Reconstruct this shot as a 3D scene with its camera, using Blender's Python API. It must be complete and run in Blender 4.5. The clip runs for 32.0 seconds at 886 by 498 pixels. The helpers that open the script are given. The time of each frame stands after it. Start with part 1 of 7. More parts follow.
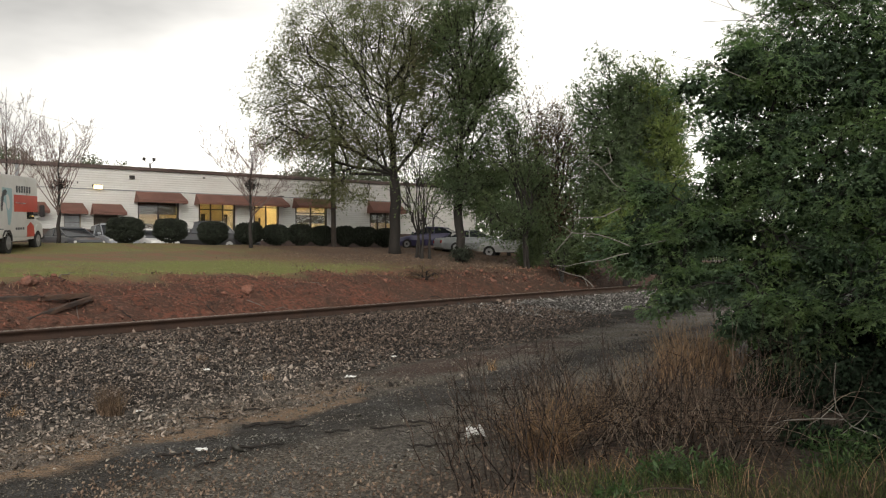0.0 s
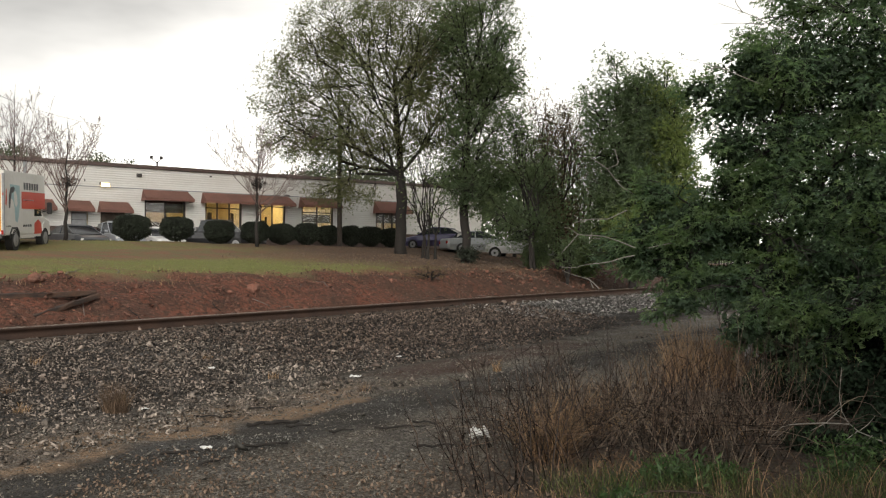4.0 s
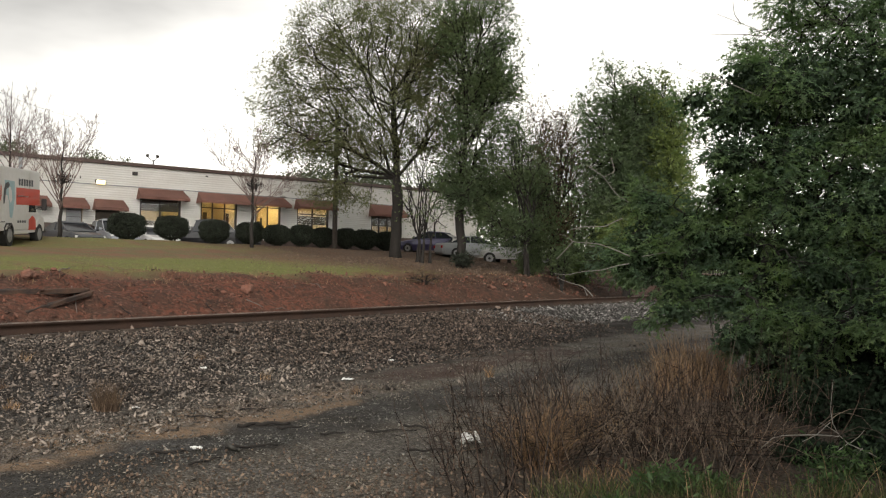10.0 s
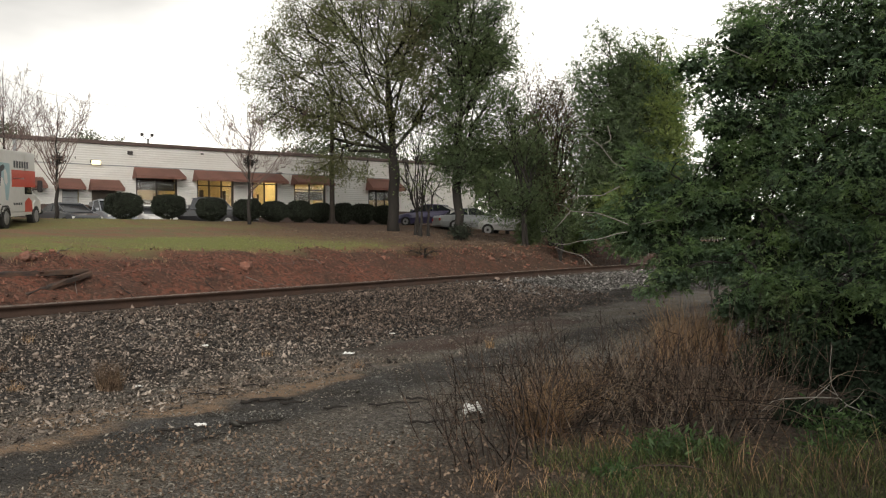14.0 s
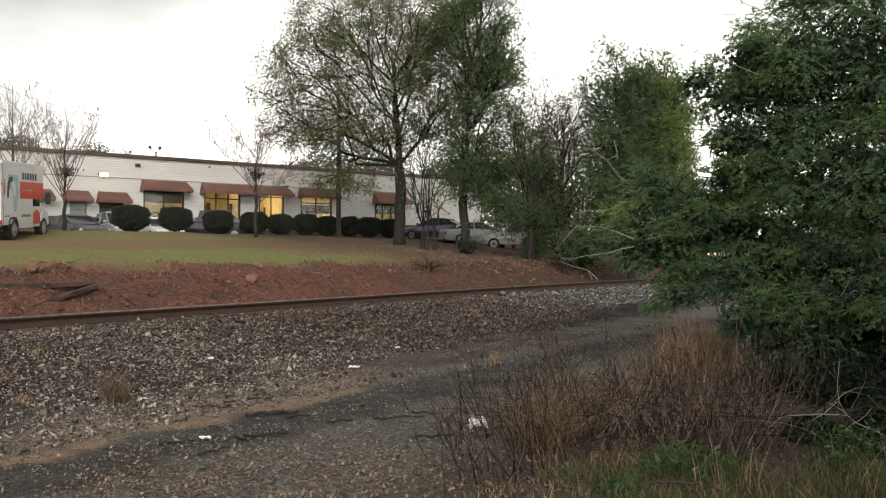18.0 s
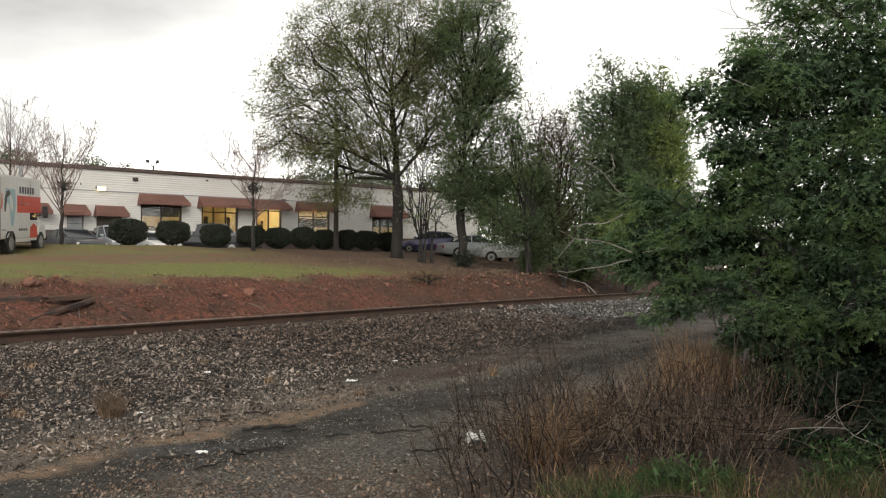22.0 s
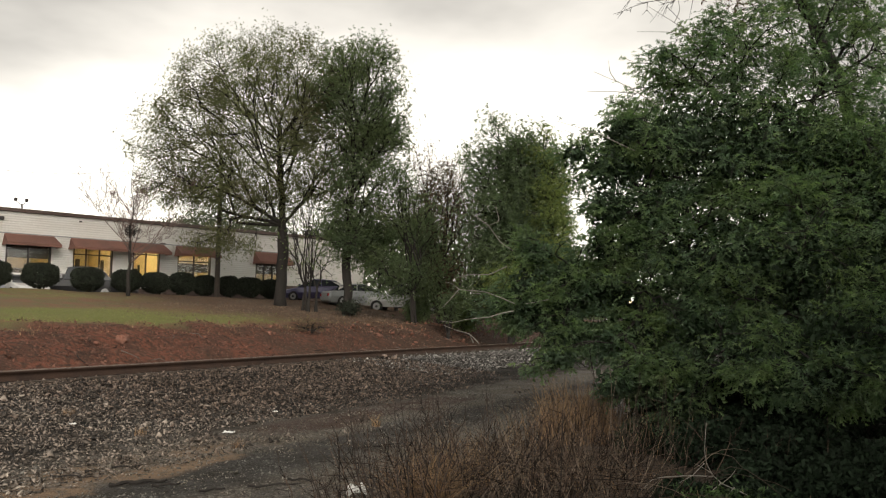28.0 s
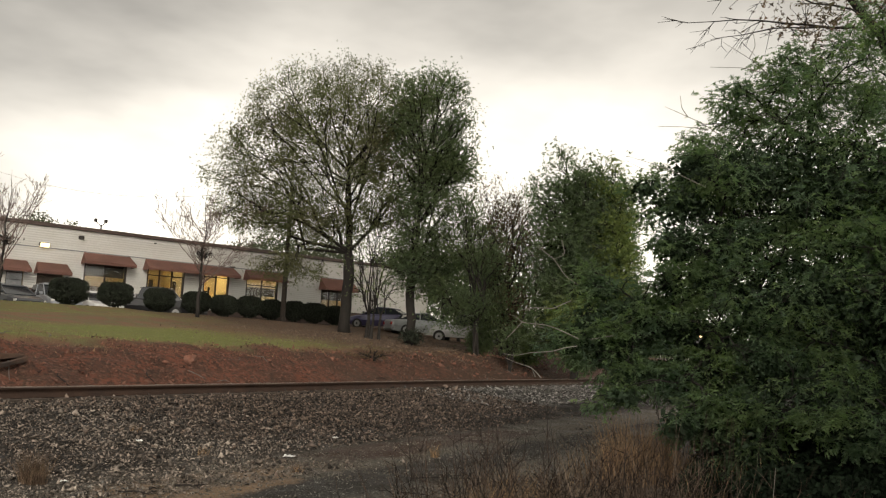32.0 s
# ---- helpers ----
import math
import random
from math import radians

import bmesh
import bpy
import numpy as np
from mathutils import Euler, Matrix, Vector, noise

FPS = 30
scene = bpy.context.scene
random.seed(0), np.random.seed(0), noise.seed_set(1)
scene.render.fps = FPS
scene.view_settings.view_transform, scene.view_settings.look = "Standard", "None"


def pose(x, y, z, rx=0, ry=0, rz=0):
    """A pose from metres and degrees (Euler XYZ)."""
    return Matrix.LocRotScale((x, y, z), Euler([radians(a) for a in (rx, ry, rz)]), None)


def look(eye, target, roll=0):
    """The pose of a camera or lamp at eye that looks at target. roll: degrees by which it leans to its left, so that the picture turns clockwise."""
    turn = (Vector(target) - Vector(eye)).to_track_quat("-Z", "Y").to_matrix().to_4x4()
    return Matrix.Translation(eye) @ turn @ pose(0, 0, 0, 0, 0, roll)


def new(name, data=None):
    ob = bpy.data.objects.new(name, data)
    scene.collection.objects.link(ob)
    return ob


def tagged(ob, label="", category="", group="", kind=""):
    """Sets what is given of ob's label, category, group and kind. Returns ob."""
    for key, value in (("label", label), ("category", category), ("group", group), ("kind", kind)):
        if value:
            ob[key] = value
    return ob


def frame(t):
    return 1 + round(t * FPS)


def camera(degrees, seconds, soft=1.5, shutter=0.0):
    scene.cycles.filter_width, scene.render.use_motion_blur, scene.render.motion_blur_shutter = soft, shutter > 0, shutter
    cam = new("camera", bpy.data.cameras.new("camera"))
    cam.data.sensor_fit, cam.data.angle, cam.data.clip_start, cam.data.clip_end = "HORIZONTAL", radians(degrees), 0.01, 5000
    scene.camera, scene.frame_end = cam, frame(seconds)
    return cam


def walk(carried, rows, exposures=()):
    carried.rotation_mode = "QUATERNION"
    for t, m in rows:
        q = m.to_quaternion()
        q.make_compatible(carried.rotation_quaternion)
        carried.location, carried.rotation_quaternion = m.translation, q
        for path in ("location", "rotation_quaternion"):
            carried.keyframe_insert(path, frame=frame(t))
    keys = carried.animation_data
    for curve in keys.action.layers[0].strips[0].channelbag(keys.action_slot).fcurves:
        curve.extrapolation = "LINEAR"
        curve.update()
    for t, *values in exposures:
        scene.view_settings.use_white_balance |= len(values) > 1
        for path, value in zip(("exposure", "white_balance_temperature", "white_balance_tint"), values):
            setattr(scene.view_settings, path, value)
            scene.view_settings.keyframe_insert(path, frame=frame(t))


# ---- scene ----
cam = camera(55.5, 32.0, soft=1.2)
EYE = (0.0, 0.0, 1.6)
# seconds, tilt, roll and turn of the hand-held camera, which stands in one place
CAM_TURNS = [
    (0, 90.98, 0.60, -0.85), (0.5, 90.78, 0.77, -0.76), (1, 90.69, 0.74, -0.69), (1.5, 90.75, 0.59, -0.66),
    (2, 90.69, 0.61, -0.57), (2.5, 90.67, 0.44, -0.52), (3, 90.87, 0.13, -0.55), (3.5, 91.06, 0.06, -0.50),
    (5.5, 90.52, 0.53, -0.12), (6, 90.28, 0.70, 0.00), (6.5, 90.08, 0.85, 0.03), (7, 89.91, 0.98, 0.03),
    (7.5, 90.12, 0.84, -0.00), (8, 90.27, 0.96, 0.13), (8.5, 90.20, 0.84, 0.32), (9, 90.46, 0.40, 0.07),
    (9.5, 90.85, -0.43, -0.34), (10, 91.33, -1.05, -0.84), (10.5, 91.60, -0.82, -1.04), (11, 91.61, -0.94, -0.81),
    (11.5, 91.55, -0.73, -0.48), (12, 91.46, -0.35, -0.63), (12.5, 90.49, 0.04, -0.74), (13, 89.55, 0.14, -0.94),
    (13.5, 89.36, 0.30, -0.99), (15.5, 90.17, 0.16, -0.78), (16, 90.27, 0.33, -0.66), (16.5, 90.31, 0.34, -0.41),
    (17, 90.31, 0.19, -0.33), (17.5, 90.36, 0.05, -0.38), (18, 90.40, -0.02, -0.54), (18.5, 90.38, 0.07, -0.61),
    (19, 90.35, 0.24, -0.59), (19.5, 90.34, 0.37, -0.39), (20, 90.48, 0.63, -0.37), (20.5, 90.86, 0.73, -0.54),
    (21, 91.25, 0.57, -0.69), (21.5, 91.28, 0.51, -0.66), (22, 91.31, 0.06, -0.71), (22.5, 91.49, -0.23, -0.79),
    (23, 91.45, -0.46, -0.55), (23.5, 91.52, -1.12, -0.46), (24, 92.12, -1.34, -0.73), (24.5, 92.02, -0.76, -0.71),
    (26.5, 92.15, 0.37, -4.10), (27, 92.97, 0.06, -6.32), (27.5, 94.05, -0.33, -7.54), (28, 94.70, -0.71, -8.51),
    (28.5, 95.07, -1.19, -9.08), (29, 95.43, -1.66, -9.23), (29.5, 95.42, -1.90, -8.43), (30, 95.39, -2.03, -7.21),
    (30.5, 95.54, -2.35, -6.14), (31, 95.34, -3.29, -4.73), (31.5, 96.03, -3.25, -4.12), (32, 96.68, -2.86, -4.31),
]
EXPOSURES = [(0, -0.03, 6550, 10), (9, 0.05, 6550, 10), (13, -0.05, 6600, 10), (16, 0.2, 6560, 10), (19, 0.16, 6480, 10), (22, 0.12, 6480, 10), (23, 0.1, 6550, 10), (24, -0.2, 6600, 10), (26.5, -0.12, 6800, 10), (28, -0.04, 6850, 10), (29, -0.16, 6900, 10), (32, -0.22, 7000, 10)]
walk(cam, [(t, pose(*EYE, rx, ry, rz)) for t, rx, ry, rz in CAM_TURNS], EXPOSURES)


# ---- world and sun: an overcast evening, the sun behind clouds at the camera's back, a thin bright cloud ahead ----
def sky_way(turn, height):
    return Vector((math.sin(turn) * math.cos(height), math.cos(turn) * math.cos(height), math.sin(height)))


SUN_TURN, SUN_HEIGHT = radians(172), radians(30)
SUN_WAY = sky_way(SUN_TURN, SUN_HEIGHT)
THIN_CLOUD = sky_way(radians(8), radians(22))


def make_world():
    world = bpy.data.worlds.new("overcast_sky")
    world.use_nodes = True
    scene.world = world
    nt = world.node_tree
    nt.nodes.clear()
    N, L = nt.nodes.new, nt.links.new
    out = N("ShaderNodeOutputWorld")
    bg = N("ShaderNodeBackground")
    co = N("ShaderNodeTexCoord")
    sky = N("ShaderNodeTexSky")
    sky.sky_type, sky.sun_disc = "NISHITA", False
    sky.sun_elevation, sky.sun_rotation = SUN_HEIGHT, SUN_TURN
    dim = N("ShaderNodeVectorMath"); dim.operation = "SCALE"
    dim.inputs["Scale"].default_value = 0.07
    L(sky.outputs[0], dim.inputs[0])
    # clouds: wide soft banks, brighter where they are thin
    stretch = N("ShaderNodeMapping"); stretch.inputs["Scale"].default_value = (1.0, 1.0, 2.6)
    L(co.outputs["Generated"], stretch.inputs[0])
    n1 = N("ShaderNodeTexNoise"); n1.inputs["Scale"].default_value = 2.3; n1.inputs["Detail"].default_value = 5
    n1.inputs["Roughness"].default_value = 0.5
    L(stretch.outputs[0], n1.inputs["Vector"])
    bank = N("ShaderNodeMapRange"); bank.inputs[1].default_value, bank.inputs[2].default_value = 0.35, 0.66
    bank.inputs[3].default_value, bank.inputs[4].default_value = 0.58, 1.2
    L(n1.outputs[0], bank.inputs[0])
    dot = N("ShaderNodeVectorMath"); dot.operation = "DOT_PRODUCT"; dot.inputs[1].default_value = THIN_CLOUD
    L(co.outputs["Generated"], dot.inputs[0])
    near = N("ShaderNodeMapRange"); near.interpolation_type = "SMOOTHSTEP"
    near.inputs[1].default_value, near.inputs[2].default_value = 0.72, 0.99
    near.inputs[3].default_value, near.inputs[4].default_value = 0.90, 1.8
    L(dot.outputs["Value"], near.inputs[0])
    sep = N("ShaderNodeSeparateXYZ"); L(co.outputs["Generated"], sep.inputs[0])
    high = N("ShaderNodeMapRange"); high.interpolation_type = "SMOOTHSTEP"
    high.inputs[1].default_value, high.inputs[2].default_value = 0.13, 0.40
    high.inputs[3].default_value, high.inputs[4].default_value = 1.15, 0.46
    L(sep.outputs["Z"], high.inputs[0])
    # the sky behind the camera is lighter than the cloud bank overhead
    back = N("ShaderNodeMapRange"); back.interpolation_type = "SMOOTHSTEP"
    back.inputs[1].default_value, back.inputs[2].default_value = 0.2, -0.7
    back.inputs[3].default_value, back.inputs[4].default_value = 1.0, 2.4
    L(sep.outputs["Y"], back.inputs[0])
    m0 = N("ShaderNodeMath"); m0.operation = "MULTIPLY"; L(near.outputs[0], m0.inputs[0]); L(back.outputs[0], m0.inputs[1])
    m1 = N("ShaderNodeMath"); m1.operation = "MULTIPLY"; L(bank.outputs[0], m1.inputs[0]); L(m0.outputs[0], m1.inputs[1])
    m2 = N("ShaderNodeMath"); m2.operation = "MULTIPLY"; L(m1.outputs[0], m2.inputs[0]); L(high.outputs[0], m2.inputs[1])
    tint = N("ShaderNodeVectorMath"); tint.operation = "SCALE"; tint.inputs[0].default_value = (1.0, 0.968, 0.905)
    L(m2.outputs[0], tint.inputs["Scale"])
    mix = N("ShaderNodeMix"); mix.data_type = "RGBA"; mix.inputs[0].default_value = 0.88
    L(dim.outputs[0], mix.inputs[6]); L(tint.outputs[0], mix.inputs[7])
    L(mix.outputs[2], bg.inputs[0])
    bg.inputs[1].default_value = 1.0
    L(bg.outputs[0], out.inputs[0])
    lamp = bpy.data.lights.new("sun", "SUN")
    lamp.energy, lamp.angle, lamp.color = 2.3, radians(30), (1.0, 0.93, 0.85)
    ob = new("sun", lamp)
    ob.matrix_world = look((0, 0, 60), Vector((0, 0, 60)) - SUN_WAY)


make_world()


# ---- materials ----
def material(name, base, rough=0.7, metal=0.0, second=None, scale=3.0, bump=0.0, fine=40.0, spread=0.35, specular=0.5,
             glow=None, strength=0.0, random_by="", through_light=0.0, coat=0.0, stretch=(1, 1, 1), vary=(0.5, 1.6), skew=1.0):
    """A surface with two scales of variation: broad stains towards the second colour, and a fine grain with relief."""
    m = bpy.data.materials.new(name)
    m.use_nodes = True
    nt = m.node_tree
    N, L = nt.nodes.new, nt.links.new
    b = nt.nodes["Principled BSDF"]
    b.inputs["Roughness"].default_value, b.inputs["Metallic"].default_value = rough, metal
    b.inputs["Specular IOR Level"].default_value = specular
    b.inputs["Coat Weight"].default_value = coat
    second = second or tuple(c * (1 - spread) for c in base)
    co = N("ShaderNodeTexCoord")
    mp = N("ShaderNodeMapping"); mp.inputs["Scale"].default_value = stretch
    L(co.outputs["Object"], mp.inputs[0])
    n1 = N("ShaderNodeTexNoise"); n1.inputs["Scale"].default_value = scale; n1.inputs["Detail"].default_value = 4
    n2 = N("ShaderNodeTexNoise"); n2.inputs["Scale"].default_value = fine; n2.inputs["Detail"].default_value = 3
    L(mp.outputs[0], n1.inputs["Vector"]); L(mp.outputs[0], n2.inputs["Vector"])
    ramp = N("ShaderNodeMapRange"); ramp.inputs[1].default_value, ramp.inputs[2].default_value = 0.36, 0.66
    L(n1.outputs[0], ramp.inputs[0])
    mix = N("ShaderNodeMix"); mix.data_type = "RGBA"
    mix.inputs[6].default_value, mix.inputs[7].default_value = (*base, 1), (*second, 1)
    L(ramp.outputs[0], mix.inputs[0])
    g = N("ShaderNodeMapRange"); g.inputs[1].default_value, g.inputs[2].default_value = 0.3, 0.7
    g.inputs[3].default_value, g.inputs[4].default_value = 1 - spread * 0.6, 1 + spread * 0.5
    L(n2.outputs[0], g.inputs[0])
    col = N("ShaderNodeVectorMath"); col.operation = "SCALE"
    L(mix.outputs[2], col.inputs[0]); L(g.outputs[0], col.inputs["Scale"])
    last = col.outputs[0]
    if random_by:
        if random_by == "island":
            src = N("ShaderNodeNewGeometry").outputs["Random Per Island"]
        else:
            src = N("ShaderNodeObjectInfo").outputs["Random"]
        v = N("ShaderNodeMapRange"); v.inputs[3].default_value, v.inputs[4].default_value = vary
        if skew != 1.0:
            pw = N("ShaderNodeMath"); pw.operation = "POWER"; pw.inputs[1].default_value = skew
            L(src, pw.inputs[0])
            src = pw.outputs[0]
        L(src, v.inputs[0])
        c2 = N("ShaderNodeVectorMath"); c2.operation = "SCALE"
        L(last, c2.inputs[0]); L(v.outputs[0], c2.inputs["Scale"])
        last = c2.outputs[0]
    L(last, b.inputs["Base Color"])
    if bump:
        bp = N("ShaderNodeBump"); bp.inputs["Strength"].default_value = min(1.0, bump); bp.inputs["Distance"].default_value = 0.02
        L(n2.outputs[0], bp.inputs["Height"]); L(bp.outputs[0], b.inputs["Normal"])
    if glow:
        b.inputs["Emission Color"].default_value, b.inputs["Emission Strength"].default_value = (*glow, 1), strength
    if through_light:
        t = N("ShaderNodeBsdfTranslucent")
        warm = N("ShaderNodeVectorMath"); warm.operation = "MULTIPLY"; warm.inputs[1].default_value = (1.1, 1.28, 0.78)
        L(last, warm.inputs[0]); L(warm.outputs[0], t.inputs[0])
        mx = N("ShaderNodeMixShader"); mx.inputs[0].default_value = through_light
        L(b.outputs[0], mx.inputs[1]); L(t.outputs[0], mx.inputs[2])
        L(mx.outputs[0], nt.nodes["Material Output"].inputs[0])
    return m


def glass(name, tint=(0.9, 0.95, 0.95), rough=0.02):
    m = bpy.data.materials.new(name)
    m.use_nodes = True
    b = m.node_tree.nodes["Principled BSDF"]
    b.inputs["Base Color"].default_value = (*tint, 1)
    b.inputs["Roughness"].default_value, b.inputs["Transmission Weight"].default_value = rough, 1.0
    b.inputs["IOR"].default_value = 1.45
    return m


M = {}
M["siding"] = material("painted_siding", (0.80, 0.80, 0.77), 0.55, second=(0.73, 0.72, 0.68), scale=0.5, fine=9, spread=0.12, stretch=(1, 1, 3))
M["foundation"] = material("dark_brick_base", (0.10, 0.07, 0.06), 0.8, scale=2, fine=14, bump=0.4)
M["brown_trim"] = material("brown_metal_trim", (0.07, 0.045, 0.038), 0.5, scale=1, fine=20, spread=0.2)
M["awning"] = material("faded_red_awning_cloth", (0.30, 0.155, 0.122), 0.8, second=(0.24, 0.13, 0.105), scale=1.2, fine=25, spread=0.2)
M["frame_dark"] = material("dark_window_frame", (0.035, 0.03, 0.028), 0.45, spread=0.2)
M["glass"] = glass("window_glass")
M["car_glass"] = material("tinted_car_glass", (0.02, 0.024, 0.028), 0.06, spread=0.1, specular=0.6)
M["room"] = material("warm_room_wall", (0.70, 0.60, 0.42), 0.8, spread=0.15)
M["room_dark"] = material("dim_room_things", (0.10, 0.08, 0.06), 0.7)
M["room_lamp"] = material("room_lamp_glow", (1, 0.8, 0.4), 0.5, glow=(1.0, 0.74, 0.34), strength=80.0)
M["room_lamp_dim"] = material("dim_room_lamp_glow", (1, 0.8, 0.4), 0.5, glow=(1.0, 0.72, 0.32), strength=28.0)
M["wall_lamp"] = material("wall_lamp_glow", (1, 0.9, 0.7), 0.5, glow=(1.0, 0.74, 0.36), strength=3.2)
M["grey_metal"] = material("grey_metal", (0.30, 0.31, 0.32), 0.45, 0.7, spread=0.2)
M["bark"] = material("grey_brown_bark", (0.025, 0.021, 0.018), 0.9, second=(0.016, 0.014, 0.012), scale=4, fine=30, bump=0.7, stretch=(1, 1, 0.3))
M["bark_pale"] = material("pale_grey_bark", (0.20, 0.175, 0.155), 0.9, second=(0.13, 0.11, 0.10), scale=5, fine=30, bump=0.4, stretch=(1, 1, 0.4))
M["twig_pink"] = material("pinkish_young_twig", (0.20, 0.145, 0.125), 0.85, second=(0.13, 0.09, 0.08), scale=3, fine=20)
M["twig_white"] = material("bleached_dead_wood", (0.30, 0.28, 0.25), 0.85, scale=6, fine=40, bump=0.3)
M["leaf_oak"] = material("young_oak_leaf", (0.190, 0.208, 0.108), 0.55, second=(0.175, 0.165, 0.095), scale=0.35, fine=3, random_by="island", vary=(0.75, 1.3), through_light=0.55, specular=0.3)
M["leaf_dark"] = material("dark_broad_leaf", (0.130, 0.178, 0.104), 0.5, second=(0.166, 0.205, 0.104), scale=0.4, fine=3, random_by="island", vary=(0.75, 1.3), through_light=0.55, specular=0.35)
M["leaf_evergreen"] = material("grey_green_evergreen_leaf", (0.145, 0.196, 0.128), 0.5, second=(0.170, 0.220, 0.120), scale=0.5, fine=3, random_by="island", vary=(0.75, 1.3), through_light=0.55, specular=0.35)
M["leaf_right"] = material("green_locust_leaf", (0.132, 0.204, 0.136), 0.5, second=(0.205, 0.285, 0.124), scale=1.6, fine=5, random_by="island", through_light=0.55, specular=0.4, vary=(0.75, 1.3))
# darker green for the crown's inside: the shade there is painted in
M["leaf_inner"] = material("inner_leaf_painted_shade", (0.050, 0.080, 0.046), 0.7, scale=1.5, fine=5, random_by="island", specular=0.2, through_light=0.25)
M["leaf_spring"] = material("fresh_spring_leaf", (0.200, 0.262, 0.104), 0.5, second=(0.145, 0.195, 0.098), scale=0.42, fine=3, random_by="island", through_light=0.55, specular=0.35, vary=(0.75, 1.3))
M["leaf_fresh"] = material("yellow_green_new_leaf", (0.290, 0.340, 0.125), 0.55, second=(0.20, 0.25, 0.10), scale=0.6, fine=3, random_by="island", through_light=0.55, specular=0.3, vary=(0.75, 1.3))
M["leaf_far"] = material("dull_far_leaf", (0.085, 0.108, 0.068), 0.7, second=(0.10, 0.11, 0.07), scale=0.3, fine=2, random_by="island", through_light=0.3, specular=0.2, vary=(0.8, 1.2))
M["leaf_red"] = material("reddish_bud", (0.15, 0.09, 0.06), 0.7, second=(0.11, 0.09, 0.05), scale=0.6, fine=3, random_by="island", through_light=0.3)
M["box_leaf"] = material("clipped_box_leaf", (0.050, 0.060, 0.044), 0.8, scale=2, fine=8, random_by="island", specular=0.15)
M["dry_grass"] = material("dry_tan_grass", (0.37, 0.245, 0.145), 0.85, second=(0.20, 0.12, 0.075), scale=0.9, fine=6, random_by="island", through_light=0.2, vary=(0.2, 1.9), skew=1.5)
M["dry_stem"] = material("dead_brown_stem", (0.034, 0.024, 0.019), 0.9, second=(0.062, 0.044, 0.033), scale=2, fine=9, specular=0.2, random_by="island", vary=(0.2, 3.7), skew=2.6)
M["lawn_blade"] = material("lawn_grass_blade", (0.17, 0.205, 0.06), 0.7, second=(0.22, 0.22, 0.085), scale=0.5, fine=3, random_by="island", through_light=0.3)
M["green_grass"] = material("green_grass_blade", (0.062, 0.092, 0.028), 0.7, second=(0.105, 0.105, 0.045), scale=1.2, fine=6, random_by="island", through_light=0.3, vary=(0.3, 2.2), skew=1.5)
M["rail"] = material("rusty_rail_steel", (0.085, 0.052, 0.038), 0.55, 0.55, second=(0.06, 0.04, 0.032), scale=2, fine=60, bump=0.3)
M["rail_top"] = material("worn_rail_head", (0.52, 0.46, 0.40), 0.45, 0.8, second=(0.36, 0.27, 0.20), scale=3, fine=40, stretch=(1, 1, 1))
M["tie"] = material("weathered_sleeper_wood", (0.085, 0.065, 0.05), 0.9, second=(0.05, 0.04, 0.033), scale=3, fine=40, bump=0.6)
M["log"] = material("rotting_sleeper_wood", (0.115, 0.066, 0.044), 0.9, second=(0.04, 0.03, 0.026), scale=2.5, fine=30, bump=0.8, stretch=(1, 3, 3))
M["stone"] = material("wet_ballast_stone", (0.168, 0.146, 0.124), 0.6, second=(0.125, 0.101, 0.084), scale=0.6, fine=14, random_by="island", specular=0.35, vary=(0.2, 3.0), skew=1.8)
M["stone_dark"] = material("rust_stained_ballast_stone", (0.078, 0.060, 0.049), 0.6, second=(0.061, 0.046, 0.036), scale=0.6, fine=14, random_by="island", specular=0.35, vary=(0.15, 4.4), skew=2.2)
M["stone_pale"] = material("pale_wet_stone_painted_glint", (0.20, 0.195, 0.185), 0.3, second=(0.15, 0.14, 0.13), scale=0.8, fine=14, random_by="island", specular=0.8, vary=(0.2, 3.0), skew=2.0)
M["chip"] = material("small_wet_gravel", (0.13, 0.128, 0.116), 0.5, second=(0.155, 0.135, 0.108), scale=0.6, fine=14, random_by="island", specular=0.3, vary=(0.25, 2.6), skew=1.6)
M["clay_rock"] = material("red_clay_rock", (0.21, 0.092, 0.062), 0.85, second=(0.11, 0.058, 0.042), scale=3, fine=20, bump=0.6, random_by="island", vary=(0.3, 1.7))
M["white_paint"] = material("white_truck_paint", (0.74, 0.74, 0.72), 0.4, second=(0.66, 0.65, 0.62), scale=0.8, fine=6, spread=0.08)
M["red_paint"] = material("orange_red_decal", (0.62, 0.07, 0.035), 0.45, spread=0.08)
M["yellow_paint"] = material("yellow_door_paint", (0.65, 0.33, 0.03), 0.5, spread=0.1)
M["pale_blue"] = material("pale_blue_decal", (0.38, 0.56, 0.60), 0.5, spread=0.12)
M["dark_decal"] = material("dark_decal", (0.05, 0.055, 0.065), 0.5)
M["tyre"] = material("black_rubber_tyre", (0.02, 0.02, 0.02), 0.8, spread=0.2)
M["rim"] = material("silver_wheel_rim", (0.33, 0.33, 0.33), 0.45, 0.5, spread=0.15)
M["black_plastic"] = material("black_plastic", (0.025, 0.025, 0.027), 0.5)
M["lens"] = material("clear_lamp_lens", (0.60, 0.60, 0.58), 0.12, spread=0.1)
M["tail_red"] = material("red_lamp_lens", (0.35, 0.02, 0.015), 0.2, spread=0.1)
M["litter"] = material("white_litter", (0.75, 0.76, 0.74), 0.6, spread=0.15)
M["pole_wood"] = material("creosoted_pole", (0.060, 0.048, 0.040), 0.9, second=(0.04, 0.032, 0.027), scale=2, fine=25, bump=0.4, stretch=(1, 1, 0.2))
M["cable"] = material("black_cable", (0.02, 0.02, 0.02), 0.6)
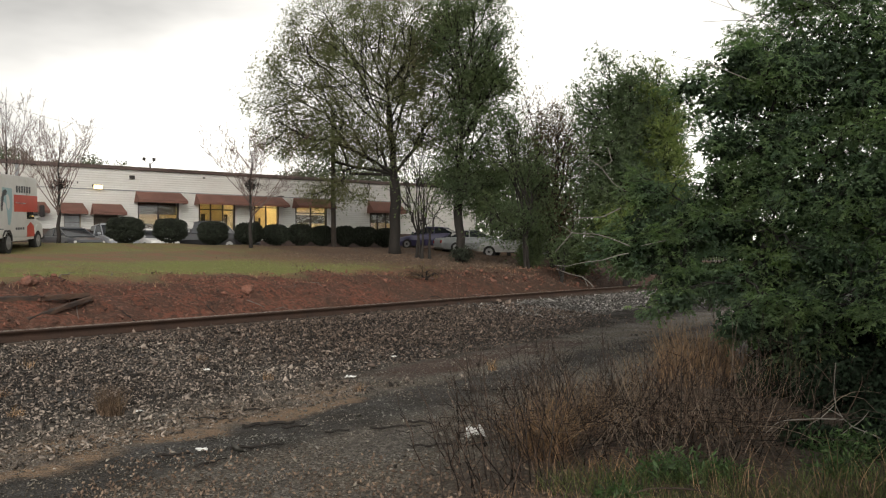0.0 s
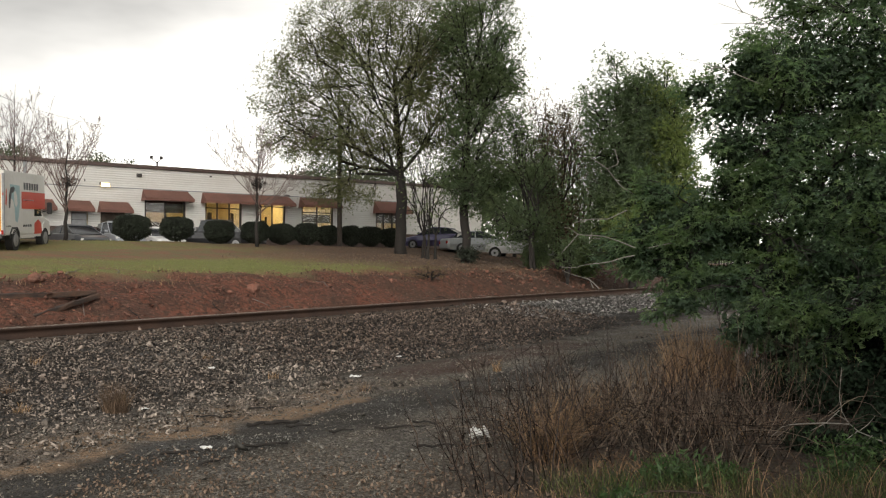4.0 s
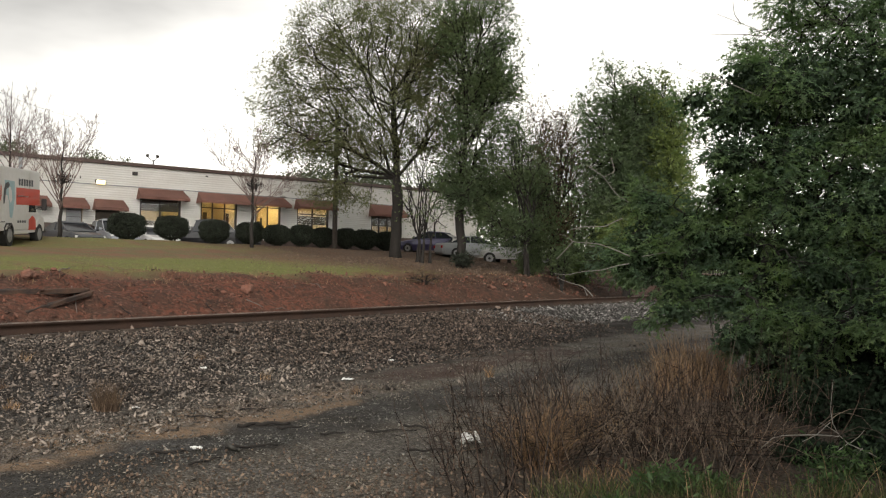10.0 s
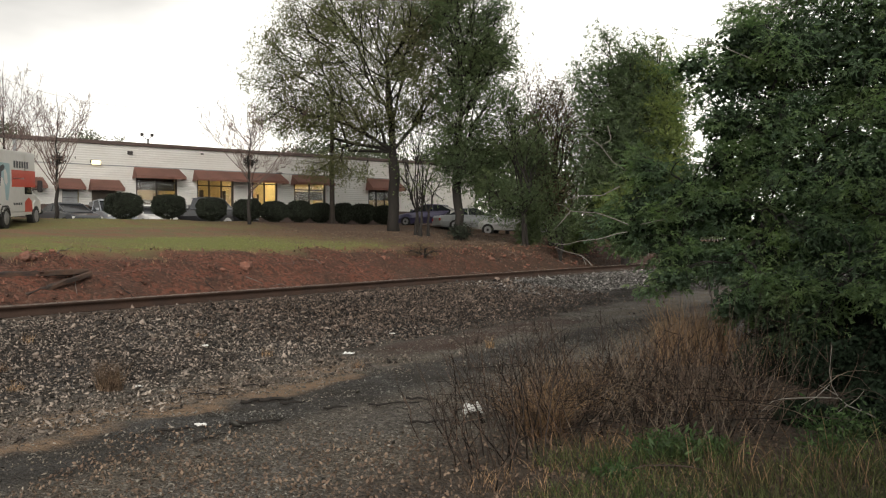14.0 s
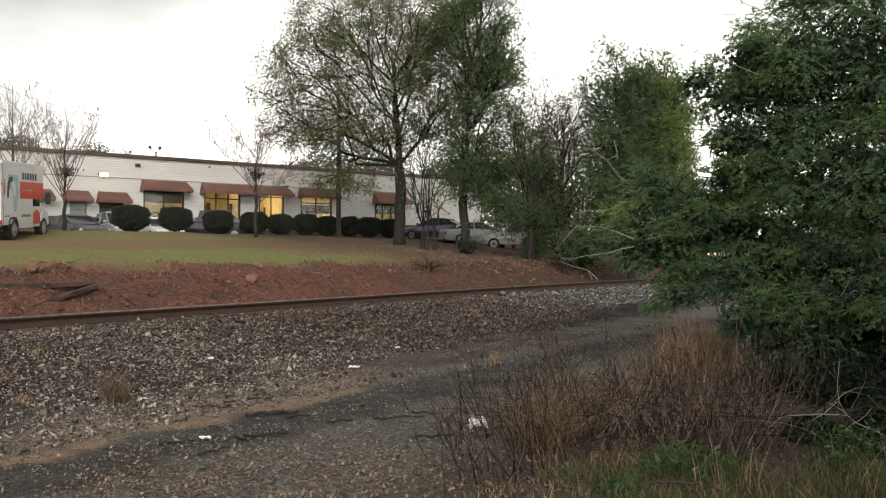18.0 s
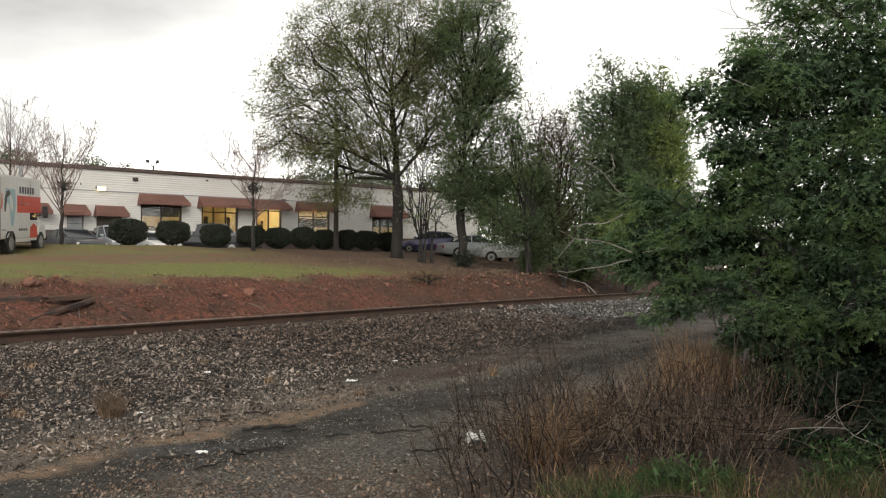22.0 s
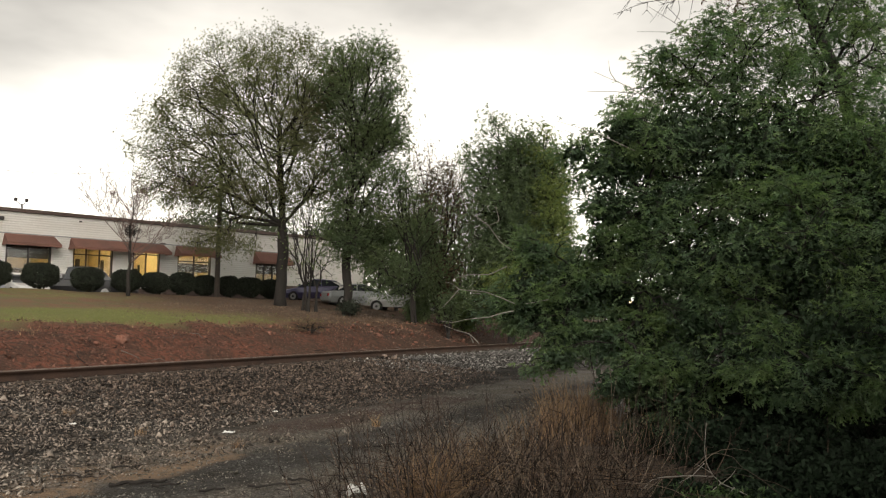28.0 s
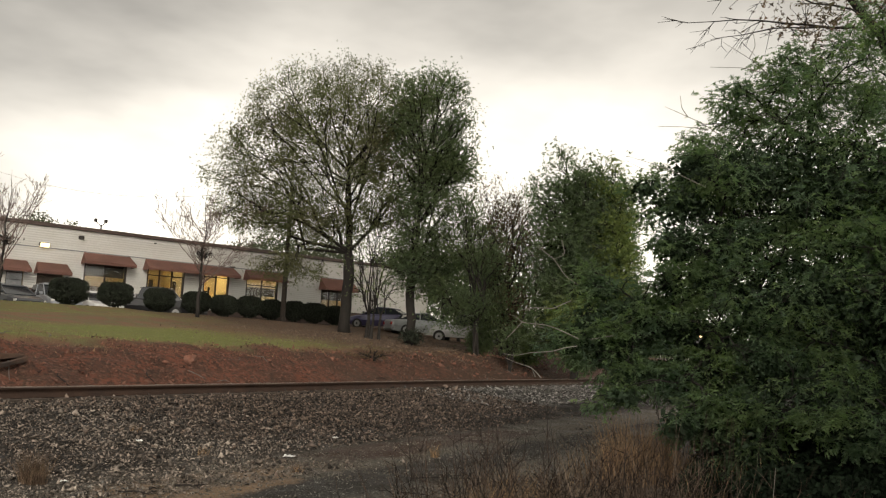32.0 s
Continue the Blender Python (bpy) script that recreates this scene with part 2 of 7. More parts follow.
M["loco_black"] = material("black_locomotive_paint", (0.03, 0.03, 0.033), 0.45, second=(0.05, 0.045, 0.04), scale=1, fine=10)
M["loco_white"] = material("off_white_stripe_paint", (0.55, 0.55, 0.53), 0.5, spread=0.15)
M["loco_lamp"] = material("headlight_glow", (1, 0.9, 0.7), 0.3, glow=(1.0, 0.58, 0.24), strength=2.2)
for key, col in (("paint_dark", (0.045, 0.05, 0.058)), ("paint_silver", (0.34, 0.36, 0.37)), ("paint_white", (0.72, 0.72, 0.71)), ("paint_pale", (0.50, 0.51, 0.50)),
                 ("paint_black", (0.018, 0.018, 0.02)), ("paint_blue", (0.045, 0.04, 0.10)), ("paint_grey", (0.30, 0.32, 0.35))):
    M[key] = material(key.replace("paint_", "") + "_car_paint", col, 0.3, 0.2, spread=0.08, coat=0.5)


# ---- mesh helpers ----
def mesh_arrays(name, verts, quads=None, tris=None, mats=(), smooth=False):
    """A mesh from arrays of corners, four-sided and three-sided faces."""
    verts = np.asarray(verts, np.float32).reshape(-1, 3)
    quads = np.zeros((0, 4), np.int32) if quads is None else np.asarray(quads, np.int32).reshape(-1, 4)
    tris = np.zeros((0, 3), np.int32) if tris is None else np.asarray(tris, np.int32).reshape(-1, 3)
    me = bpy.data.meshes.new(name)
    me.vertices.add(len(verts))
    me.vertices.foreach_set("co", verts.ravel())
    nl = 4 * len(quads) + 3 * len(tris)
    me.loops.add(nl)
    me.loops.foreach_set("vertex_index", np.concatenate([quads.ravel(), tris.ravel()]).astype(np.int32))
    me.polygons.add(len(quads) + len(tris))
    starts = np.concatenate([np.arange(len(quads)) * 4, 4 * len(quads) + np.arange(len(tris)) * 3]).astype(np.int32)
    me.polygons.foreach_set("loop_start", starts)
    for m in mats:
        me.materials.append(m)
    me.update(calc_edges=True)
    me.validate()
    if smooth:
        me.polygons.foreach_set("use_smooth", np.ones(len(me.polygons), bool))
    return me


def thing(name, me=None, label="", category="", group="", kind="", at=None):
    ob = new(name, me)
    if at is not None:
        ob.matrix_world = at
    return tagged(ob, label, category, group, kind)


def part(name, bm, mat, parent, label="", smooth=False):
    """One mesh object under a thing or a part."""
    if isinstance(bm, bpy.types.Mesh):
        me = bm
    else:
        me = bpy.data.meshes.new(name)
        bm.to_mesh(me)
        bm.free()
    if mat and not me.materials:
        me.materials.append(mat)
    if smooth:
        me.polygons.foreach_set("use_smooth", np.ones(len(me.polygons), bool))
    ob = new(name, me)
    ob.parent = parent
    return tagged(ob, label)


def box(x0, x1, y0, y1, z0, z1, bevel=0.0, segs=1):
    bm = bmesh.new()
    v = [bm.verts.new(p) for p in ((x0, y0, z0), (x1, y0, z0), (x1, y1, z0), (x0, y1, z0), (x0, y0, z1), (x1, y0, z1), (x1, y1, z1), (x0, y1, z1))]
    for q in ((0, 3, 2, 1), (4, 5, 6, 7), (0, 1, 5, 4), (1, 2, 6, 5), (2, 3, 7, 6), (3, 0, 4, 7)):
        bm.faces.new([v[i] for i in q])
    if bevel:
        bmesh.ops.bevel(bm, geom=bm.edges[:], offset=bevel, segments=segs, affect="EDGES", clamp_overlap=True)
    return bm


def join(*bms):
    """Several bmeshes as one."""
    a = bms[0]
    for b in bms[1:]:
        me = bpy.data.meshes.new("tmp")
        b.to_mesh(me)
        b.free()
        a.from_mesh(me)
        bpy.data.meshes.remove(me)
    return a


def cyl(p0, p1, r0, r1=None, n=10, caps=True):
    p0, p1 = Vector(p0), Vector(p1)
    r1 = r0 if r1 is None else r1
    q = (p1 - p0).to_track_quat("Z", "Y")
    bm = bmesh.new()
    rings = []
    for p, r in ((p0, r0), (p1, r1)):
        rings.append([bm.verts.new(p + q @ Vector((r * math.cos(2 * math.pi * i / n), r * math.sin(2 * math.pi * i / n), 0))) for i in range(n)])
    for i in range(n):
        bm.faces.new((rings[0][i], rings[0][(i + 1) % n], rings[1][(i + 1) % n], rings[1][i]))
    if caps:
        bm.faces.new(rings[0][::-1]), bm.faces.new(rings[1])
    return bm


def prism(outline, y0, y1, bevel=0.0):
    """An outline in x and z, drawn out along y."""
    bm = bmesh.new()
    a = [bm.verts.new((x, y0, z)) for x, z in outline]
    b = [bm.verts.new((x, y1, z)) for x, z in outline]
    n = len(outline)
    bm.faces.new(a), bm.faces.new(b[::-1])
    for i in range(n):
        bm.faces.new((a[i], b[i], b[(i + 1) % n], a[(i + 1) % n]))
    bmesh.ops.recalc_face_normals(bm, faces=bm.faces[:])
    if bevel:
        bmesh.ops.bevel(bm, geom=bm.edges[:], offset=bevel, segments=2, affect="EDGES", clamp_overlap=True)
    return bm


def tubes(name, segs, mat, sides=5):
    """Many tapered tubes in one mesh; segs: rows of x0 y0 z0 x1 y1 z1 r0 r1."""
    s = np.asarray(segs, float)
    p0, p1, r0, r1 = s[:, :3], s[:, 3:6], s[:, 6], s[:, 7]
    d = p1 - p0
    d /= np.maximum(np.linalg.norm(d, axis=1, keepdims=True), 1e-9)
    ref = np.where(np.abs(d[:, 2:3]) < 0.9, [[0.0, 0.0, 1.0]], [[1.0, 0.0, 0.0]])
    u = np.cross(d, ref)
    u /= np.linalg.norm(u, axis=1, keepdims=True)
    w = np.cross(d, u)
    a = np.arange(sides) * 2 * np.pi / sides
    ring = u[:, None] * np.cos(a)[None, :, None] + w[:, None] * np.sin(a)[None, :, None]
    v = np.concatenate([p0[:, None] + ring * r0[:, None, None], p1[:, None] + ring * r1[:, None, None]], 1)
    i = np.arange(sides)
    q = np.stack([i, (i + 1) % sides, sides + (i + 1) % sides, sides + i], 1)
    quads = (np.arange(len(s)) * 2 * sides)[:, None, None] + q[None]
    return mesh_arrays(name, v, quads, mats=[mat], smooth=True)


def rod(name, pts, radii, mat, sides=6):
    """One bent tapered rod through the points, closed at both ends."""
    p = np.asarray(pts, float)
    r = np.asarray(radii, float)
    d = np.gradient(p, axis=0)
    d /= np.maximum(np.linalg.norm(d, axis=1, keepdims=True), 1e-9)
    ref = np.array([0.0, 0.0, 1.0]) if abs(d[:, 2]).mean() < 0.8 else np.array([1.0, 0.0, 0.0])
    u = np.cross(d, ref)
    u /= np.maximum(np.linalg.norm(u, axis=1, keepdims=True), 1e-9)
    w = np.cross(d, u)
    a = np.arange(sides) * 2 * np.pi / sides
    v = p[:, None] + (u[:, None] * np.cos(a)[None, :, None] + w[:, None] * np.sin(a)[None, :, None]) * r[:, None, None]
    i = np.arange(len(p) * sides).reshape(len(p), sides)
    q = np.stack([i[:-1], np.roll(i[:-1], -1, 1), np.roll(i[1:], -1, 1), i[1:]], -1).reshape(-1, 4)
    n = len(p) * sides
    v = np.vstack([v.reshape(-1, 3), p[:1], p[-1:]])
    k = np.arange(sides)
    t = np.vstack([np.stack([np.full(sides, n), (k + 1) % sides, k], 1), np.stack([np.full(sides, n + 1), i[-1], np.roll(i[-1], -1)], 1)])
    return mesh_arrays(name, v, q, t, mats=[mat], smooth=True)


def rod_of(name, rows, mat, sides=6):
    """A rod from end-to-end rows as tubes() takes them."""
    s = np.asarray(rows, float)
    return rod(name, np.vstack([s[:1, :3], s[:, 3:6]]), np.concatenate([s[:1, 6], s[:, 7]]), mat, sides)


def leaf_mesh(name, centres, length, width, rng, mat, droop=0.3, fold=0.25):
    """Leaves at the given places: each a folded diamond of two triangles."""
    n = len(centres)
    d = rng.normal(size=(n, 3))
    d[:, 2] -= droop
    d /= np.linalg.norm(d, axis=1, keepdims=True)
    side = np.cross(d, rng.normal(size=(n, 3)))
    side /= np.linalg.norm(side, axis=1, keepdims=True)
    up = np.cross(d, side)
    k = rng.uniform(0.65, 1.3, (n, 1))
    a = centres - d * length * k / 2
    b = centres + d * length * k / 2
    c = centres + side * width * k / 2 + up * fold * width * k
    e = centres - side * width * k / 2 + up * fold * width * k
    v = np.stack([a, c, b, e], 1)
    i = np.arange(n)[:, None] * 4
    t = np.concatenate([i + [[0, 1, 2]], i + [[0, 2, 3]]], 0)
    return mesh_arrays(name, v, tris=t, mats=[mat])


def sprig_mesh(name, hearts, ways, pairs, length, leaf, rng, mat, droop=0.45, ruffle=0.35, lines=(), origin=(0, 0, 0)):
    """Sprigs: arching twigs with pointed leaflets on both sides, each sprig in one piece."""
    n = len(hearts)
    d = ways / np.maximum(np.linalg.norm(ways, axis=1, keepdims=True), 1e-6)
    side = np.cross(d, np.array([[0.0, 0.0, 1.0]]) + rng.normal(size=(n, 3)) * 0.4)
    side /= np.maximum(np.linalg.norm(side, axis=1, keepdims=True), 1e-6)
    L = length * rng.uniform(0.55, 1.35, n)
    fall = np.array([0, 0, 1.0])
    spine = [hearts + d * (L * (k / pairs - 0.4))[:, None] - fall * (L * droop * (k / pairs) ** 2)[:, None] for k in range(pairs + 1)]
    tips = []
    for k in range(pairs):
        f = (k + 0.5) / pairs
        for arm in (-1, 1):
            w = d * 0.55 + side * arm - fall * 0.3 + rng.normal(size=(n, 3)) * ruffle
            tips.append((spine[k] + spine[k + 1]) / 2 + w * (leaf * (1.15 - 0.55 * f) * rng.uniform(0.75, 1.25, n))[:, None])
    v = np.stack(spine + tips, 1)
    m = 3 * pairs + 1
    t = np.array([(k, k + 1, pairs + 1 + 2 * k + j) for k in range(pairs) for j in (0, 1)])
    tris = ((np.arange(n) * m)[:, None, None] + t[None]).reshape(-1, 3)
    v = v.reshape(-1, 3)
    if len(lines):
        tris = tris[off_lines(v[tris].mean(1) + np.array(origin), lines, rng)]
    return mesh_arrays(name, v, tris=tris, mats=[mat])


def off_lines(p, lines, rng, leave=0.04):
    """Which points lie clear of the open channels (from, to, width at both ends) through the crown."""
    keep = np.ones(len(p), bool)
    for a, b, ra, rb in lines:
        a, b = np.array(a), np.array(b)
        f = np.clip(((p - a) @ (b - a)) / ((b - a) @ (b - a)), 0, 1)
        d = np.linalg.norm(p - (a + f[:, None] * (b - a)), axis=1)
        keep &= (d > ra + (rb - ra) * f) | (rng.uniform(0, 1, len(p)) < leave)
    return keep


def split_points(pts, k, rng):
    """Groups of near points, by a few rounds of k-means."""
    c = pts[rng.choice(len(pts), k, replace=False)]
    for _ in range(5):
        lab = np.argmin(((pts[:, None] - c[None]) ** 2).sum(2), 1)
        c = np.array([pts[lab == j].mean(0) if (lab == j).any() else c[j] for j in range(k)])
    return [pts[lab == j] for j in range(k) if (lab == j).any()]


def grow(start, pts, rng, twig=0.006, lift=0.12, power=0.42, wander=0.05, reach=0.5, kids=(2, 4)):
    """Limbs that fork from start until they meet every point; rows for tubes()."""
    out = []
    stack = [(np.array(start, float), pts, None)]
    while stack:
        p, group, way = stack.pop()
        n = len(group)
        r = twig * max(1.0, n) ** power
        if n <= 3:
            for q in group:
                mid = (p + q) / 2 + rng.normal(size=3) * wander * np.linalg.norm(q - p)
                out.append((*p, *mid, r, twig * 0.8)), out.append((*mid, *q, twig * 0.8, twig * 0.3))
            continue
        for g in split_points(group, min(int(rng.integers(kids[0], kids[1] + 1)), n), rng):
            c = g.mean(0)
            dist = np.linalg.norm(c - p)
            end = p + (c - p) * (reach if len(g) > 3 else 0.7)
            end[2] += lift * dist * 0.4 * (len(g) > 6)
            rg = twig * max(1.0, len(g)) ** power
            r0 = min(r, rg * 1.25)
            mid = (p + end) / 2 + rng.normal(size=3) * wander * dist
            if way is not None:
                mid += way * 0.1 * dist
            mid[2] -= 0.03 * dist
            rm = (r0 + rg) / 2
            out.append((*p, *mid, r0, rm)), out.append((*mid, *end, rm, rg))
            w = end - mid
            stack.append((end, g, w / max(1e-6, np.linalg.norm(w))))
    return out


def crown_points(blobs, n, rng, shell=0.45, gap=0.0, gap_scale=0.5):
    """Points in a union of ellipsoids (x y z rx ry rz), thinned by a noise that leaves gaps."""
    b = np.asarray(blobs, float)
    w = (b[:, 3] * b[:, 4] * b[:, 5]) ** (2 / 3)
    pick = rng.choice(len(b), n * 3, p=w / w.sum())
    d = rng.normal(size=(n * 3, 3))
    d /= np.linalg.norm(d, axis=1, keepdims=True)
    rad = rng.uniform(0, 1, n * 3) ** shell
    p = b[pick, :3] + d * rad[:, None] * b[pick, 3:]
    if gap:
        keep = np.array([noise.noise(Vector(q) * gap_scale) for q in p]) > gap - 0.5
        p = p[keep]
    return p[:n]


def around(pts, per, spread, rng):
    return (pts[:, None] + np.clip(rng.normal(size=(len(pts), per, 3)), -1.7, 1.7) * spread).reshape(-1, 3)


# ---- the track's line and the lie of the land ----
NEAR_RAIL = [(-75, -84), (-45, -42), (-25, -13), (-15.5, 0.8), (-6.9, 13.1), (-2.45, 19.4), (0.2, 23.3), (4.4, 29.2), (10.3, 37.2), (17.5, 49), (25, 65),
             (34.4, 88), (48.6, 123), (62.2, 165), (77.8, 230), (90, 290), (100, 350), (118, 470), (131, 570)]
RAIL_TOP = 0.6


def spline(pts, step):
    """A smooth line through the points, cut at even steps."""
    p = np.array(pts, float)
    p = np.vstack([2 * p[0] - p[1], p, 2 * p[-1] - p[-2]])
    out = []
    for i in range(1, len(p) - 2):
        t = np.linspace(0, 1, 24, endpoint=False)[:, None]
        a, b, c, d = p[i - 1], p[i], p[i + 1], p[i + 2]
        out.append(0.5 * (2 * b + (c - a) * t + (2 * a - 5 * b + 4 * c - d) * t ** 2 + (3 * b - a - 3 * c + d) * t ** 3))
    out = np.vstack([*out, p[-2:-1]])
    for _ in range(30):
        out[1:-1] = (out[:-2] + 2 * out[1:-1] + out[2:]) / 4
    run = np.concatenate([[0], np.cumsum(np.linalg.norm(np.diff(out, axis=0), axis=1))])
    s = np.arange(0, run[-1], step)
    return np.stack([np.interp(s, run, out[:, k]) for k in range(2)], 1)


RAIL_LINE = spline(NEAR_RAIL, 0.5)
TANGENT = np.gradient(RAIL_LINE, axis=0)
TANGENT /= np.linalg.norm(TANGENT, axis=1, keepdims=True)
FAR_SIDE = np.stack([-TANGENT[:, 1], TANGENT[:, 0]], 1)
CENTRE_LINE = RAIL_LINE + FAR_SIDE * 0.755


def track_offset(x, y):
    """How far a place lies beyond the near rail (minus: on the camera's side), and how far along the line."""
    x, y = np.atleast_1d(np.asarray(x, float)), np.atleast_1d(np.asarray(y, float))
    u, s = np.empty(len(x)), np.empty(len(x))
    coarse = RAIL_LINE[::2]
    for i in range(0, len(x), 4000):
        d = (x[i:i + 4000, None] - coarse[None, :, 0]) ** 2 + (y[i:i + 4000, None] - coarse[None, :, 1]) ** 2
        j = np.argmin(d, 1) * 2
        dx, dy = x[i:i + 4000] - RAIL_LINE[j, 0], y[i:i + 4000] - RAIL_LINE[j, 1]
        u[i:i + 4000] = dx * FAR_SIDE[j, 0] + dy * FAR_SIDE[j, 1]
        s[i:i + 4000] = j * 0.5 + dx * TANGENT[j, 0] + dy * TANGENT[j, 1]
    return u, s


PROFILE_U = [-400, -40, -14, -9, -5.4, -4.2, -2.6, -1.2, -0.4, 1.9, 2.4, 3.0, 3.8, 4.6, 5.4, 6.2, 12, 17, 19, 21.5, 24, 30, 400]
PROFILE_Z = [-0.4, 0.0, 0.02, 0.0, 0.02, 0.09, 0.22, 0.37, 0.40, 0.33, 0.22, 0.26, 0.62, 0.98, 1.22, 1.34, 1.88, 2.42, 2.63, 2.67, 2.34, 2.25, 2.25]


def wobble(x, y, size, seed):
    """Smooth cheap waves for the ground."""
    r = np.random.default_rng(seed)
    z = np.zeros_like(x)
    for _ in range(7):
        a, ph, k = r.uniform(0, 2 * np.pi), r.uniform(0, 2 * np.pi), r.uniform(0.6, 1.7) / size
        z = z + np.sin((x * np.cos(a) + y * np.sin(a)) * k * 2 * np.pi + ph)
    return z / 7


def ground_height(x, y):
    x, y = np.atleast_1d(np.asarray(x, float)), np.atleast_1d(np.asarray(y, float))
    u, s = track_offset(x, y)
    z = np.interp(u, PROFILE_U, PROFILE_Z)
    bank = np.clip((u - 2.3) / 1.5, 0, 1) * np.clip((8.5 - u) / 2.5, 0, 1)
    z = z + bank * (0.22 * wobble(x, y, 2.6, 1) + 0.16 * wobble(x, y, 1.1, 2))
    field = np.clip((u - 6) / 3, 0, 1)
    z = z + field * np.clip((24 - u) / 6, 0, 1) * 0.10 * wobble(x, y, 5, 3)
    near = np.clip((-3.5 - u) / 3, 0, 1)
    z = z + near * (0.035 * wobble(x, y, 3.0, 4) + 0.02 * wobble(x, y, 1.1, 5))
    # the worn place where the truck stands
    z = z - 0.20 * np.exp(-((x + 15.6) ** 2 + (y - 30.4) ** 2) / 9.0)
    far = np.clip((np.hypot(x, y) - 140) / 400, 0, 1)
    return z * (1 - far) + far * 2.0


def ground_z(x, y):
    return float(ground_height(x, y)[0])


def ground_material():
    """Zones by the distance from the track (stored on the mesh): gravel yard, ballast, red clay bank, patchy lawn, asphalt."""
    m = bpy.data.materials.new("ground_gravel_clay_grass")
    m.use_nodes = True
    nt = m.node_tree
    N, L = nt.nodes.new, nt.links.new
    b = nt.nodes["Principled BSDF"]
    co = N("ShaderNodeTexCoord")
    at = N("ShaderNodeAttribute"); at.attribute_name = "beyond_rail"

    def noise_of(scale, detail=4, rough=0.55):
        n = N("ShaderNodeTexNoise"); n.inputs["Scale"].default_value, n.inputs["Detail"].default_value = scale, detail
        n.inputs["Roughness"].default_value = rough
        L(co.outputs["Object"], n.inputs["Vector"])
        return n.outputs[0]

    def math_of(op, a, c):
        n = N("ShaderNodeMath"); n.operation = op
        for k, v in ((0, a), (1, c)):
            if isinstance(v, (int, float)):
                n.inputs[k].default_value = v
            else:
                L(v, n.inputs[k])
        return n.outputs[0]

    def ramp_of(v, lo, hi, a=0.0, c=1.0):
        n = N("ShaderNodeMapRange"); n.interpolation_type = "SMOOTHSTEP"
        n.inputs[1].default_value, n.inputs[2].default_value, n.inputs[3].default_value, n.inputs[4].default_value = lo, hi, a, c
        L(v, n.inputs[0])
        return n.outputs[0]

    def mix_of(k, a, c):
        n = N("ShaderNodeMix"); n.data_type = "RGBA"
        if isinstance(k, float):
            n.inputs[0].default_value = k
        else:
            L(k, n.inputs[0])
        for slot, v in ((6, a), (7, c)):
            if isinstance(v, tuple):
                n.inputs[slot].default_value = (*v, 1)
            else:
                L(v, n.inputs[slot])
        return n.outputs[2]

    big, mid, fine, grit = noise_of(0.22), noise_of(1.1), noise_of(7), noise_of(45, 3)

    def pebbles(scale):
        v = N("ShaderNodeTexVoronoi"); v.inputs["Scale"].default_value = scale
        L(co.outputs["Object"], v.inputs["Vector"])
        w = N("ShaderNodeSeparateColor"); L(v.outputs["Color"], w.inputs[0])
        return w.outputs[0], v.outputs["Distance"]

    cell, cell_d = pebbles(48.0)
    lump_c, lump_d = pebbles(17.0)
    beyond = math_of("ADD", at.outputs["Fac"], math_of("MULTIPLY", math_of("SUBTRACT", mid, 0.5), 1.6))
    # the yard: dark wet fines with pale and sandy patches
    yard = mix_of(ramp_of(mid, 0.38, 0.62), (0.078, 0.066, 0.053), (0.125, 0.105, 0.082))
    yard = mix_of(ramp_of(cell, 0.55, 1.0, 0, 0.75), yard, (0.27, 0.25, 0.215))
    yard = mix_of(ramp_of(cell, 0.0, 0.35, 0.7, 0), yard, (0.017, 0.015, 0.013))
    along = N("ShaderNodeAttribute"); along.attribute_name = "along_rail"
    soft = math_of("ADD", at.outputs["Fac"], math_of("MULTIPLY", math_of("SUBTRACT", mid, 0.5), 0.9))
    wheel = math_of("MULTIPLY", ramp_of(soft, -8.1, -7.6), ramp_of(soft, -6.9, -6.6, 1, 0))
    yard = mix_of(math_of("MULTIPLY", wheel, 0.8), yard, (0.020, 0.019, 0.0175))
    sand = math_of("MULTIPLY", ramp_of(soft, -7.0, -6.7), ramp_of(soft, -6.1, -5.5, 1, 0))
    sand = math_of("MULTIPLY", sand, ramp_of(along.outputs["Fac"], 0.8, 2.2, 1, 0))
    sand = math_of("MULTIPLY", sand, ramp_of(fine, 0.3, 0.52, 0.15, 0.95))
    sand = math_of("MULTIPLY", sand, ramp_of(mid, 0.42, 0.56, 0.25, 1.0))
    yard = mix_of(sand, yard, (0.265, 0.180, 0.115))
    mud = math_of("MULTIPLY", ramp_of(soft, -6.4, -6.1), ramp_of(soft, -5.5, -5.2, 1, 0))
    mud = math_of("MULTIPLY", mud, ramp_of(along.outputs["Fac"], 8.0, 9.5, 1, 0))
    mud = math_of("MULTIPLY", mud, ramp_of(along.outputs["Fac"], 1.8, 3.4))
    leafy = ramp_of(soft, -10.2, -9.2, 1, 0)
    yard = mix_of(math_of("MULTIPLY", leafy, 0.75), yard, mix_of(ramp_of(fine, 0.4, 0.6), (0.080, 0.057, 0.041), (0.046, 0.034, 0.026)))
    # shade in the gaps between stones is put into this near-black ground
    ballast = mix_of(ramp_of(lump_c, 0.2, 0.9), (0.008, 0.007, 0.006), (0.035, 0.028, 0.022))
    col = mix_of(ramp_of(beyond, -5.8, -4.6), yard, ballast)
    col = mix_of(math_of("MULTIPLY", mud, 0.9), col, (0.066, 0.036, 0.026))
    # the bank
    clay = mix_of(ramp_of(mid, 0.36, 0.64), (0.215, 0.080, 0.050), (0.118, 0.055, 0.038))
    clay = mix_of(ramp_of(fine, 0.42, 0.66, 0, 0.8), clay, (0.060, 0.040, 0.029))
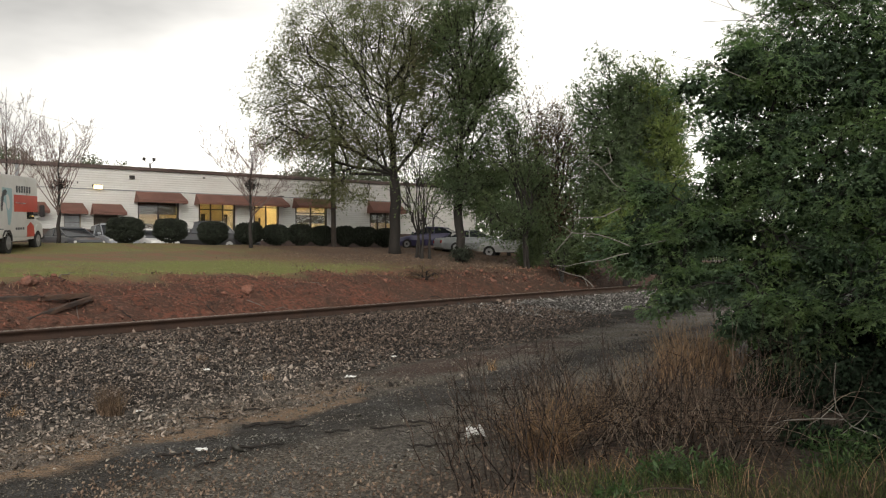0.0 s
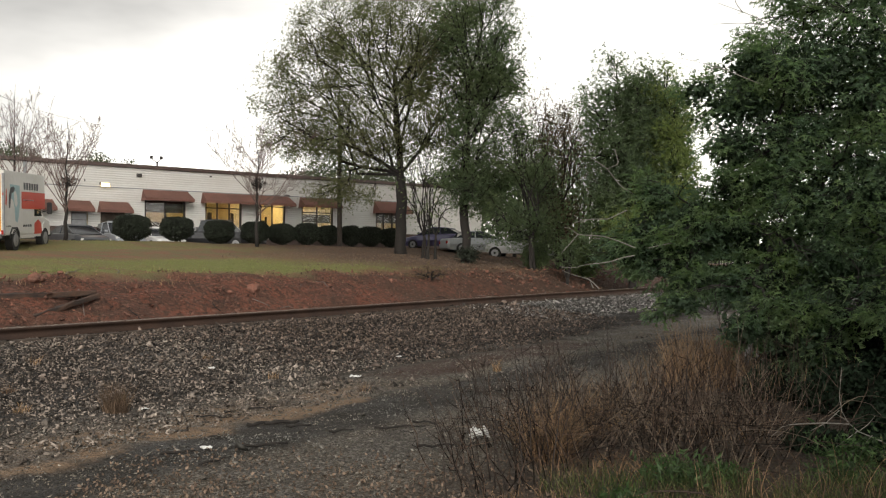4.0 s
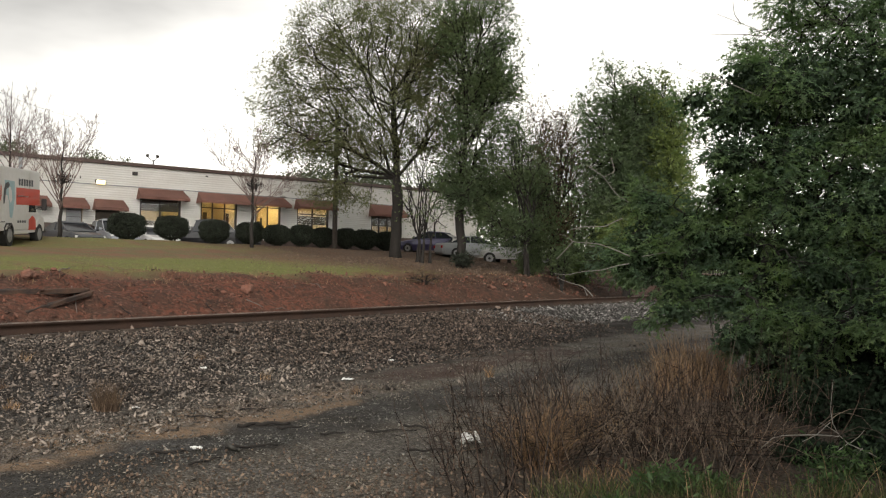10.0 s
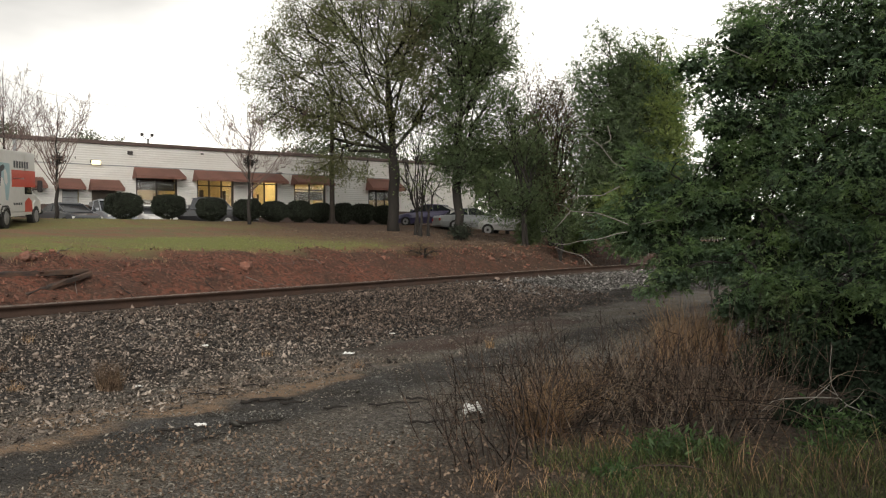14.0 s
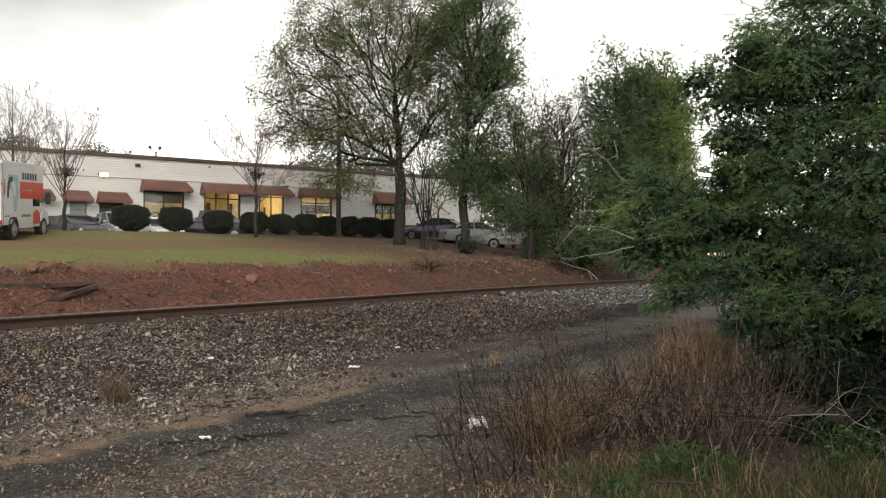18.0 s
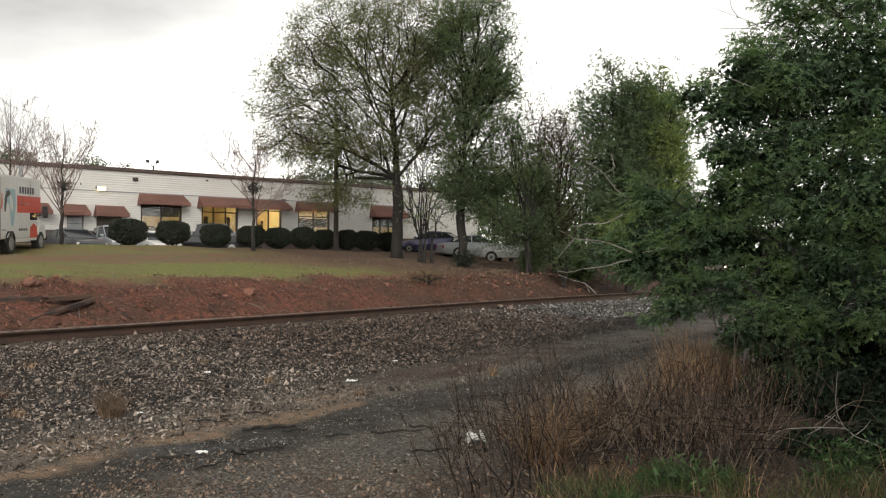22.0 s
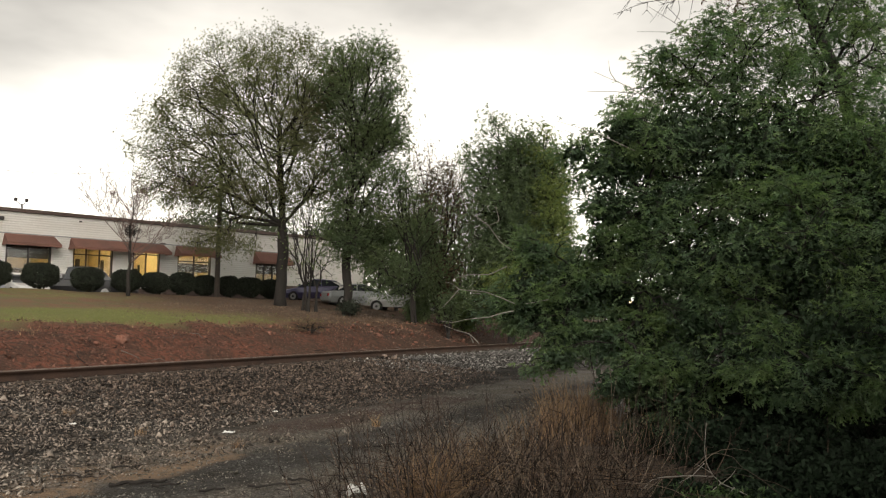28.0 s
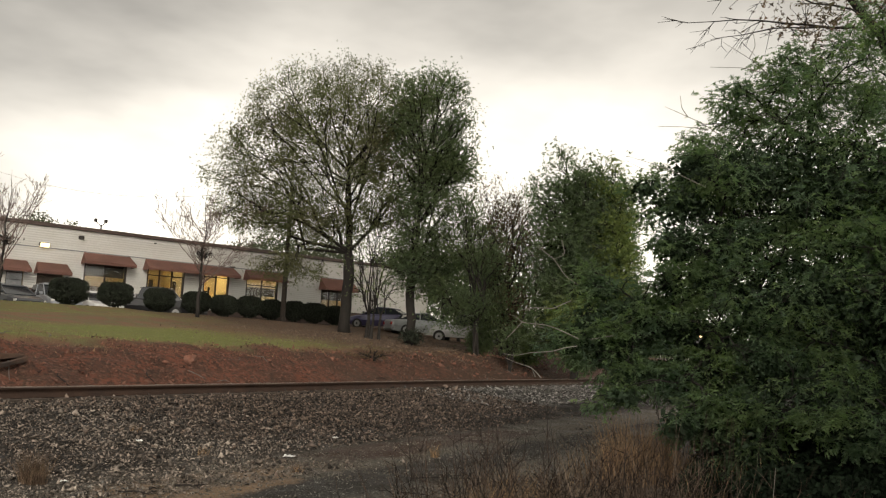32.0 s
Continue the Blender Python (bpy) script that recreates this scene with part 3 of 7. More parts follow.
    clay = mix_of(ramp_of(big, 0.50, 0.66, 0, 0.55), clay, (0.085, 0.058, 0.042))
    clay = mix_of(ramp_of(lump_c, 0.0, 0.4, 0.75, 0), clay, (0.055, 0.032, 0.023))
    clay = mix_of(ramp_of(lump_c, 0.80, 1.0, 0, 0.5), clay, (0.26, 0.15, 0.105))
    clay = mix_of(ramp_of(along.outputs["Fac"], 13.0, 25.0, 0, 0.75), clay, mix_of(ramp_of(fine, 0.4, 0.6), (0.085, 0.052, 0.036), (0.05, 0.034, 0.025)))
    col = mix_of(ramp_of(beyond, 1.7, 2.3), col, clay)
    # the lawn: a strip of grass on red earth, leaf litter under the trees
    grass = mix_of(ramp_of(fine, 0.3, 0.7), (0.17, 0.195, 0.05), (0.23, 0.23, 0.08))
    earth = mix_of(ramp_of(mid, 0.35, 0.65), (0.25, 0.135, 0.085), (0.19, 0.16, 0.08))
    patch = ramp_of(math_of("ADD", big, math_of("MULTIPLY", math_of("SUBTRACT", fine, 0.5), 0.35)), 0.36, 0.52)
    strip = math_of("MULTIPLY", ramp_of(beyond, 5.8, 6.8), ramp_of(beyond, 9.8, 11.8, 1, 0))
    strip2 = math_of("MULTIPLY", ramp_of(beyond, 14.0, 15.5), ramp_of(beyond, 20.0, 21.5, 0.6, 0))
    open_part = ramp_of(along.outputs["Fac"], 14.0, 24.0, 1, 0)
    litter = mix_of(ramp_of(fine, 0.35, 0.65), (0.14, 0.08, 0.048), (0.075, 0.052, 0.034))
    green = math_of("MULTIPLY", math_of("MULTIPLY", math_of("MAXIMUM", strip, strip2), open_part), patch)
    lawn = mix_of(green, mix_of(open_part, litter, earth), grass)
    col = mix_of(ramp_of(beyond, 5.2, 6.4), col, lawn)
    asphalt = mix_of(ramp_of(mid, 0.35, 0.65), (0.055, 0.055, 0.057), (0.085, 0.084, 0.082))
    col = mix_of(ramp_of(at.outputs["Fac"], 21.8, 22.2), col, asphalt)
    wood_floor = mix_of(ramp_of(fine, 0.35, 0.65), (0.07, 0.065, 0.035), (0.05, 0.075, 0.028))
    col = mix_of(ramp_of(at.outputs["Fac"], -60.0, -30.0, 1, 0), col, wood_floor)
    L(col, b.inputs["Base Color"])
    b.inputs["Specular IOR Level"].default_value = 0.3
    rough = ramp_of(mid, 0.35, 0.65, 0.5, 0.85)
    L(math_of("MAXIMUM", rough, ramp_of(beyond, 1.5, 3.0, 0.0, 0.85)), b.inputs["Roughness"])
    bp = N("ShaderNodeBump"); bp.inputs["Strength"].default_value, bp.inputs["Distance"].default_value = 1.0, 0.06
    L(math_of("ADD", math_of("ADD", fine, math_of("MULTIPLY", grit, 0.5)), math_of("ADD", math_of("MULTIPLY", lump_d, -0.5), math_of("MULTIPLY", cell_d, -0.4))), bp.inputs["Height"])
    L(bp.outputs[0], b.inputs["Normal"])
    return m


def make_ground():
    k = np.linspace(-1, 1, 260)
    warp = np.sinh(k * 6.2) / np.sinh(6.2)
    gx, gy = np.meshgrid(warp * 2600 - 2, warp * 2600 + 16)
    x, y = gx.ravel(), gy.ravel()
    z = ground_height(x, y)
    n = len(k)
    i = np.arange(n * n).reshape(n, n)
    q = np.stack([i[:-1, :-1], i[:-1, 1:], i[1:, 1:], i[1:, :-1]], -1).reshape(-1, 4)
    me = mesh_arrays("ground", np.stack([x, y, z], 1), q, mats=[ground_material()], smooth=True)
    u, s = track_offset(x, y)
    for name, val in (("beyond_rail", u), ("along_rail", s - float(track_offset(-6.9, 13.1)[1][0]))):
        a = me.attributes.new(name, "FLOAT", "POINT")
        a.data.foreach_set("value", val.astype(np.float32))
    return thing("ground", me, "gravel yard, red clay bank and patchy lawn under an overcast sky", "ground", kind="structure")


make_ground()


# ---- railway track ----
def swept(name, line, side, outline, top, mats, mat_of=None):
    """An outline (across, up) drawn along a line on the ground plan."""
    n, k = len(line), len(outline)
    o = np.array(outline, float)
    v = np.zeros((n, k, 3))
    v[:, :, :2] = line[:, None] + side[:, None] * o[None, :, :1]
    v[:, :, 2] = top + o[None, :, 1]
    i = np.arange(n * k).reshape(n, k)
    a, b = i[:-1], i[1:]
    q = np.stack([a, np.roll(a, -1, 1), np.roll(b, -1, 1), b], -1).reshape(-1, 4)
    me = mesh_arrays(name, v, q, mats=mats)
    if mat_of:
        me.polygons.foreach_set("material_index", np.tile([mat_of(j) for j in range(k)], n - 1).astype(np.int32))
    return me


RAIL_SHAPE = [(-0.075, -0.175), (-0.075, -0.163), (-0.012, -0.145), (-0.009, -0.05), (-0.036, -0.038), (-0.037, -0.006), (-0.030, 0.0),
              (0.030, 0.0), (0.037, -0.006), (0.036, -0.038), (0.009, -0.05), (0.012, -0.145), (0.075, -0.163), (0.075, -0.175)]


def make_track():
    track = thing("railway_track", None, "rusty single railway track on grey ballast, banked on its curve", "railway track", kind="structure")
    for off, top in ((0.0, RAIL_TOP), (1.51, RAIL_TOP - 0.10)):
        me = swept("rail", RAIL_LINE[60:] + FAR_SIDE[60:] * off, FAR_SIDE[60:], RAIL_SHAPE, top, [M["rail"], M["rail_top"]], lambda j: 1 if j == 6 else 0)
        part("rail", me, None, track, "rusty steel rail with a worn bright head")
    tie = box(-1.25, 1.25, -0.115, 0.115, -0.18, 0.0, 0.012)
    me = bpy.data.meshes.new("sleeper")
    tie.to_mesh(me), tie.free()
    me.materials.append(M["tie"])
    # sleepers lie sunk in the ballast, near the place where the track is open to view
    j = 150
    count = 0
    while count < 150 and j < len(CENTRE_LINE) - 1:
        c, t = CENTRE_LINE[j], TANGENT[j]
        ob = new("sleeper", me)
        ob.parent = track
        ob.matrix_world = pose(c[0], c[1], RAIL_TOP - 0.231, 0, 0, math.degrees(math.atan2(t[1], t[0])) + 90) @ pose(0, 0, 0, 0, 3.8, 0)
        j += 1
        count += 1
    return track


make_track()


def rock_shapes(rng, count):
    """Small angular stones with a few uneven faces."""
    base = np.array([(1, 0.1, 0.1), (-0.55, 0.9, -0.1), (-0.5, -0.9, 0.1), (0.1, 0, 1), (0, 0.1, -1)], float) * 0.66
    faces = np.array([(0, 1, 3), (1, 2, 3), (2, 0, 3), (1, 0, 4), (2, 1, 4), (0, 2, 4)])
    v = base[None] * rng.uniform(0.6, 1.3, (count, 5, 1)) + rng.normal(size=(count, 5, 3)) * 0.16
    v *= np.stack([rng.uniform(0.9, 1.6, count), rng.uniform(0.6, 1.0, count), rng.uniform(0.22, 0.5, count)], 1)[:, None]
    q = rng.normal(size=(count, 4)) * np.array([1.0, 0.42, 0.42, 1.0])
    q /= np.linalg.norm(q, axis=1, keepdims=True)
    w, x, y, z = q.T
    rot = np.stack([1 - 2 * (y * y + z * z), 2 * (x * y - z * w), 2 * (x * z + y * w), 2 * (x * y + z * w), 1 - 2 * (x * x + z * z), 2 * (y * z - x * w),
                    2 * (x * z - y * w), 2 * (y * z + x * w), 1 - 2 * (x * x + y * y)], 1).reshape(-1, 3, 3)
    return np.einsum("nij,nkj->nki", rot, v), faces


def scatter_stones(name, x, y, size, sink, mat, seed, label, dz=0.0):
    rng = np.random.default_rng(seed)
    v, f = rock_shapes(rng, len(x))
    s = size * rng.lognormal(0, 0.42, len(x))
    z = ground_height(x, y) + dz - s * sink + s * rng.uniform(-0.55, 0.45, len(x))
    v = v * s[:, None, None] + np.stack([x, y, z], 1)[:, None]
    t = (np.arange(len(x)) * 5)[:, None, None] + f[None]
    return thing(name, mesh_arrays(name, v, tris=t, mats=[mat]), label, "gravel", kind="stuff")


def by_track(rng, n, s0, s1, u0, u1):
    """Random places given along and across the near rail."""
    s = rng.uniform(s0, s1, n)
    u = rng.uniform(u0, u1, n)
    j = np.clip((s / 0.5).astype(int), 0, len(RAIL_LINE) - 1)
    f = (s - j * 0.5)[:, None]
    p = RAIL_LINE[j] + TANGENT[j] * f + FAR_SIDE[j] * u[:, None]
    return p[:, 0], p[:, 1], u, s


S_NEAR = float(track_offset(-6.9, 13.1)[1][0])


def make_stones():
    rng = np.random.default_rng(3)
    x, y, u, s = by_track(rng, 125000, S_NEAR - 4.5, S_NEAR + 15, -6.6, -0.10)
    keep = rng.uniform(0, 1, len(x)) < np.clip(2.35 - 0.28 * np.abs(u) - 0.07 * np.clip(s - S_NEAR, 0, 15) * (u < -3.5), 0.06, 1)
    keep &= ~((u < -5.2) & (s > S_NEAR + 2.5) & (s < S_NEAR + 10)) | (rng.uniform(0, 1, len(x)) < 0.12)
    # few stones on the strip of damp mud
    keep &= ~((u < -5.2) & (u > -6.3) & (s > S_NEAR + 2.0)) | (rng.uniform(0, 1, len(x)) < 0.07)
    # towards the far end the stones are stained dark by rust and coal
    dark = s - S_NEAR + rng.normal(size=len(s)) * 1.5 + u * 0.5 > 1.5
    scatter_stones("ballast", x[keep & ~dark], y[keep & ~dark], 0.025, -0.12, M["stone"], 4, "coarse grey-brown wet ballast stones heaped beside the rail")
    scatter_stones("ballast", x[keep & dark], y[keep & dark], 0.030, -0.12, M["stone_dark"], 14, "dark rust-stained ballast stones heaped beside the rail")
    # light grey stones; their paleness also carries the glints off wet stone
    x, y, u, s = by_track(rng, 21000, S_NEAR + 12.5, S_NEAR + 42, -3.6, -0.08)
    scatter_stones("ballast", x, y, 0.038, 0.0, M["stone_pale"], 5, "pale ballast stones further along the track")
    x, y, u, s = by_track(rng, 5000, S_NEAR - 6, S_NEAR + 40, 0.1, 2.2)
    scatter_stones("ballast", x, y, 0.06, 0.1, M["stone"], 6, "ballast stones between and behind the rails")
    x, y, u, s = by_track(rng, 46000, S_NEAR - 4, S_NEAR + 10, -9.6, -5.4)
    scatter_stones("gravel", x, y, 0.015, 0.1, M["chip"], 7, "fine wet grey gravel of the track-side yard")
    x, y, u, s = by_track(rng, 420, S_NEAR - 6, S_NEAR + 12, -11.0, -5.0)
    scatter_stones("loose_stones", x, y, 0.035, 0.05, M["stone"], 9, "loose ballast stones strayed over the yard")
    x, y, u, s = by_track(rng, 11000, S_NEAR - 6, S_NEAR + 34, 2.1, 6.2)
    scatter_stones("clay_clods", x, y, 0.05, 0.15, M["clay_rock"], 8, "small clods of red clay fallen on the bank")


make_stones()


# ---- the warehouse ----
WALL_FOOT = Vector((-17.9, 50.0, 0.0))
WALL_TURN = math.degrees(math.atan2(0.590, 0.807))
WALL = pose(-17.9, 50.0, 0, 0, 0, WALL_TURN)      # x along the front, y into the building
WALL_L, WALL_R, WALL_TOP, SIDING_FOOT, LOT = -34.0, 26.6, 7.37, 3.78, 2.2
# openings along the front: from, to, foot, head
OPENINGS = [(-12.4, -10.0, 2.6, 5.2), (-3.5, -2.6, 2.6, 4.95), (-1.9, -0.5, 2.6, 4.95), (0.62, 3.1, 3.3, 5.6), (4.35, 6.75, 3.3, 5.6),
            (8.0, 9.8, 3.3, 5.6), (11.0, 13.4, 3.3, 5.6), (16.85, 19.0, 3.3, 5.6)]


# how many upright bars each window has, and how high its crossbar sits
WINDOW_BARS = {3: (1, 0.84), 4: (2, 0.80), 5: (1, 0.90), 6: (1, 0.78), 7: (2, 0.30)}


def wall_pieces(x0, x1, z0, z1):
    """What is left of a strip of wall between the openings."""
    xs = sorted({x0, x1, *[a for o in OPENINGS for a in o[:2] if x0 < a < x1]})
    for a, b in zip(xs[:-1], xs[1:]):
        cut = [o for o in OPENINGS if o[0] <= a + 1e-6 and o[1] >= b - 1e-6]
        if not cut:
            yield a, b, z0, z1
        else:
            o = cut[0]
            if o[2] > z0:
                yield a, b, z0, min(z1, o[2])
            if o[3] < z1:
                yield a, b, max(z0, o[3]), z1


def make_warehouse():
    house = thing("warehouse", None, "long low warehouse with white lap siding and red-brown window awnings", "building", at=WALL)
    boards = []
    course = 0.135
    z = SIDING_FOOT
    v, q = [], []
    while z < WALL_TOP - 0.05:
        z1 = min(z + course, WALL_TOP)
        for a, b, c, d in wall_pieces(WALL_L, WALL_R, z, z1):
            if d - c < 0.01:
                continue
            n = len(v)
            v += [(a, -0.013, c), (b, -0.013, c), (b, -0.006, d), (a, -0.006, d), (a, 0.02, c), (b, 0.02, c)]
            q += [(n, n + 1, n + 2, n + 3), (n + 4, n + 5, n + 1, n)]
        z = z1
    part("siding", mesh_arrays("siding", v, q, mats=[M["siding"]]), None, house, "white painted lap siding boards")
    core = None
    for a, b, c, d in wall_pieces(WALL_L, WALL_R, SIDING_FOOT, WALL_TOP):
        piece = box(a, b, 0.021, 0.28, c, d)
        core = piece if core is None else join(core, piece)
    part("wall_core", core, M["room"], house)
    foot = None
    for a, b, c, d in wall_pieces(WALL_L, WALL_R, LOT - 0.3, SIDING_FOOT - 0.004):
        piece = box(a, b, -0.02, 0.28, c, d)
        foot = piece if foot is None else join(foot, piece)
    part("foundation_wall", foot, M["foundation"], house, "dark brick base wall")
    part("side_wall", box(WALL_R - 0.25, WALL_R, 0.281, 30, LOT - 0.3, WALL_TOP), M["siding"], house)
    part("side_wall", box(WALL_L, WALL_L + 0.25, 0.281, 30, LOT - 0.3, WALL_TOP), M["siding"], house)
    part("back_wall", box(WALL_L, WALL_R, 30.001, 30.25, LOT - 0.3, WALL_TOP), M["siding"], house)
    part("roof", box(WALL_L + 0.02, WALL_R - 0.02, 0.1, 30, WALL_TOP + 0.004, WALL_TOP + 0.15), M["grey_metal"], house, "flat grey roof")
    part("roof_edge", box(WALL_L - 0.1, WALL_R + 0.1, -0.16, 0.09, WALL_TOP - 0.05, WALL_TOP + 0.16, 0.02), M["brown_trim"], house, "dark brown metal roof edge")
    part("wall_band", box(WALL_L, WALL_R, -0.055, -0.036, 6.08, 6.13), M["grey_metal"], house, "thin grey band along the wall")
    part("floor_slab", box(WALL_L + 0.3, WALL_R - 0.3, 0.29, 29.9, LOT - 0.1, LOT + 0.2), M["room_dark"], house)
    part("inner_wall", box(WALL_L + 0.3, WALL_R - 0.3, 5.0, 5.15, LOT + 0.21, WALL_TOP - 0.1), M["room"], house, "warm lit inner wall")
    for x in (-4.6, -2.2, 0.3, 3.7, 7.3, 10.4, 15.2, 20.5):
        part("partition", box(x - 0.06, x + 0.06, 0.29, 4.98, LOT + 0.21, WALL_TOP - 0.1), M["room"], house)
    part("inner_ceiling", box(WALL_L + 0.3, WALL_R - 0.3, 0.29, 4.98, 5.95, 6.03), M["room"], house)
    # windows with their frames, bars, panes and what stands behind
    for n, (a, b, z0, z1) in enumerate(OPENINGS):
        if n in (0, 1, 2):
            door = part("door", box(a + 0.04, b - 0.04, 0.06, 0.12, z0, z1 - 0.04, 0.01), M["grey_metal"] if n == 1 else M["room_dark"], house,
                        "plain grey metal door" if n == 1 else "dark roll-up door")
            for k in range(1, 6):
                zz = z0 + (z1 - z0) * k / 6
                part("rib", box(a + 0.05, b - 0.05, 0.045, 0.059, zz - 0.012, zz + 0.012), M["frame_dark"], door)
            continue
        win = part("window", join(box(a, a + 0.09, 0.02, 0.2, z0, z1), box(b - 0.09, b, 0.02, 0.2, z0, z1), box(a + 0.09, b - 0.09, 0.02, 0.2, z1 - 0.09, z1),
                                  box(a + 0.09, b - 0.09, 0.02, 0.2, z0, z0 + 0.1)), M["frame_dark"], house, "dark framed shop window, lit from inside")
        w = b - a
        bars, high = WINDOW_BARS[n]
        for k in range(1, bars + 1):
            xx = a + w * k / (bars + 1)
            part("mullion", box(xx - 0.035, xx + 0.035, 0.05, 0.16, z0 + 0.1, z1 - 0.09), M["frame_dark"], win)
        zz = z0 + (z1 - z0) * high
        part("transom", box(a + 0.09, b - 0.09, 0.06, 0.15, zz - 0.03, zz + 0.03), M["frame_dark"], win)
        pane = part("pane", box(a + 0.09, b - 0.09, 0.10, 0.108, z0 + 0.1, z1 - 0.09), M["glass"], win)
        pane.visible_shadow = False
        part("sill", box(a - 0.05, b + 0.05, -0.09, 0.019, z0 - 0.06, z0), M["siding"], win)
    # awnings: from, to, foot, head, depth
    for a, b, z0, z1, deep in ((-12.6, -9.8, 4.75, 5.35, 0.9), (-5.35, -4.5, 4.62, 5.26, 0.75), (-3.7, -2.5, 4.60, 5.26, 0.75), (-1.98, -0.35, 4.60, 5.26, 0.75),
                               (0.5, 3.2, 5.38, 6.07, 0.95), (4.15, 10.0, 5.38, 6.07, 0.95), (10.85, 13.5, 5.38, 6.07, 0.95), (16.7, 19.3, 5.2, 6.07, 0.95)):
        out = -0.06 - deep
        awn = part("awning", prism([(a, z1), (b, z1), (b, z1 - 0.03), (a, z1 - 0.03)], -0.11, -0.058), M["awning"], house, "faded red-brown cloth awning over a window")
        bm = bmesh.new()
        p = [bm.verts.new(c) for c in ((a, -0.06, z1), (b, -0.06, z1), (b + 0.12, out, z0 + 0.16), (a - 0.12, out, z0 + 0.16),
                                       (b + 0.12, out, z0), (a - 0.12, out, z0), (b + 0.12, -0.06, z0), (a - 0.12, -0.06, z0))]
        for f in ((0, 3, 2, 1), (3, 5, 4, 2), (1, 2, 4, 6), (0, 7, 5, 3)):
            bm.faces.new([p[i] for i in f])
        bmesh.ops.solidify(bm, geom=bm.faces[:], thickness=0.012)
        part("canopy", bm, M["awning"], awn)
        for k in range(1, 4):
            xx = a + (b - a) * k / 4
            part("rib", cyl((xx, -0.07, z1 - 0.035), (xx, out + 0.02, z0 + 0.125), 0.014, n=6), M["grey_metal"], awn)
    # lamps, vents, gutters pipes
    lamp = part("wall_lamp", box(-1.98, -1.46, -0.30, -0.036, 6.2, 6.36, 0.02), M["black_plastic"], house, "wall-mounted flood lamp, lit")
    part("lens", box(-1.96, -1.48, -0.34, -0.301, 6.10, 6.33, 0.012), M["wall_lamp"], lamp, "glowing warm lens")
    part("vent", box(0.12, 0.42, -0.14, -0.036, 6.80, 7.0, 0.015), M["frame_dark"], house, "small dark wall vent")
    part("vent", box(4.6, 4.75, -0.10, -0.036, 7.05, 7.13, 0.01), M["frame_dark"], house)
    part("vent", box(9.7, 10.1, -0.12, -0.056, 6.1, 6.17, 0.01), M["frame_dark"], house)
    part("corner_board", box(-6.0, -5.82, -0.075, -0.037, SIDING_FOOT, WALL_TOP - 0.052), M["grey_metal"], house, "grey downpipe at a wall joint")
    # twin flood lamps on a short mast at the roof's edge
    mast = part("flood_mast", cyl((1.55, 0.6, WALL_TOP + 0.14), (1.55, 0.6, WALL_TOP + 0.5), 0.05, n=8), M["frame_dark"], house, "short mast with two flood lamps on the roof")
    for dx in (-0.36, 0.24):
        part("arm", cyl((1.55, 0.6, WALL_TOP + 0.42), (1.55 + dx, 0.6, WALL_TOP + 0.68), 0.02, n=6), M["frame_dark"], mast)
        part("flood_lamp", box(1.55 + dx - 0.08, 1.55 + dx + 0.08, 0.52, 0.68, WALL_TOP + 0.66, WALL_TOP + 0.84, 0.02), M["frame_dark"], mast)
    # strip lamps and shelves inside
    for a, b, lamp_kind in ((4.6, 6.6, "room_lamp_dim"), (8.2, 9.7, "room_lamp"), (11.2, 13.2, "room_lamp"), (17.0, 18.9, "room_lamp_dim")):
        part("strip_lamp", box(a + 0.2, b - 0.2, 2.2, 2.4, 5.85, 5.945), M[lamp_kind], house, "glowing warm ceiling lamp")
    part("window_panel", box(11.1, 13.3, 0.22, 0.24, 4.42, 4.98), M["room_dark"], house, "dark panel across a lit window")
    part("window_panel", box(11.1, 12.2, 0.22, 0.24, 3.42, 4.40), M["foundation"], house, "dark board in the lower half of the window")
    part("window_panel", box(0.72, 3.0, 0.22, 0.24, 4.75, 5.50), M["room_dark"], house, "dark panel behind the upper part of the window")
    part("window_panel", box(16.95, 18.9, 0.22, 0.24, 4.55, 5.50), M["room_dark"], house, "dark panel behind the upper part of the window")
    part("strip_lamp", box(1.0, 2.9, 2.2, 2.3, 5.85, 5.945), M["room_lamp_dim"], house, "glowing warm ceiling lamp")
    return house


make_warehouse()


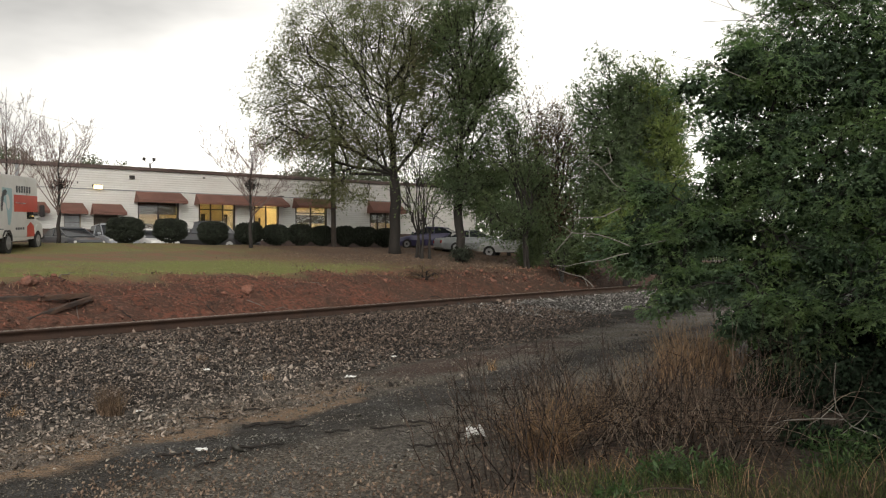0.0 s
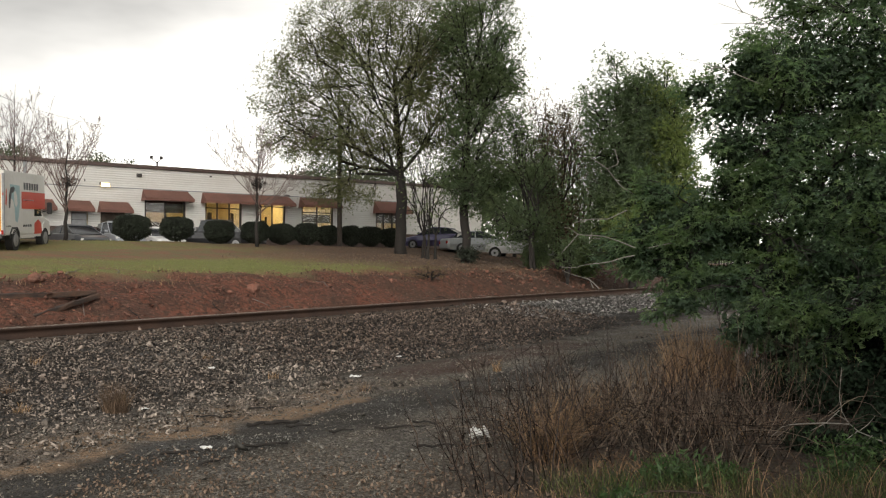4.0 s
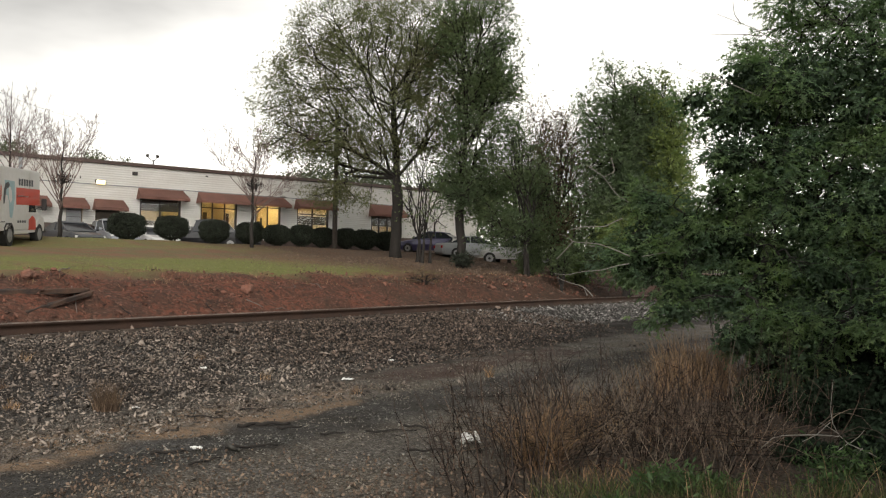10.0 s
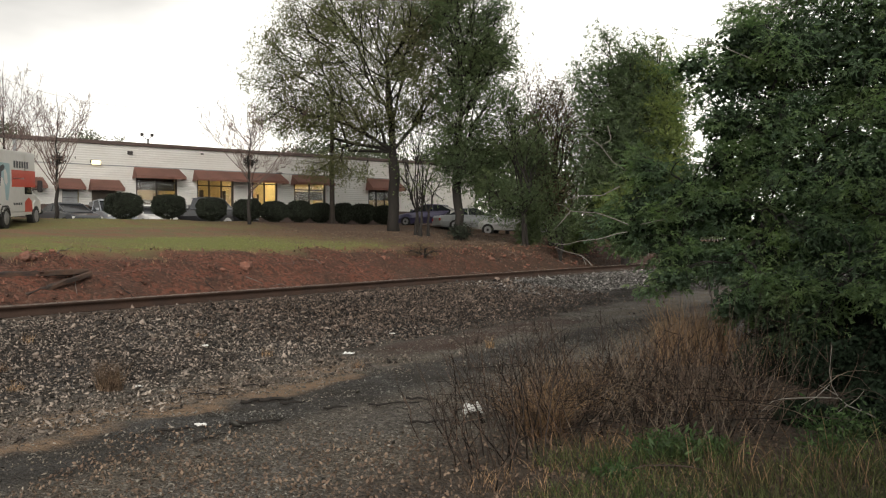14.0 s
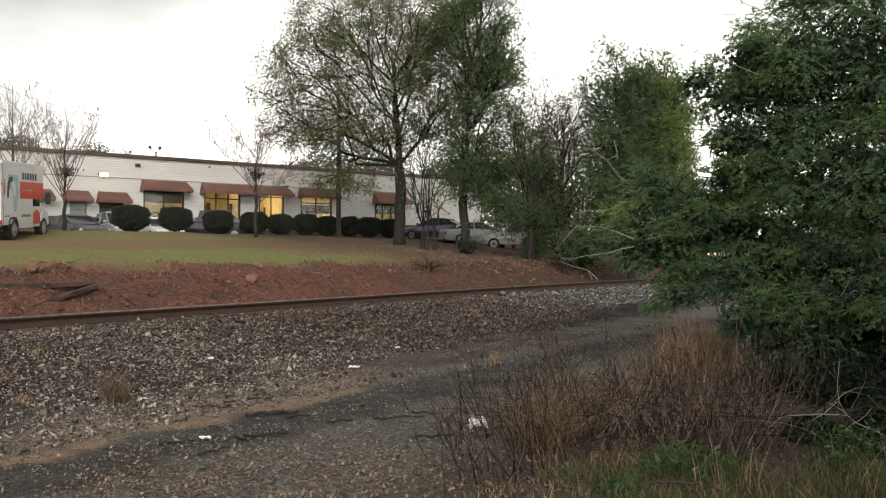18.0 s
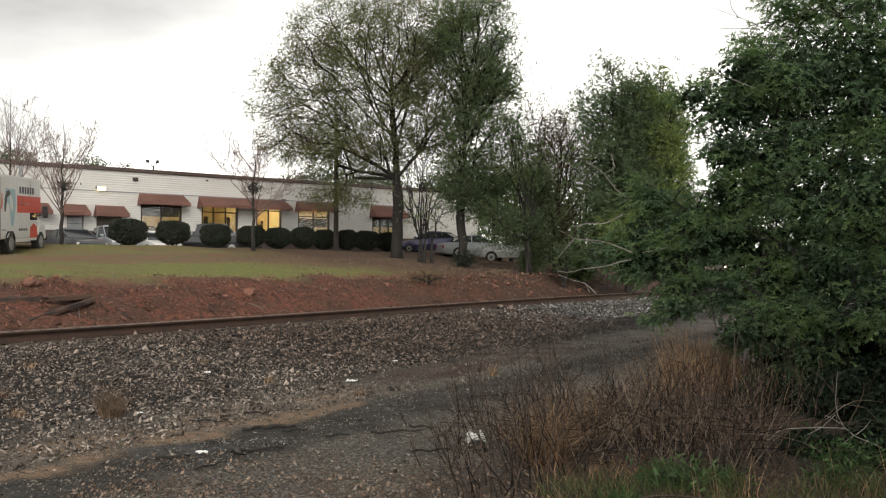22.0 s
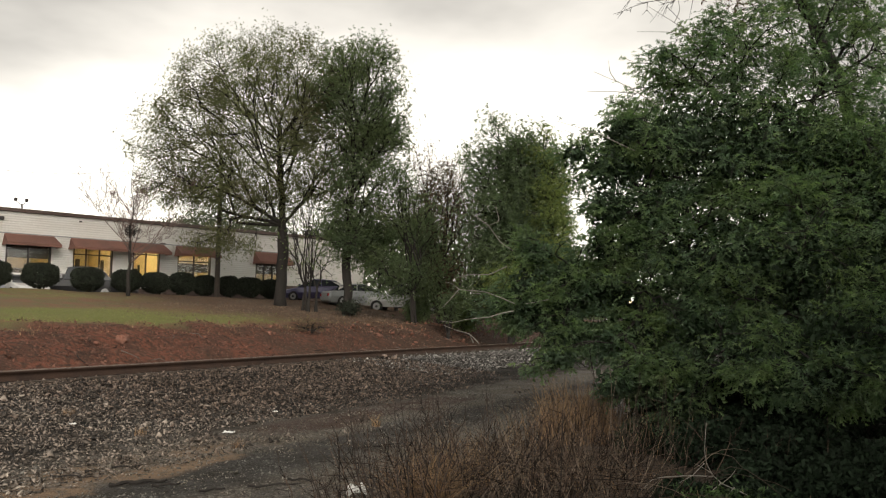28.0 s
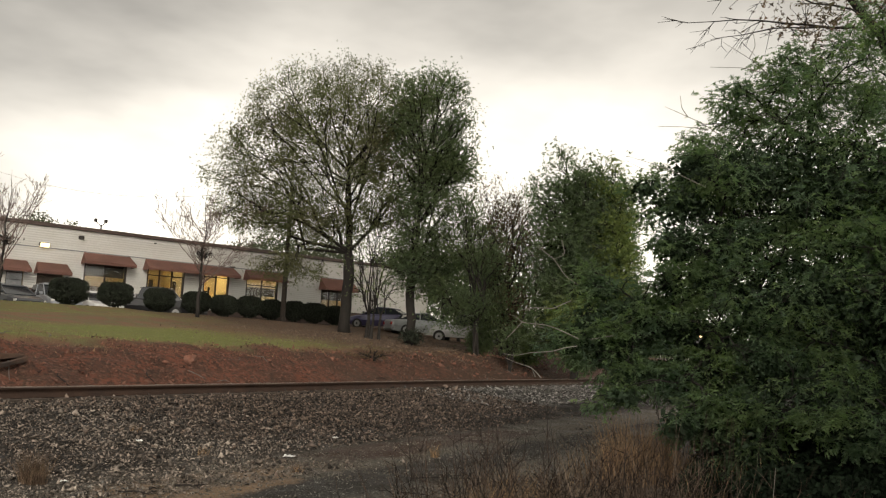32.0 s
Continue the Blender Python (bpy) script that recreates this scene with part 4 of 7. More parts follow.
def inside_things():
    """Counters and shelves that show through the lit windows."""
    rng = np.random.default_rng(21)
    for a, b in ((0.8, 2.9), (4.5, 6.6), (11.2, 13.3), (17.0, 18.9)):
        sh = thing("shelf_unit", None, "dim shelf unit with stored goods behind a window", "shelf", at=WALL)
        y = 3.2
        for c in (a, b - 0.05):
            part("upright", box(c, c + 0.05, y, y + 0.5, LOT + 0.2, 4.6), M["room_dark"], sh)
        for z in (3.0, 3.6, 4.2):
            part("shelf", box(a + 0.051, b - 0.051, y, y + 0.5, z, z + 0.04), M["room_dark"], sh)
    for x, z0, z1, w in ((4.95, 3.3, 4.9, 0.26), (5.9, 3.1, 4.35, 0.5), (6.45, 3.1, 4.9, 0.2), (8.55, 4.1, 4.5, 0.3), (8.8, 4.25, 4.75, 0.12), (1.5, 3.0, 4.2, 0.5)):
        st = thing("display_stand", None, "dark display stand seen against a lit shop window", "stand", "stands in the shop windows", at=WALL)
        part("panel", box(x - w / 2, x + w / 2, 0.8, 0.9, z0, z1, 0.02), M["room_dark"], st)
        part("post", box(x - 0.03, x + 0.03, 0.91, 0.96, LOT + 0.2, z1 - 0.02), M["frame_dark"], st)
    desk = thing("counter", None, "dark counter inside the lit shop window", "counter", at=WALL)
    part("top", box(8.1, 9.7, 1.4, 2.0, 3.55, 3.6, 0.01), M["room_dark"], desk)
    part("body", box(8.15, 9.65, 1.45, 1.95, LOT + 0.2, 3.549), M["room_dark"], desk)


inside_things()


# ---- clipped round shrubs along the lot ----
def make_shrub(seed, label, wide, tall):
    """A clipped cushion on a few short stems, ragged and thin below."""
    rng = np.random.default_rng(seed)
    d = rng.normal(size=(5200, 3))
    d /= np.linalg.norm(d, axis=1, keepdims=True)
    flat = np.sign(d) * np.abs(d) ** 0.74
    bumps = np.array([noise.noise(Vector(q) * 2.6 + Vector((seed, 0, 0))) + 0.6 * noise.noise(Vector(q) * 7) for q in d])
    r = 1 + 0.09 * bumps + rng.uniform(-0.12, 0.03, len(d))
    c = flat * r[:, None] * np.array([wide / 2, wide / 2, tall * 0.47]) + np.array([0, 0, tall * 0.53])
    low = c[:, 2] / tall
    c[:, :2] *= np.clip(0.52 + low * 1.5, 0, 1)[:, None]
    c = c[(c[:, 2] > 0.03) & (rng.uniform(0, 1, len(c)) < np.clip(0.25 + low * 2.2, 0, 1))]
    sh = thing("clipped_shrub", None, label, "shrub", "clipped shrubs along the car park")
    part("crown", sprig_mesh("crown", c, flat[:len(c)] + rng.normal(size=c.shape) * 0.6, 2, 0.08, 0.042, rng, M["box_leaf"], 0.2, 0.5), None, sh)
    n = int(1500)
    p = rng.normal(size=(n, 3))
    p /= np.linalg.norm(p, axis=1, keepdims=True)
    p = p * rng.uniform(0.45, 0.85, (n, 1)) * np.array([wide / 2, wide / 2, tall * 0.40]) + np.array([0, 0, tall * 0.58])
    part("inner_growth", leaf_mesh("inner_growth", p, 0.16, 0.10, rng, M["box_leaf"], 0.0), None, sh)
    for _ in range(4):
        a = rng.normal(size=2) * 0.09
        part("stem", rod("stem", [(a[0], a[1], -0.1), (a[0] * 1.8, a[1] * 1.8, tall * 0.25), (a[0] * 3, a[1] * 3, tall * 0.6)], [0.035, 0.03, 0.02], M["bark"], 6), None, sh)
    return sh


# place, width and height of each clipped shrub
SHRUBS = [(-13.67, 38, 1.53, 1.22), (-12.3, 40, 1.48, 1.18), (-10.92, 42.5, 1.37, 1.23), (-9.34, 43.5, 1.4, 1.17), (-8.34, 45.5, 1.28, 1.16), (-7.22, 47, 1.36, 1.23), (-6.22, 48.5, 1.17, 1.2), (-5.02, 49.5, 1.1, 1.26), (-4.08, 52, 1.43, 1.29), (-2.91, 53.5, 1.18, 1.26)]


def make_shrubs():
    for n, (x, y, wide, tall) in enumerate(SHRUBS):
        label = "large dark green box shrub clipped to a broad cushion" if wide > 1.4 else "small upright box shrub, dark green and thin below" if wide < 1.2 else "dark green box shrub clipped to a round cushion"
        make_shrub(11 + n, label, wide, tall).matrix_world = pose(x, y, ground_z(x, y) - 0.02, 0, 0, 37 * n)


make_shrubs()


# ---- trees ----
def make_tree(name, label, base, blobs, count, seed, leaf, per=20, spread=0.28, size=(0.13, 0.07), trunk=0.3, twig=0.009, bark=None, gap=0.0,
              gap_scale=0.5, stems=1, power=0.42, kids=(2, 4), shell=0.45, group="", lift=0.12, category="tree", fork_z=1.0, reach=0.5, clump=0, clump_r=0.4, thin=None, wander=0.05, step=1, leader=0):
    """A tapered trunk that forks towards a crown of many small leaves. The crown is given in places of the world.
    clump: leaves gather in so many sprays; thin: spheres (x y z r) in which the crown is sparse."""
    rng = np.random.default_rng(seed)
    x, y = base
    z = ground_z(x, y)
    if clump:
        heart = crown_points(blobs, clump, rng, shell, gap, gap_scale)
        k = rng.integers(0, len(heart), count)
        pts = heart[k] + rng.normal(size=(count, 3)) * clump_r * rng.uniform(0.5, 1.2, len(heart))[k][:, None] * np.array([1, 1, 0.7])
    else:
        pts = crown_points(blobs, count, rng, shell, gap, gap_scale)
    if thin is not None:
        for tx, ty, tz, tr in thin:
            pts = pts[(np.linalg.norm(pts - np.array([tx, ty, tz]), axis=1) > tr) | (rng.uniform(0, 1, len(pts)) < 0.12)]
    pts = pts - np.array([x, y, z])
    pts = pts[pts[:, 2] > 0.15]
    tree = thing(name, None, label, category, group, at=pose(x, y, z))
    groups = split_points(pts, stems, rng) if stems > 1 else [pts]
    limbs = []
    if leader:
        # one bole that runs on into the crown and sends off a limb towards each mass of leaves
        top = pts[:, 2].max() * 0.66
        lean = np.append(pts[:, :2].mean(0) * 0.5, 0)
        hs = np.linspace(-0.25, top, 15)
        line = [lean * max(0, h - fork_z) / top + np.append(rng.normal(size=2) * 0.05, h) for h in hs]
        rad = [trunk * (1.35 if h < 0 else 1.0 if h < fork_z else max(0.02, (1 - (h - fork_z) / (top - fork_z)) ** 0.9 * 0.75)) for h in hs]
        part("trunk", rod("trunk", line, rad, bark or M["bark"], 12), None, tree)
        for g in split_points(pts, leader, rng):
            c = g.mean(0)
            out = np.linalg.norm(c[:2] - lean[:2])
            h = np.clip(c[2] - 0.8 * out - 2.0, fork_z, top * 0.95)
            i = int(np.clip(np.searchsorted(hs, h), 1, 13))
            limbs += grow(line[i], g[::step], rng, twig, lift, power, kids=kids, reach=reach, wander=wander)
        groups = []
    for n_g, g in enumerate(groups):
        a = np.zeros(3) if stems == 1 else np.append(rng.normal(size=2) * 0.25 * min(1, trunk * 4), 0)
        a[2] = -0.25
        c = g.mean(0)
        end = np.array([(c[0] - a[0]) * 0.25 * (stems > 1) + a[0], (c[1] - a[1]) * 0.25 * (stems > 1) + a[1], fork_z])
        r1 = min(max(twig * len(g) ** power, trunk * 0.55 / stems ** 0.4), trunk * 0.9)
        r0 = trunk / stems ** 0.5
        n = 6
        bole = []
        prev, rp = a, r0 * 1.5
        for k in range(1, n + 1):
            f = k / n
            p = a + (end - a) * f + np.append(rng.normal(size=2) * 0.03 * trunk * 3, 0) * (k < n)
            r = r0 * (1.5 - 0.5 * min(1, f * 4)) if f < 0.25 else r0 + (r1 - r0) * f
            bole.append((*prev, *p, rp, r))
            prev, rp = p, r
        part("trunk", rod_of("trunk", bole, bark or M["bark"], 10), None, tree)
        limbs += grow(end, g[::step], rng, twig, lift, power, kids=kids, reach=reach, wander=wander)
    tagged(part("branchwork", tubes("branchwork", limbs, bark or M["bark"], 4 if len(limbs) < 9000 else 3), None, tree), kind="stuff")
    if leaf and per:
        c = around(pts, max(1, round(per / 2.2)), spread, rng)
        c = c[c[:, 2] > 0.05]
        if thin is not None:
            for tx, ty, tz, tr in thin:
                c = c[(np.linalg.norm(c - np.array([tx - x, ty - y, tz - z]), axis=1) > tr) | (rng.uniform(0, 1, len(c)) < 0.3)]
        ways = c - np.array([0, 0, pts[:, 2].mean() * 0.8])
        ways = ways / np.linalg.norm(ways, axis=1, keepdims=True) * 0.4 + rng.normal(size=c.shape)
        part("crown", sprig_mesh("crown", c, ways, 3, size[0] * 1.15, size[0] * 0.62, rng, leaf, 0.2, 0.6), None, tree)
    return tree


def make_street_tree(base, tall, wide, seed, nest=0.0):
    """A leafless young tree: a straight leader with fine limbs that fan upwards."""
    rng = np.random.default_rng(seed)
    x, y = base
    tree = thing("bare_street_tree", None, "leafless young tree with fine upright pinkish twigs", "tree", "street trees", at=pose(x, y, ground_z(x, y)))
    hs = np.linspace(-0.2, tall, 13)
    axis = [np.array([rng.normal() * 0.04, rng.normal() * 0.04, h]) for h in hs]
    rad = [0.095 * (1 - h / tall) ** 1.5 + 0.005 if h < tall else 0.004 for h in np.maximum(hs, 0)]
    part("trunk", rod("trunk", axis, rad, M["bark"], 8), None, tree)
    segs = []

    def limb(p, d, length, r, level):
        n = 5
        q = np.array(p)
        for k in range(n):
            d = d + np.array([0, 0, 0.13]) + rng.normal(size=3) * 0.06
            d = d / np.linalg.norm(d)
            e = q + d * length / n
            segs.append((*q, *e, r * (1 - 0.8 * k / n), r * (1 - 0.8 * (k + 1) / n)))
            if level < 3 and (k or level):
                for _ in range(1):
                    a = rng.normal(size=3) * 0.6
                    limb(e, d + a, length * rng.uniform(0.3, 0.55) * (1 - 0.12 * k), r * 0.5 * (1 - 0.12 * k), level + 1)
            q = e
    for k in range(26):
        f = rng.uniform(0.20, 0.66)
        h = f * tall
        a = k * 2.4 + rng.normal() * 0.3
        i = min(11, int((h + 0.2) / (tall + 0.2) * 12))
        L = (tall - h) * rng.uniform(0.5, 0.92)
        limb((axis[i][0], axis[i][1], h), np.array([math.cos(a) * wide / 3.0, math.sin(a) * wide / 3.0, rng.uniform(0.7, 1.7)]), L, 0.034 * (1.1 - f), 1 if f > 0.5 else 0)
    s = np.array(segs)
    s[:, 6:] = np.maximum(s[:, 6:], 0.006)
    tagged(part("branchwork", tubes("branchwork", s, M["twig_pink"], 3), None, tree), kind="stuff")
    if nest:
        p = rng.normal(size=(260, 3)) * np.array([0.19, 0.19, 0.13]) + np.array([0.05, 0, nest])
        tagged(part("nest", leaf_mesh("nest", p, 0.12, 0.05, rng, M["bark"]), None, tree, "dark clump of twigs caught in the branches"), kind="stuff")
    return tree


def make_trees():
    make_tree("oak_tree", "large spreading oak with thin young olive-brown leaves on the bank", (-1.85, 45.0),
              [(-3.0, 45, 11.7, 6.0, 4.6, 5.1), (-6.5, 45, 10.6, 3.4, 3.0, 3.4), (-2.2, 45, 13.3, 3.9, 3.6, 3.4), (-5.2, 45, 8.0, 4.3, 3.4, 1.0), (-0.2, 45, 10.5, 2.4, 3, 4.2), (-5.0, 44.6, 5.5, 1.9, 1.2, 0.8)],
              11500, 31, M["leaf_oak"], per=17, spread=0.19, size=(0.084, 0.045), trunk=0.29, fork_z=3.6, twig=0.0105, gap=0.18, gap_scale=0.6, shell=0.23, kids=(2, 4), lift=0.05, reach=0.5, power=0.43, wander=0.045,
              step=9, clump=1200, clump_r=0.36, leader=9)
    make_tree("broadleaf_tree", "tall narrow dark-leaved tree beside the oak", (1.5, 42.0),
              [(1.9, 42, 12.7, 2.2, 2.2, 3.3), (2.4, 42, 9.2, 2.0, 2.1, 3.0), (2.0, 42, 5.8, 2.0, 2.0, 1.6), (3.3, 42, 11.0, 1.2, 1.2, 2.8)],
              5400, 32, M["leaf_dark"], per=11, spread=0.2, size=(0.11, 0.06), trunk=0.22, fork_z=2.6, twig=0.008, gap=0.40, gap_scale=0.7, clump=400, clump_r=0.45, step=2, reach=0.45, wander=0.03, leader=12)
    make_tree("multi_stem_tree", "slender many-stemmed tree with few leaves", (-0.4, 43.2),
              [(-0.6, 43.2, 6.0, 1.9, 1.5, 2.4), (-0.2, 43.2, 4.4, 1.5, 1.2, 1.3)], 330, 33, M["leaf_spring"], per=4, spread=0.2, size=(0.09, 0.06), trunk=0.2, fork_z=1.2,
              twig=0.008, stems=5)
    make_tree("young_tree", "young tree with thin dark green leaves on the bank", (4.6, 40.0),
              [(4.2, 40, 5.6, 1.8, 1.6, 2.4), (4.7, 40, 4.0, 1.3, 1.2, 1.0), (3.6, 40, 7.8, 1.0, 1.0, 1.6), (3.5, 40.4, 4.1, 1.3, 0.8, 0.6), (5.3, 40.4, 3.5, 0.8, 0.7, 0.9), (3.3, 40.6, 3.05, 0.9, 0.6, 0.5), (5.0, 40.6, 2.7, 0.7, 0.6, 0.6)], 2200, 34, M["leaf_dark"], per=10, spread=0.2, size=(0.09, 0.05),
              trunk=0.11, fork_z=1.6, gap=0.42, stems=3, twig=0.006, clump=150, clump_r=0.35, step=2)
    make_tree("bare_tree", "thin tree in reddish spring bud", (6.2, 42.0),
              [(5.4, 42, 7.6, 1.6, 1.6, 2.9), (6.8, 42, 6.9, 1.6, 1.5, 3.2), (6.0, 42, 4.0, 1.6, 1.5, 1.4)], 2500, 35, M["leaf_red"], per=10, spread=0.2, size=(0.07, 0.045),
              trunk=0.13, fork_z=2.0, gap=0.3, twig=0.0048, stems=3, step=2)
    make_tree("tall_evergreen", "tall dense dark green tree at the end of the thicket", (8.8, 37.6),
              [(8.4, 37.6, 8.8, 1.8, 1.7, 2.3), (9.7, 37.6, 8.0, 1.6, 1.6, 2.3), (9.0, 37.6, 6.0, 2.5, 2.0, 2.6), (9.5, 37.6, 3.9, 2.6, 2.0, 2.4), (8.2, 37.6, 3.0, 1.8, 1.6, 1.2)],
              6600, 36, M["leaf_evergreen"], per=12, spread=0.17, size=(0.13, 0.06), trunk=0.2, fork_z=1.4, gap=0.10, gap_scale=0.8, clump=620, clump_r=0.36, step=3)
    make_tree("young_tree", "slim tree in fresh yellow-green leaf before a darker one", (10.2, 36.6),
              [(10.3, 36.3, 7.2, 0.85, 0.9, 2.2), (10.25, 36.3, 5.2, 1.0, 1.0, 1.8), (9.8, 36.4, 3.6, 1.7, 1.2, 1.4), (8.6, 36.4, 3.1, 1.5, 1.1, 0.9), (9.9, 36.6, 9.4, 0.5, 0.5, 0.9)],
              2900, 58, M["leaf_fresh"], per=11, spread=0.17, size=(0.12, 0.06), trunk=0.09, fork_z=1.2, gap=0.2, gap_scale=0.8, clump=260, clump_r=0.3, step=3)
    make_tree("bank_shrub", "green shrub at the edge of the bank", (5.9, 37.6), [(5.9, 37.6, 2.1, 0.6, 0.5, 0.55)], 100, 37, M["leaf_dark"], per=22, spread=0.16, size=(0.1, 0.06),
              trunk=0.05, fork_z=0.3, stems=3, category="shrub")
    make_tree("bank_shrub", "low dark shrub at the foot of a trunk", (1.6, 41.0), [(1.6, 41.0, 2.1, 0.5, 0.45, 0.22)], 60, 38, M["box_leaf"], per=22, spread=0.15, size=(0.1, 0.06),
              trunk=0.04, fork_z=0.2, stems=3, category="shrub")
    make_tree("bare_tree", "thin tree with dark leaves at the back of the thicket", (7.6, 46.0), [(7.4, 46, 7.4, 2.0, 1.6, 3.2), (9.0, 46, 6.0, 1.8, 1.6, 2.8), (5.6, 46, 5.6, 1.5, 1.5, 2.2)], 2600, 45, M["leaf_dark"], per=11,
              spread=0.22, size=(0.08, 0.05), trunk=0.13, fork_z=1.8, twig=0.0046, stems=3, step=2)
    for x, y, r, h, sd, key in ((4.9, 41.0, 0.55, 0.7, 47, "leaf_dark"), (7.0, 40.2, 0.9, 0.75, 48, "leaf_spring"), (6.8, 45.0, 1.4, 1.2, 50, "leaf_dark")):
        z = ground_z(x, y)
        make_tree("bank_shrub", "leafy green shrub in the thicket by the car park", (x, y), [(x, y, z + h, r, r * 0.8, h * 0.85)], 220, sd, M[key], per=20, spread=0.16, size=(0.1, 0.06),
                  trunk=0.05, fork_z=0.3, stems=3, category="shrub")
    make_tree("bank_shrub", "low grey-brown scrub on the red bank", (-0.2, 30.6), [(-0.2, 30.6, 1.2, 0.8, 0.5, 0.3)], 90, 44, M["leaf_red"], per=9, spread=0.13, size=(0.07, 0.04),
              trunk=0.03, fork_z=0.12, stems=3, category="shrub")
    for base, tall, wide, seed, nest in (((-8.5, 40.0), 6.4, 4.8, 39, 2.95), ((-15.75, 36.0), 5.5, 2.4, 40, 2.5), ((-19.0, 38.0), 7.4, 2.8, 41, 0)):
        make_street_tree(base, tall, wide, seed, nest)


def make_big_tree():
    """The dense tree close by, with a low skirt over the brush; the line shows through chinks in it."""
    rng = np.random.default_rng(42)
    x, y = 7.2, 12.2
    z = ground_z(x, y)
    o = np.array([x, y, z])
    blobs = [(5.35, 12.0, 5.95, 0.42, 0.5, 0.34), (4.98, 12.0, 5.45, 0.36, 0.4, 0.3), (5.9, 12.0, 6.2, 0.5, 0.5, 0.34), (8.2, 12.0, 6.9, 1.0, 1.0, 0.8), (9.4, 12.0, 6.6, 1.2, 1.1, 1.5), (4.55, 12.0, 4.75, 0.36, 0.4, 0.24), (3.1, 12.0, 2.05, 0.66, 0.6, 0.48), (3.15, 12.1, 2.55, 0.46, 0.4, 0.36), (3.75, 12.0, 2.25, 0.50, 0.5, 0.36), (4.15, 11.9, 2.65, 0.38, 0.5, 0.35), (4.25, 11.8, 3.25, 0.42, 0.5, 0.45), (2.75, 12.0, 1.75, 0.40, 0.45, 0.28), (3.35, 11.8, 1.70, 0.65, 0.6, 0.42), (3.55, 11.4, 1.30, 0.60, 0.6, 0.32), (3.15, 10.7, 1.08, 0.40, 0.4, 0.22),
             (4.25, 11.8, 2.00, 0.80, 0.8, 0.48), (4.45, 11.4, 1.35, 0.90, 0.8, 0.50), (4.75, 11.8, 2.60, 0.70, 0.8, 0.50), (5.1, 12.0, 3.30, 0.95, 1.0, 0.75), (4.3, 11.8, 3.85, 0.80, 0.7, 0.42), (3.7, 11.7, 4.00, 0.34, 0.4, 0.22), (4.5, 11.8, 4.35, 0.6, 0.6, 0.4),
             (5.2, 11.8, 4.30, 0.95, 1.1, 0.65), (6.6, 12.0, 4.20, 2.10, 1.8, 1.50), (6.2, 12.0, 5.20, 1.50, 1.4, 0.70), (5.6, 11.4, 2.40, 1.20, 1.1, 0.85), (5.2, 10.7, 1.50, 1.00, 0.9, 0.60), (6.6, 10.8, 2.40, 1.80, 1.4, 1.30),
             (8.5, 11.0, 3.20, 2.10, 1.8, 2.30), (7.7, 12.0, 5.1, 1.5, 1.3, 1.2), (8.9, 11.8, 4.8, 1.6, 1.4, 1.6), (7.6, 11.4, 4.0, 1.2, 1.2, 1.0), (5.6, 12.0, 5.35, 0.75, 0.7, 0.55), (6.5, 12.0, 5.85, 0.95, 0.9, 0.6), (7.6, 12.0, 6.2, 1.2, 1.1, 0.7), (4.95, 12.0, 4.85, 0.5, 0.5, 0.32), (4.65, 10.1, 1.05, 0.60, 0.5, 0.36), (5.5, 9.6, 1.20, 0.80, 0.7, 0.48), (6.3, 9.4, 1.40, 1.00, 0.8, 0.60), (5.2, 8.9, 0.95, 0.55, 0.5, 0.33), (7.4, 9.6, 1.50, 1.40, 1.0, 0.90),
             (5.9, 8.6, 1.00, 0.70, 0.6, 0.40), 
             (3.72, 10.1, 0.80, 0.36, 0.35, 0.26), (4.1, 10.4, 0.85, 0.5, 0.4, 0.34), (4.4, 9.9, 0.62, 0.45, 0.4, 0.36)]
    chinks = [((8.3 * k, 8.3, 1.6 + 8.3 * h), (13.6 * k, 13.6, 1.6 + 13.6 * h), r * 0.5, r * 0.85)
              for k, h, r in ((0.327, 0.0010, 0.045), (0.333, 0.0012, 0.055), (0.339, 0.0012, 0.055), (0.345, 0.0013, 0.05), (0.351, 0.0013, 0.03), (0.3695, 0.0014, 0.022), (0.3725, 0.0014, 0.02), (0.3830, 0.0215, 0.016), (0.3860, 0.0225, 0.018), (0.3870, 0.0260, 0.014), (0.3880, 0.0290, 0.018))]
    tree = thing("broadleaf_tree", None, "large dense green tree overhanging the track-side brush", "tree", at=pose(x, y, z))
    # boughs end in flat pads of sprigs, with dark hollows between
    pads = crown_points(blobs, 1600, rng, 0.30, 0.15, 1.5)
    pads = pads[(pads[:, 2] < 4.3) | (rng.uniform(0, 1, len(pads)) < 0.72)]
    b = np.array(blobs)
    j = np.argmin((((pads[:, None] - b[None, :, :3]) / b[None, :, 3:]) ** 2).sum(2), 1)
    out = (pads - b[j, :3]) / b[j, 3:]
    wide = 0.10 + 0.13 * np.minimum(1, b[j, 3:].mean(1))
    per = 29
    arm = rng.normal(size=(len(pads), per, 3)) * np.array([1, 1, 0.42])
    hearts = (pads[:, None] + arm * wide[:, None, None] * 0.8).reshape(-1, 3)
    ways = (arm * 1.1 + out[:, None] * 0.6 + np.array([-0.15, -0.25, -0.05])).reshape(-1, 3)
    part("crown", sprig_mesh("crown", hearts - o, ways, 5, 0.135, 0.040, rng, M["leaf_right"], 0.35, 0.4, [(a, c, r + 0.012, q + 0.02) for a, c, r, q in chinks], o), None, tree)
    # larger leaves fill the inside, dark because the crown's shade is in their colour
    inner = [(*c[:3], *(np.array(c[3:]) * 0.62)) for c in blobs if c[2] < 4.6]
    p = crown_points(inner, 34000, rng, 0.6)
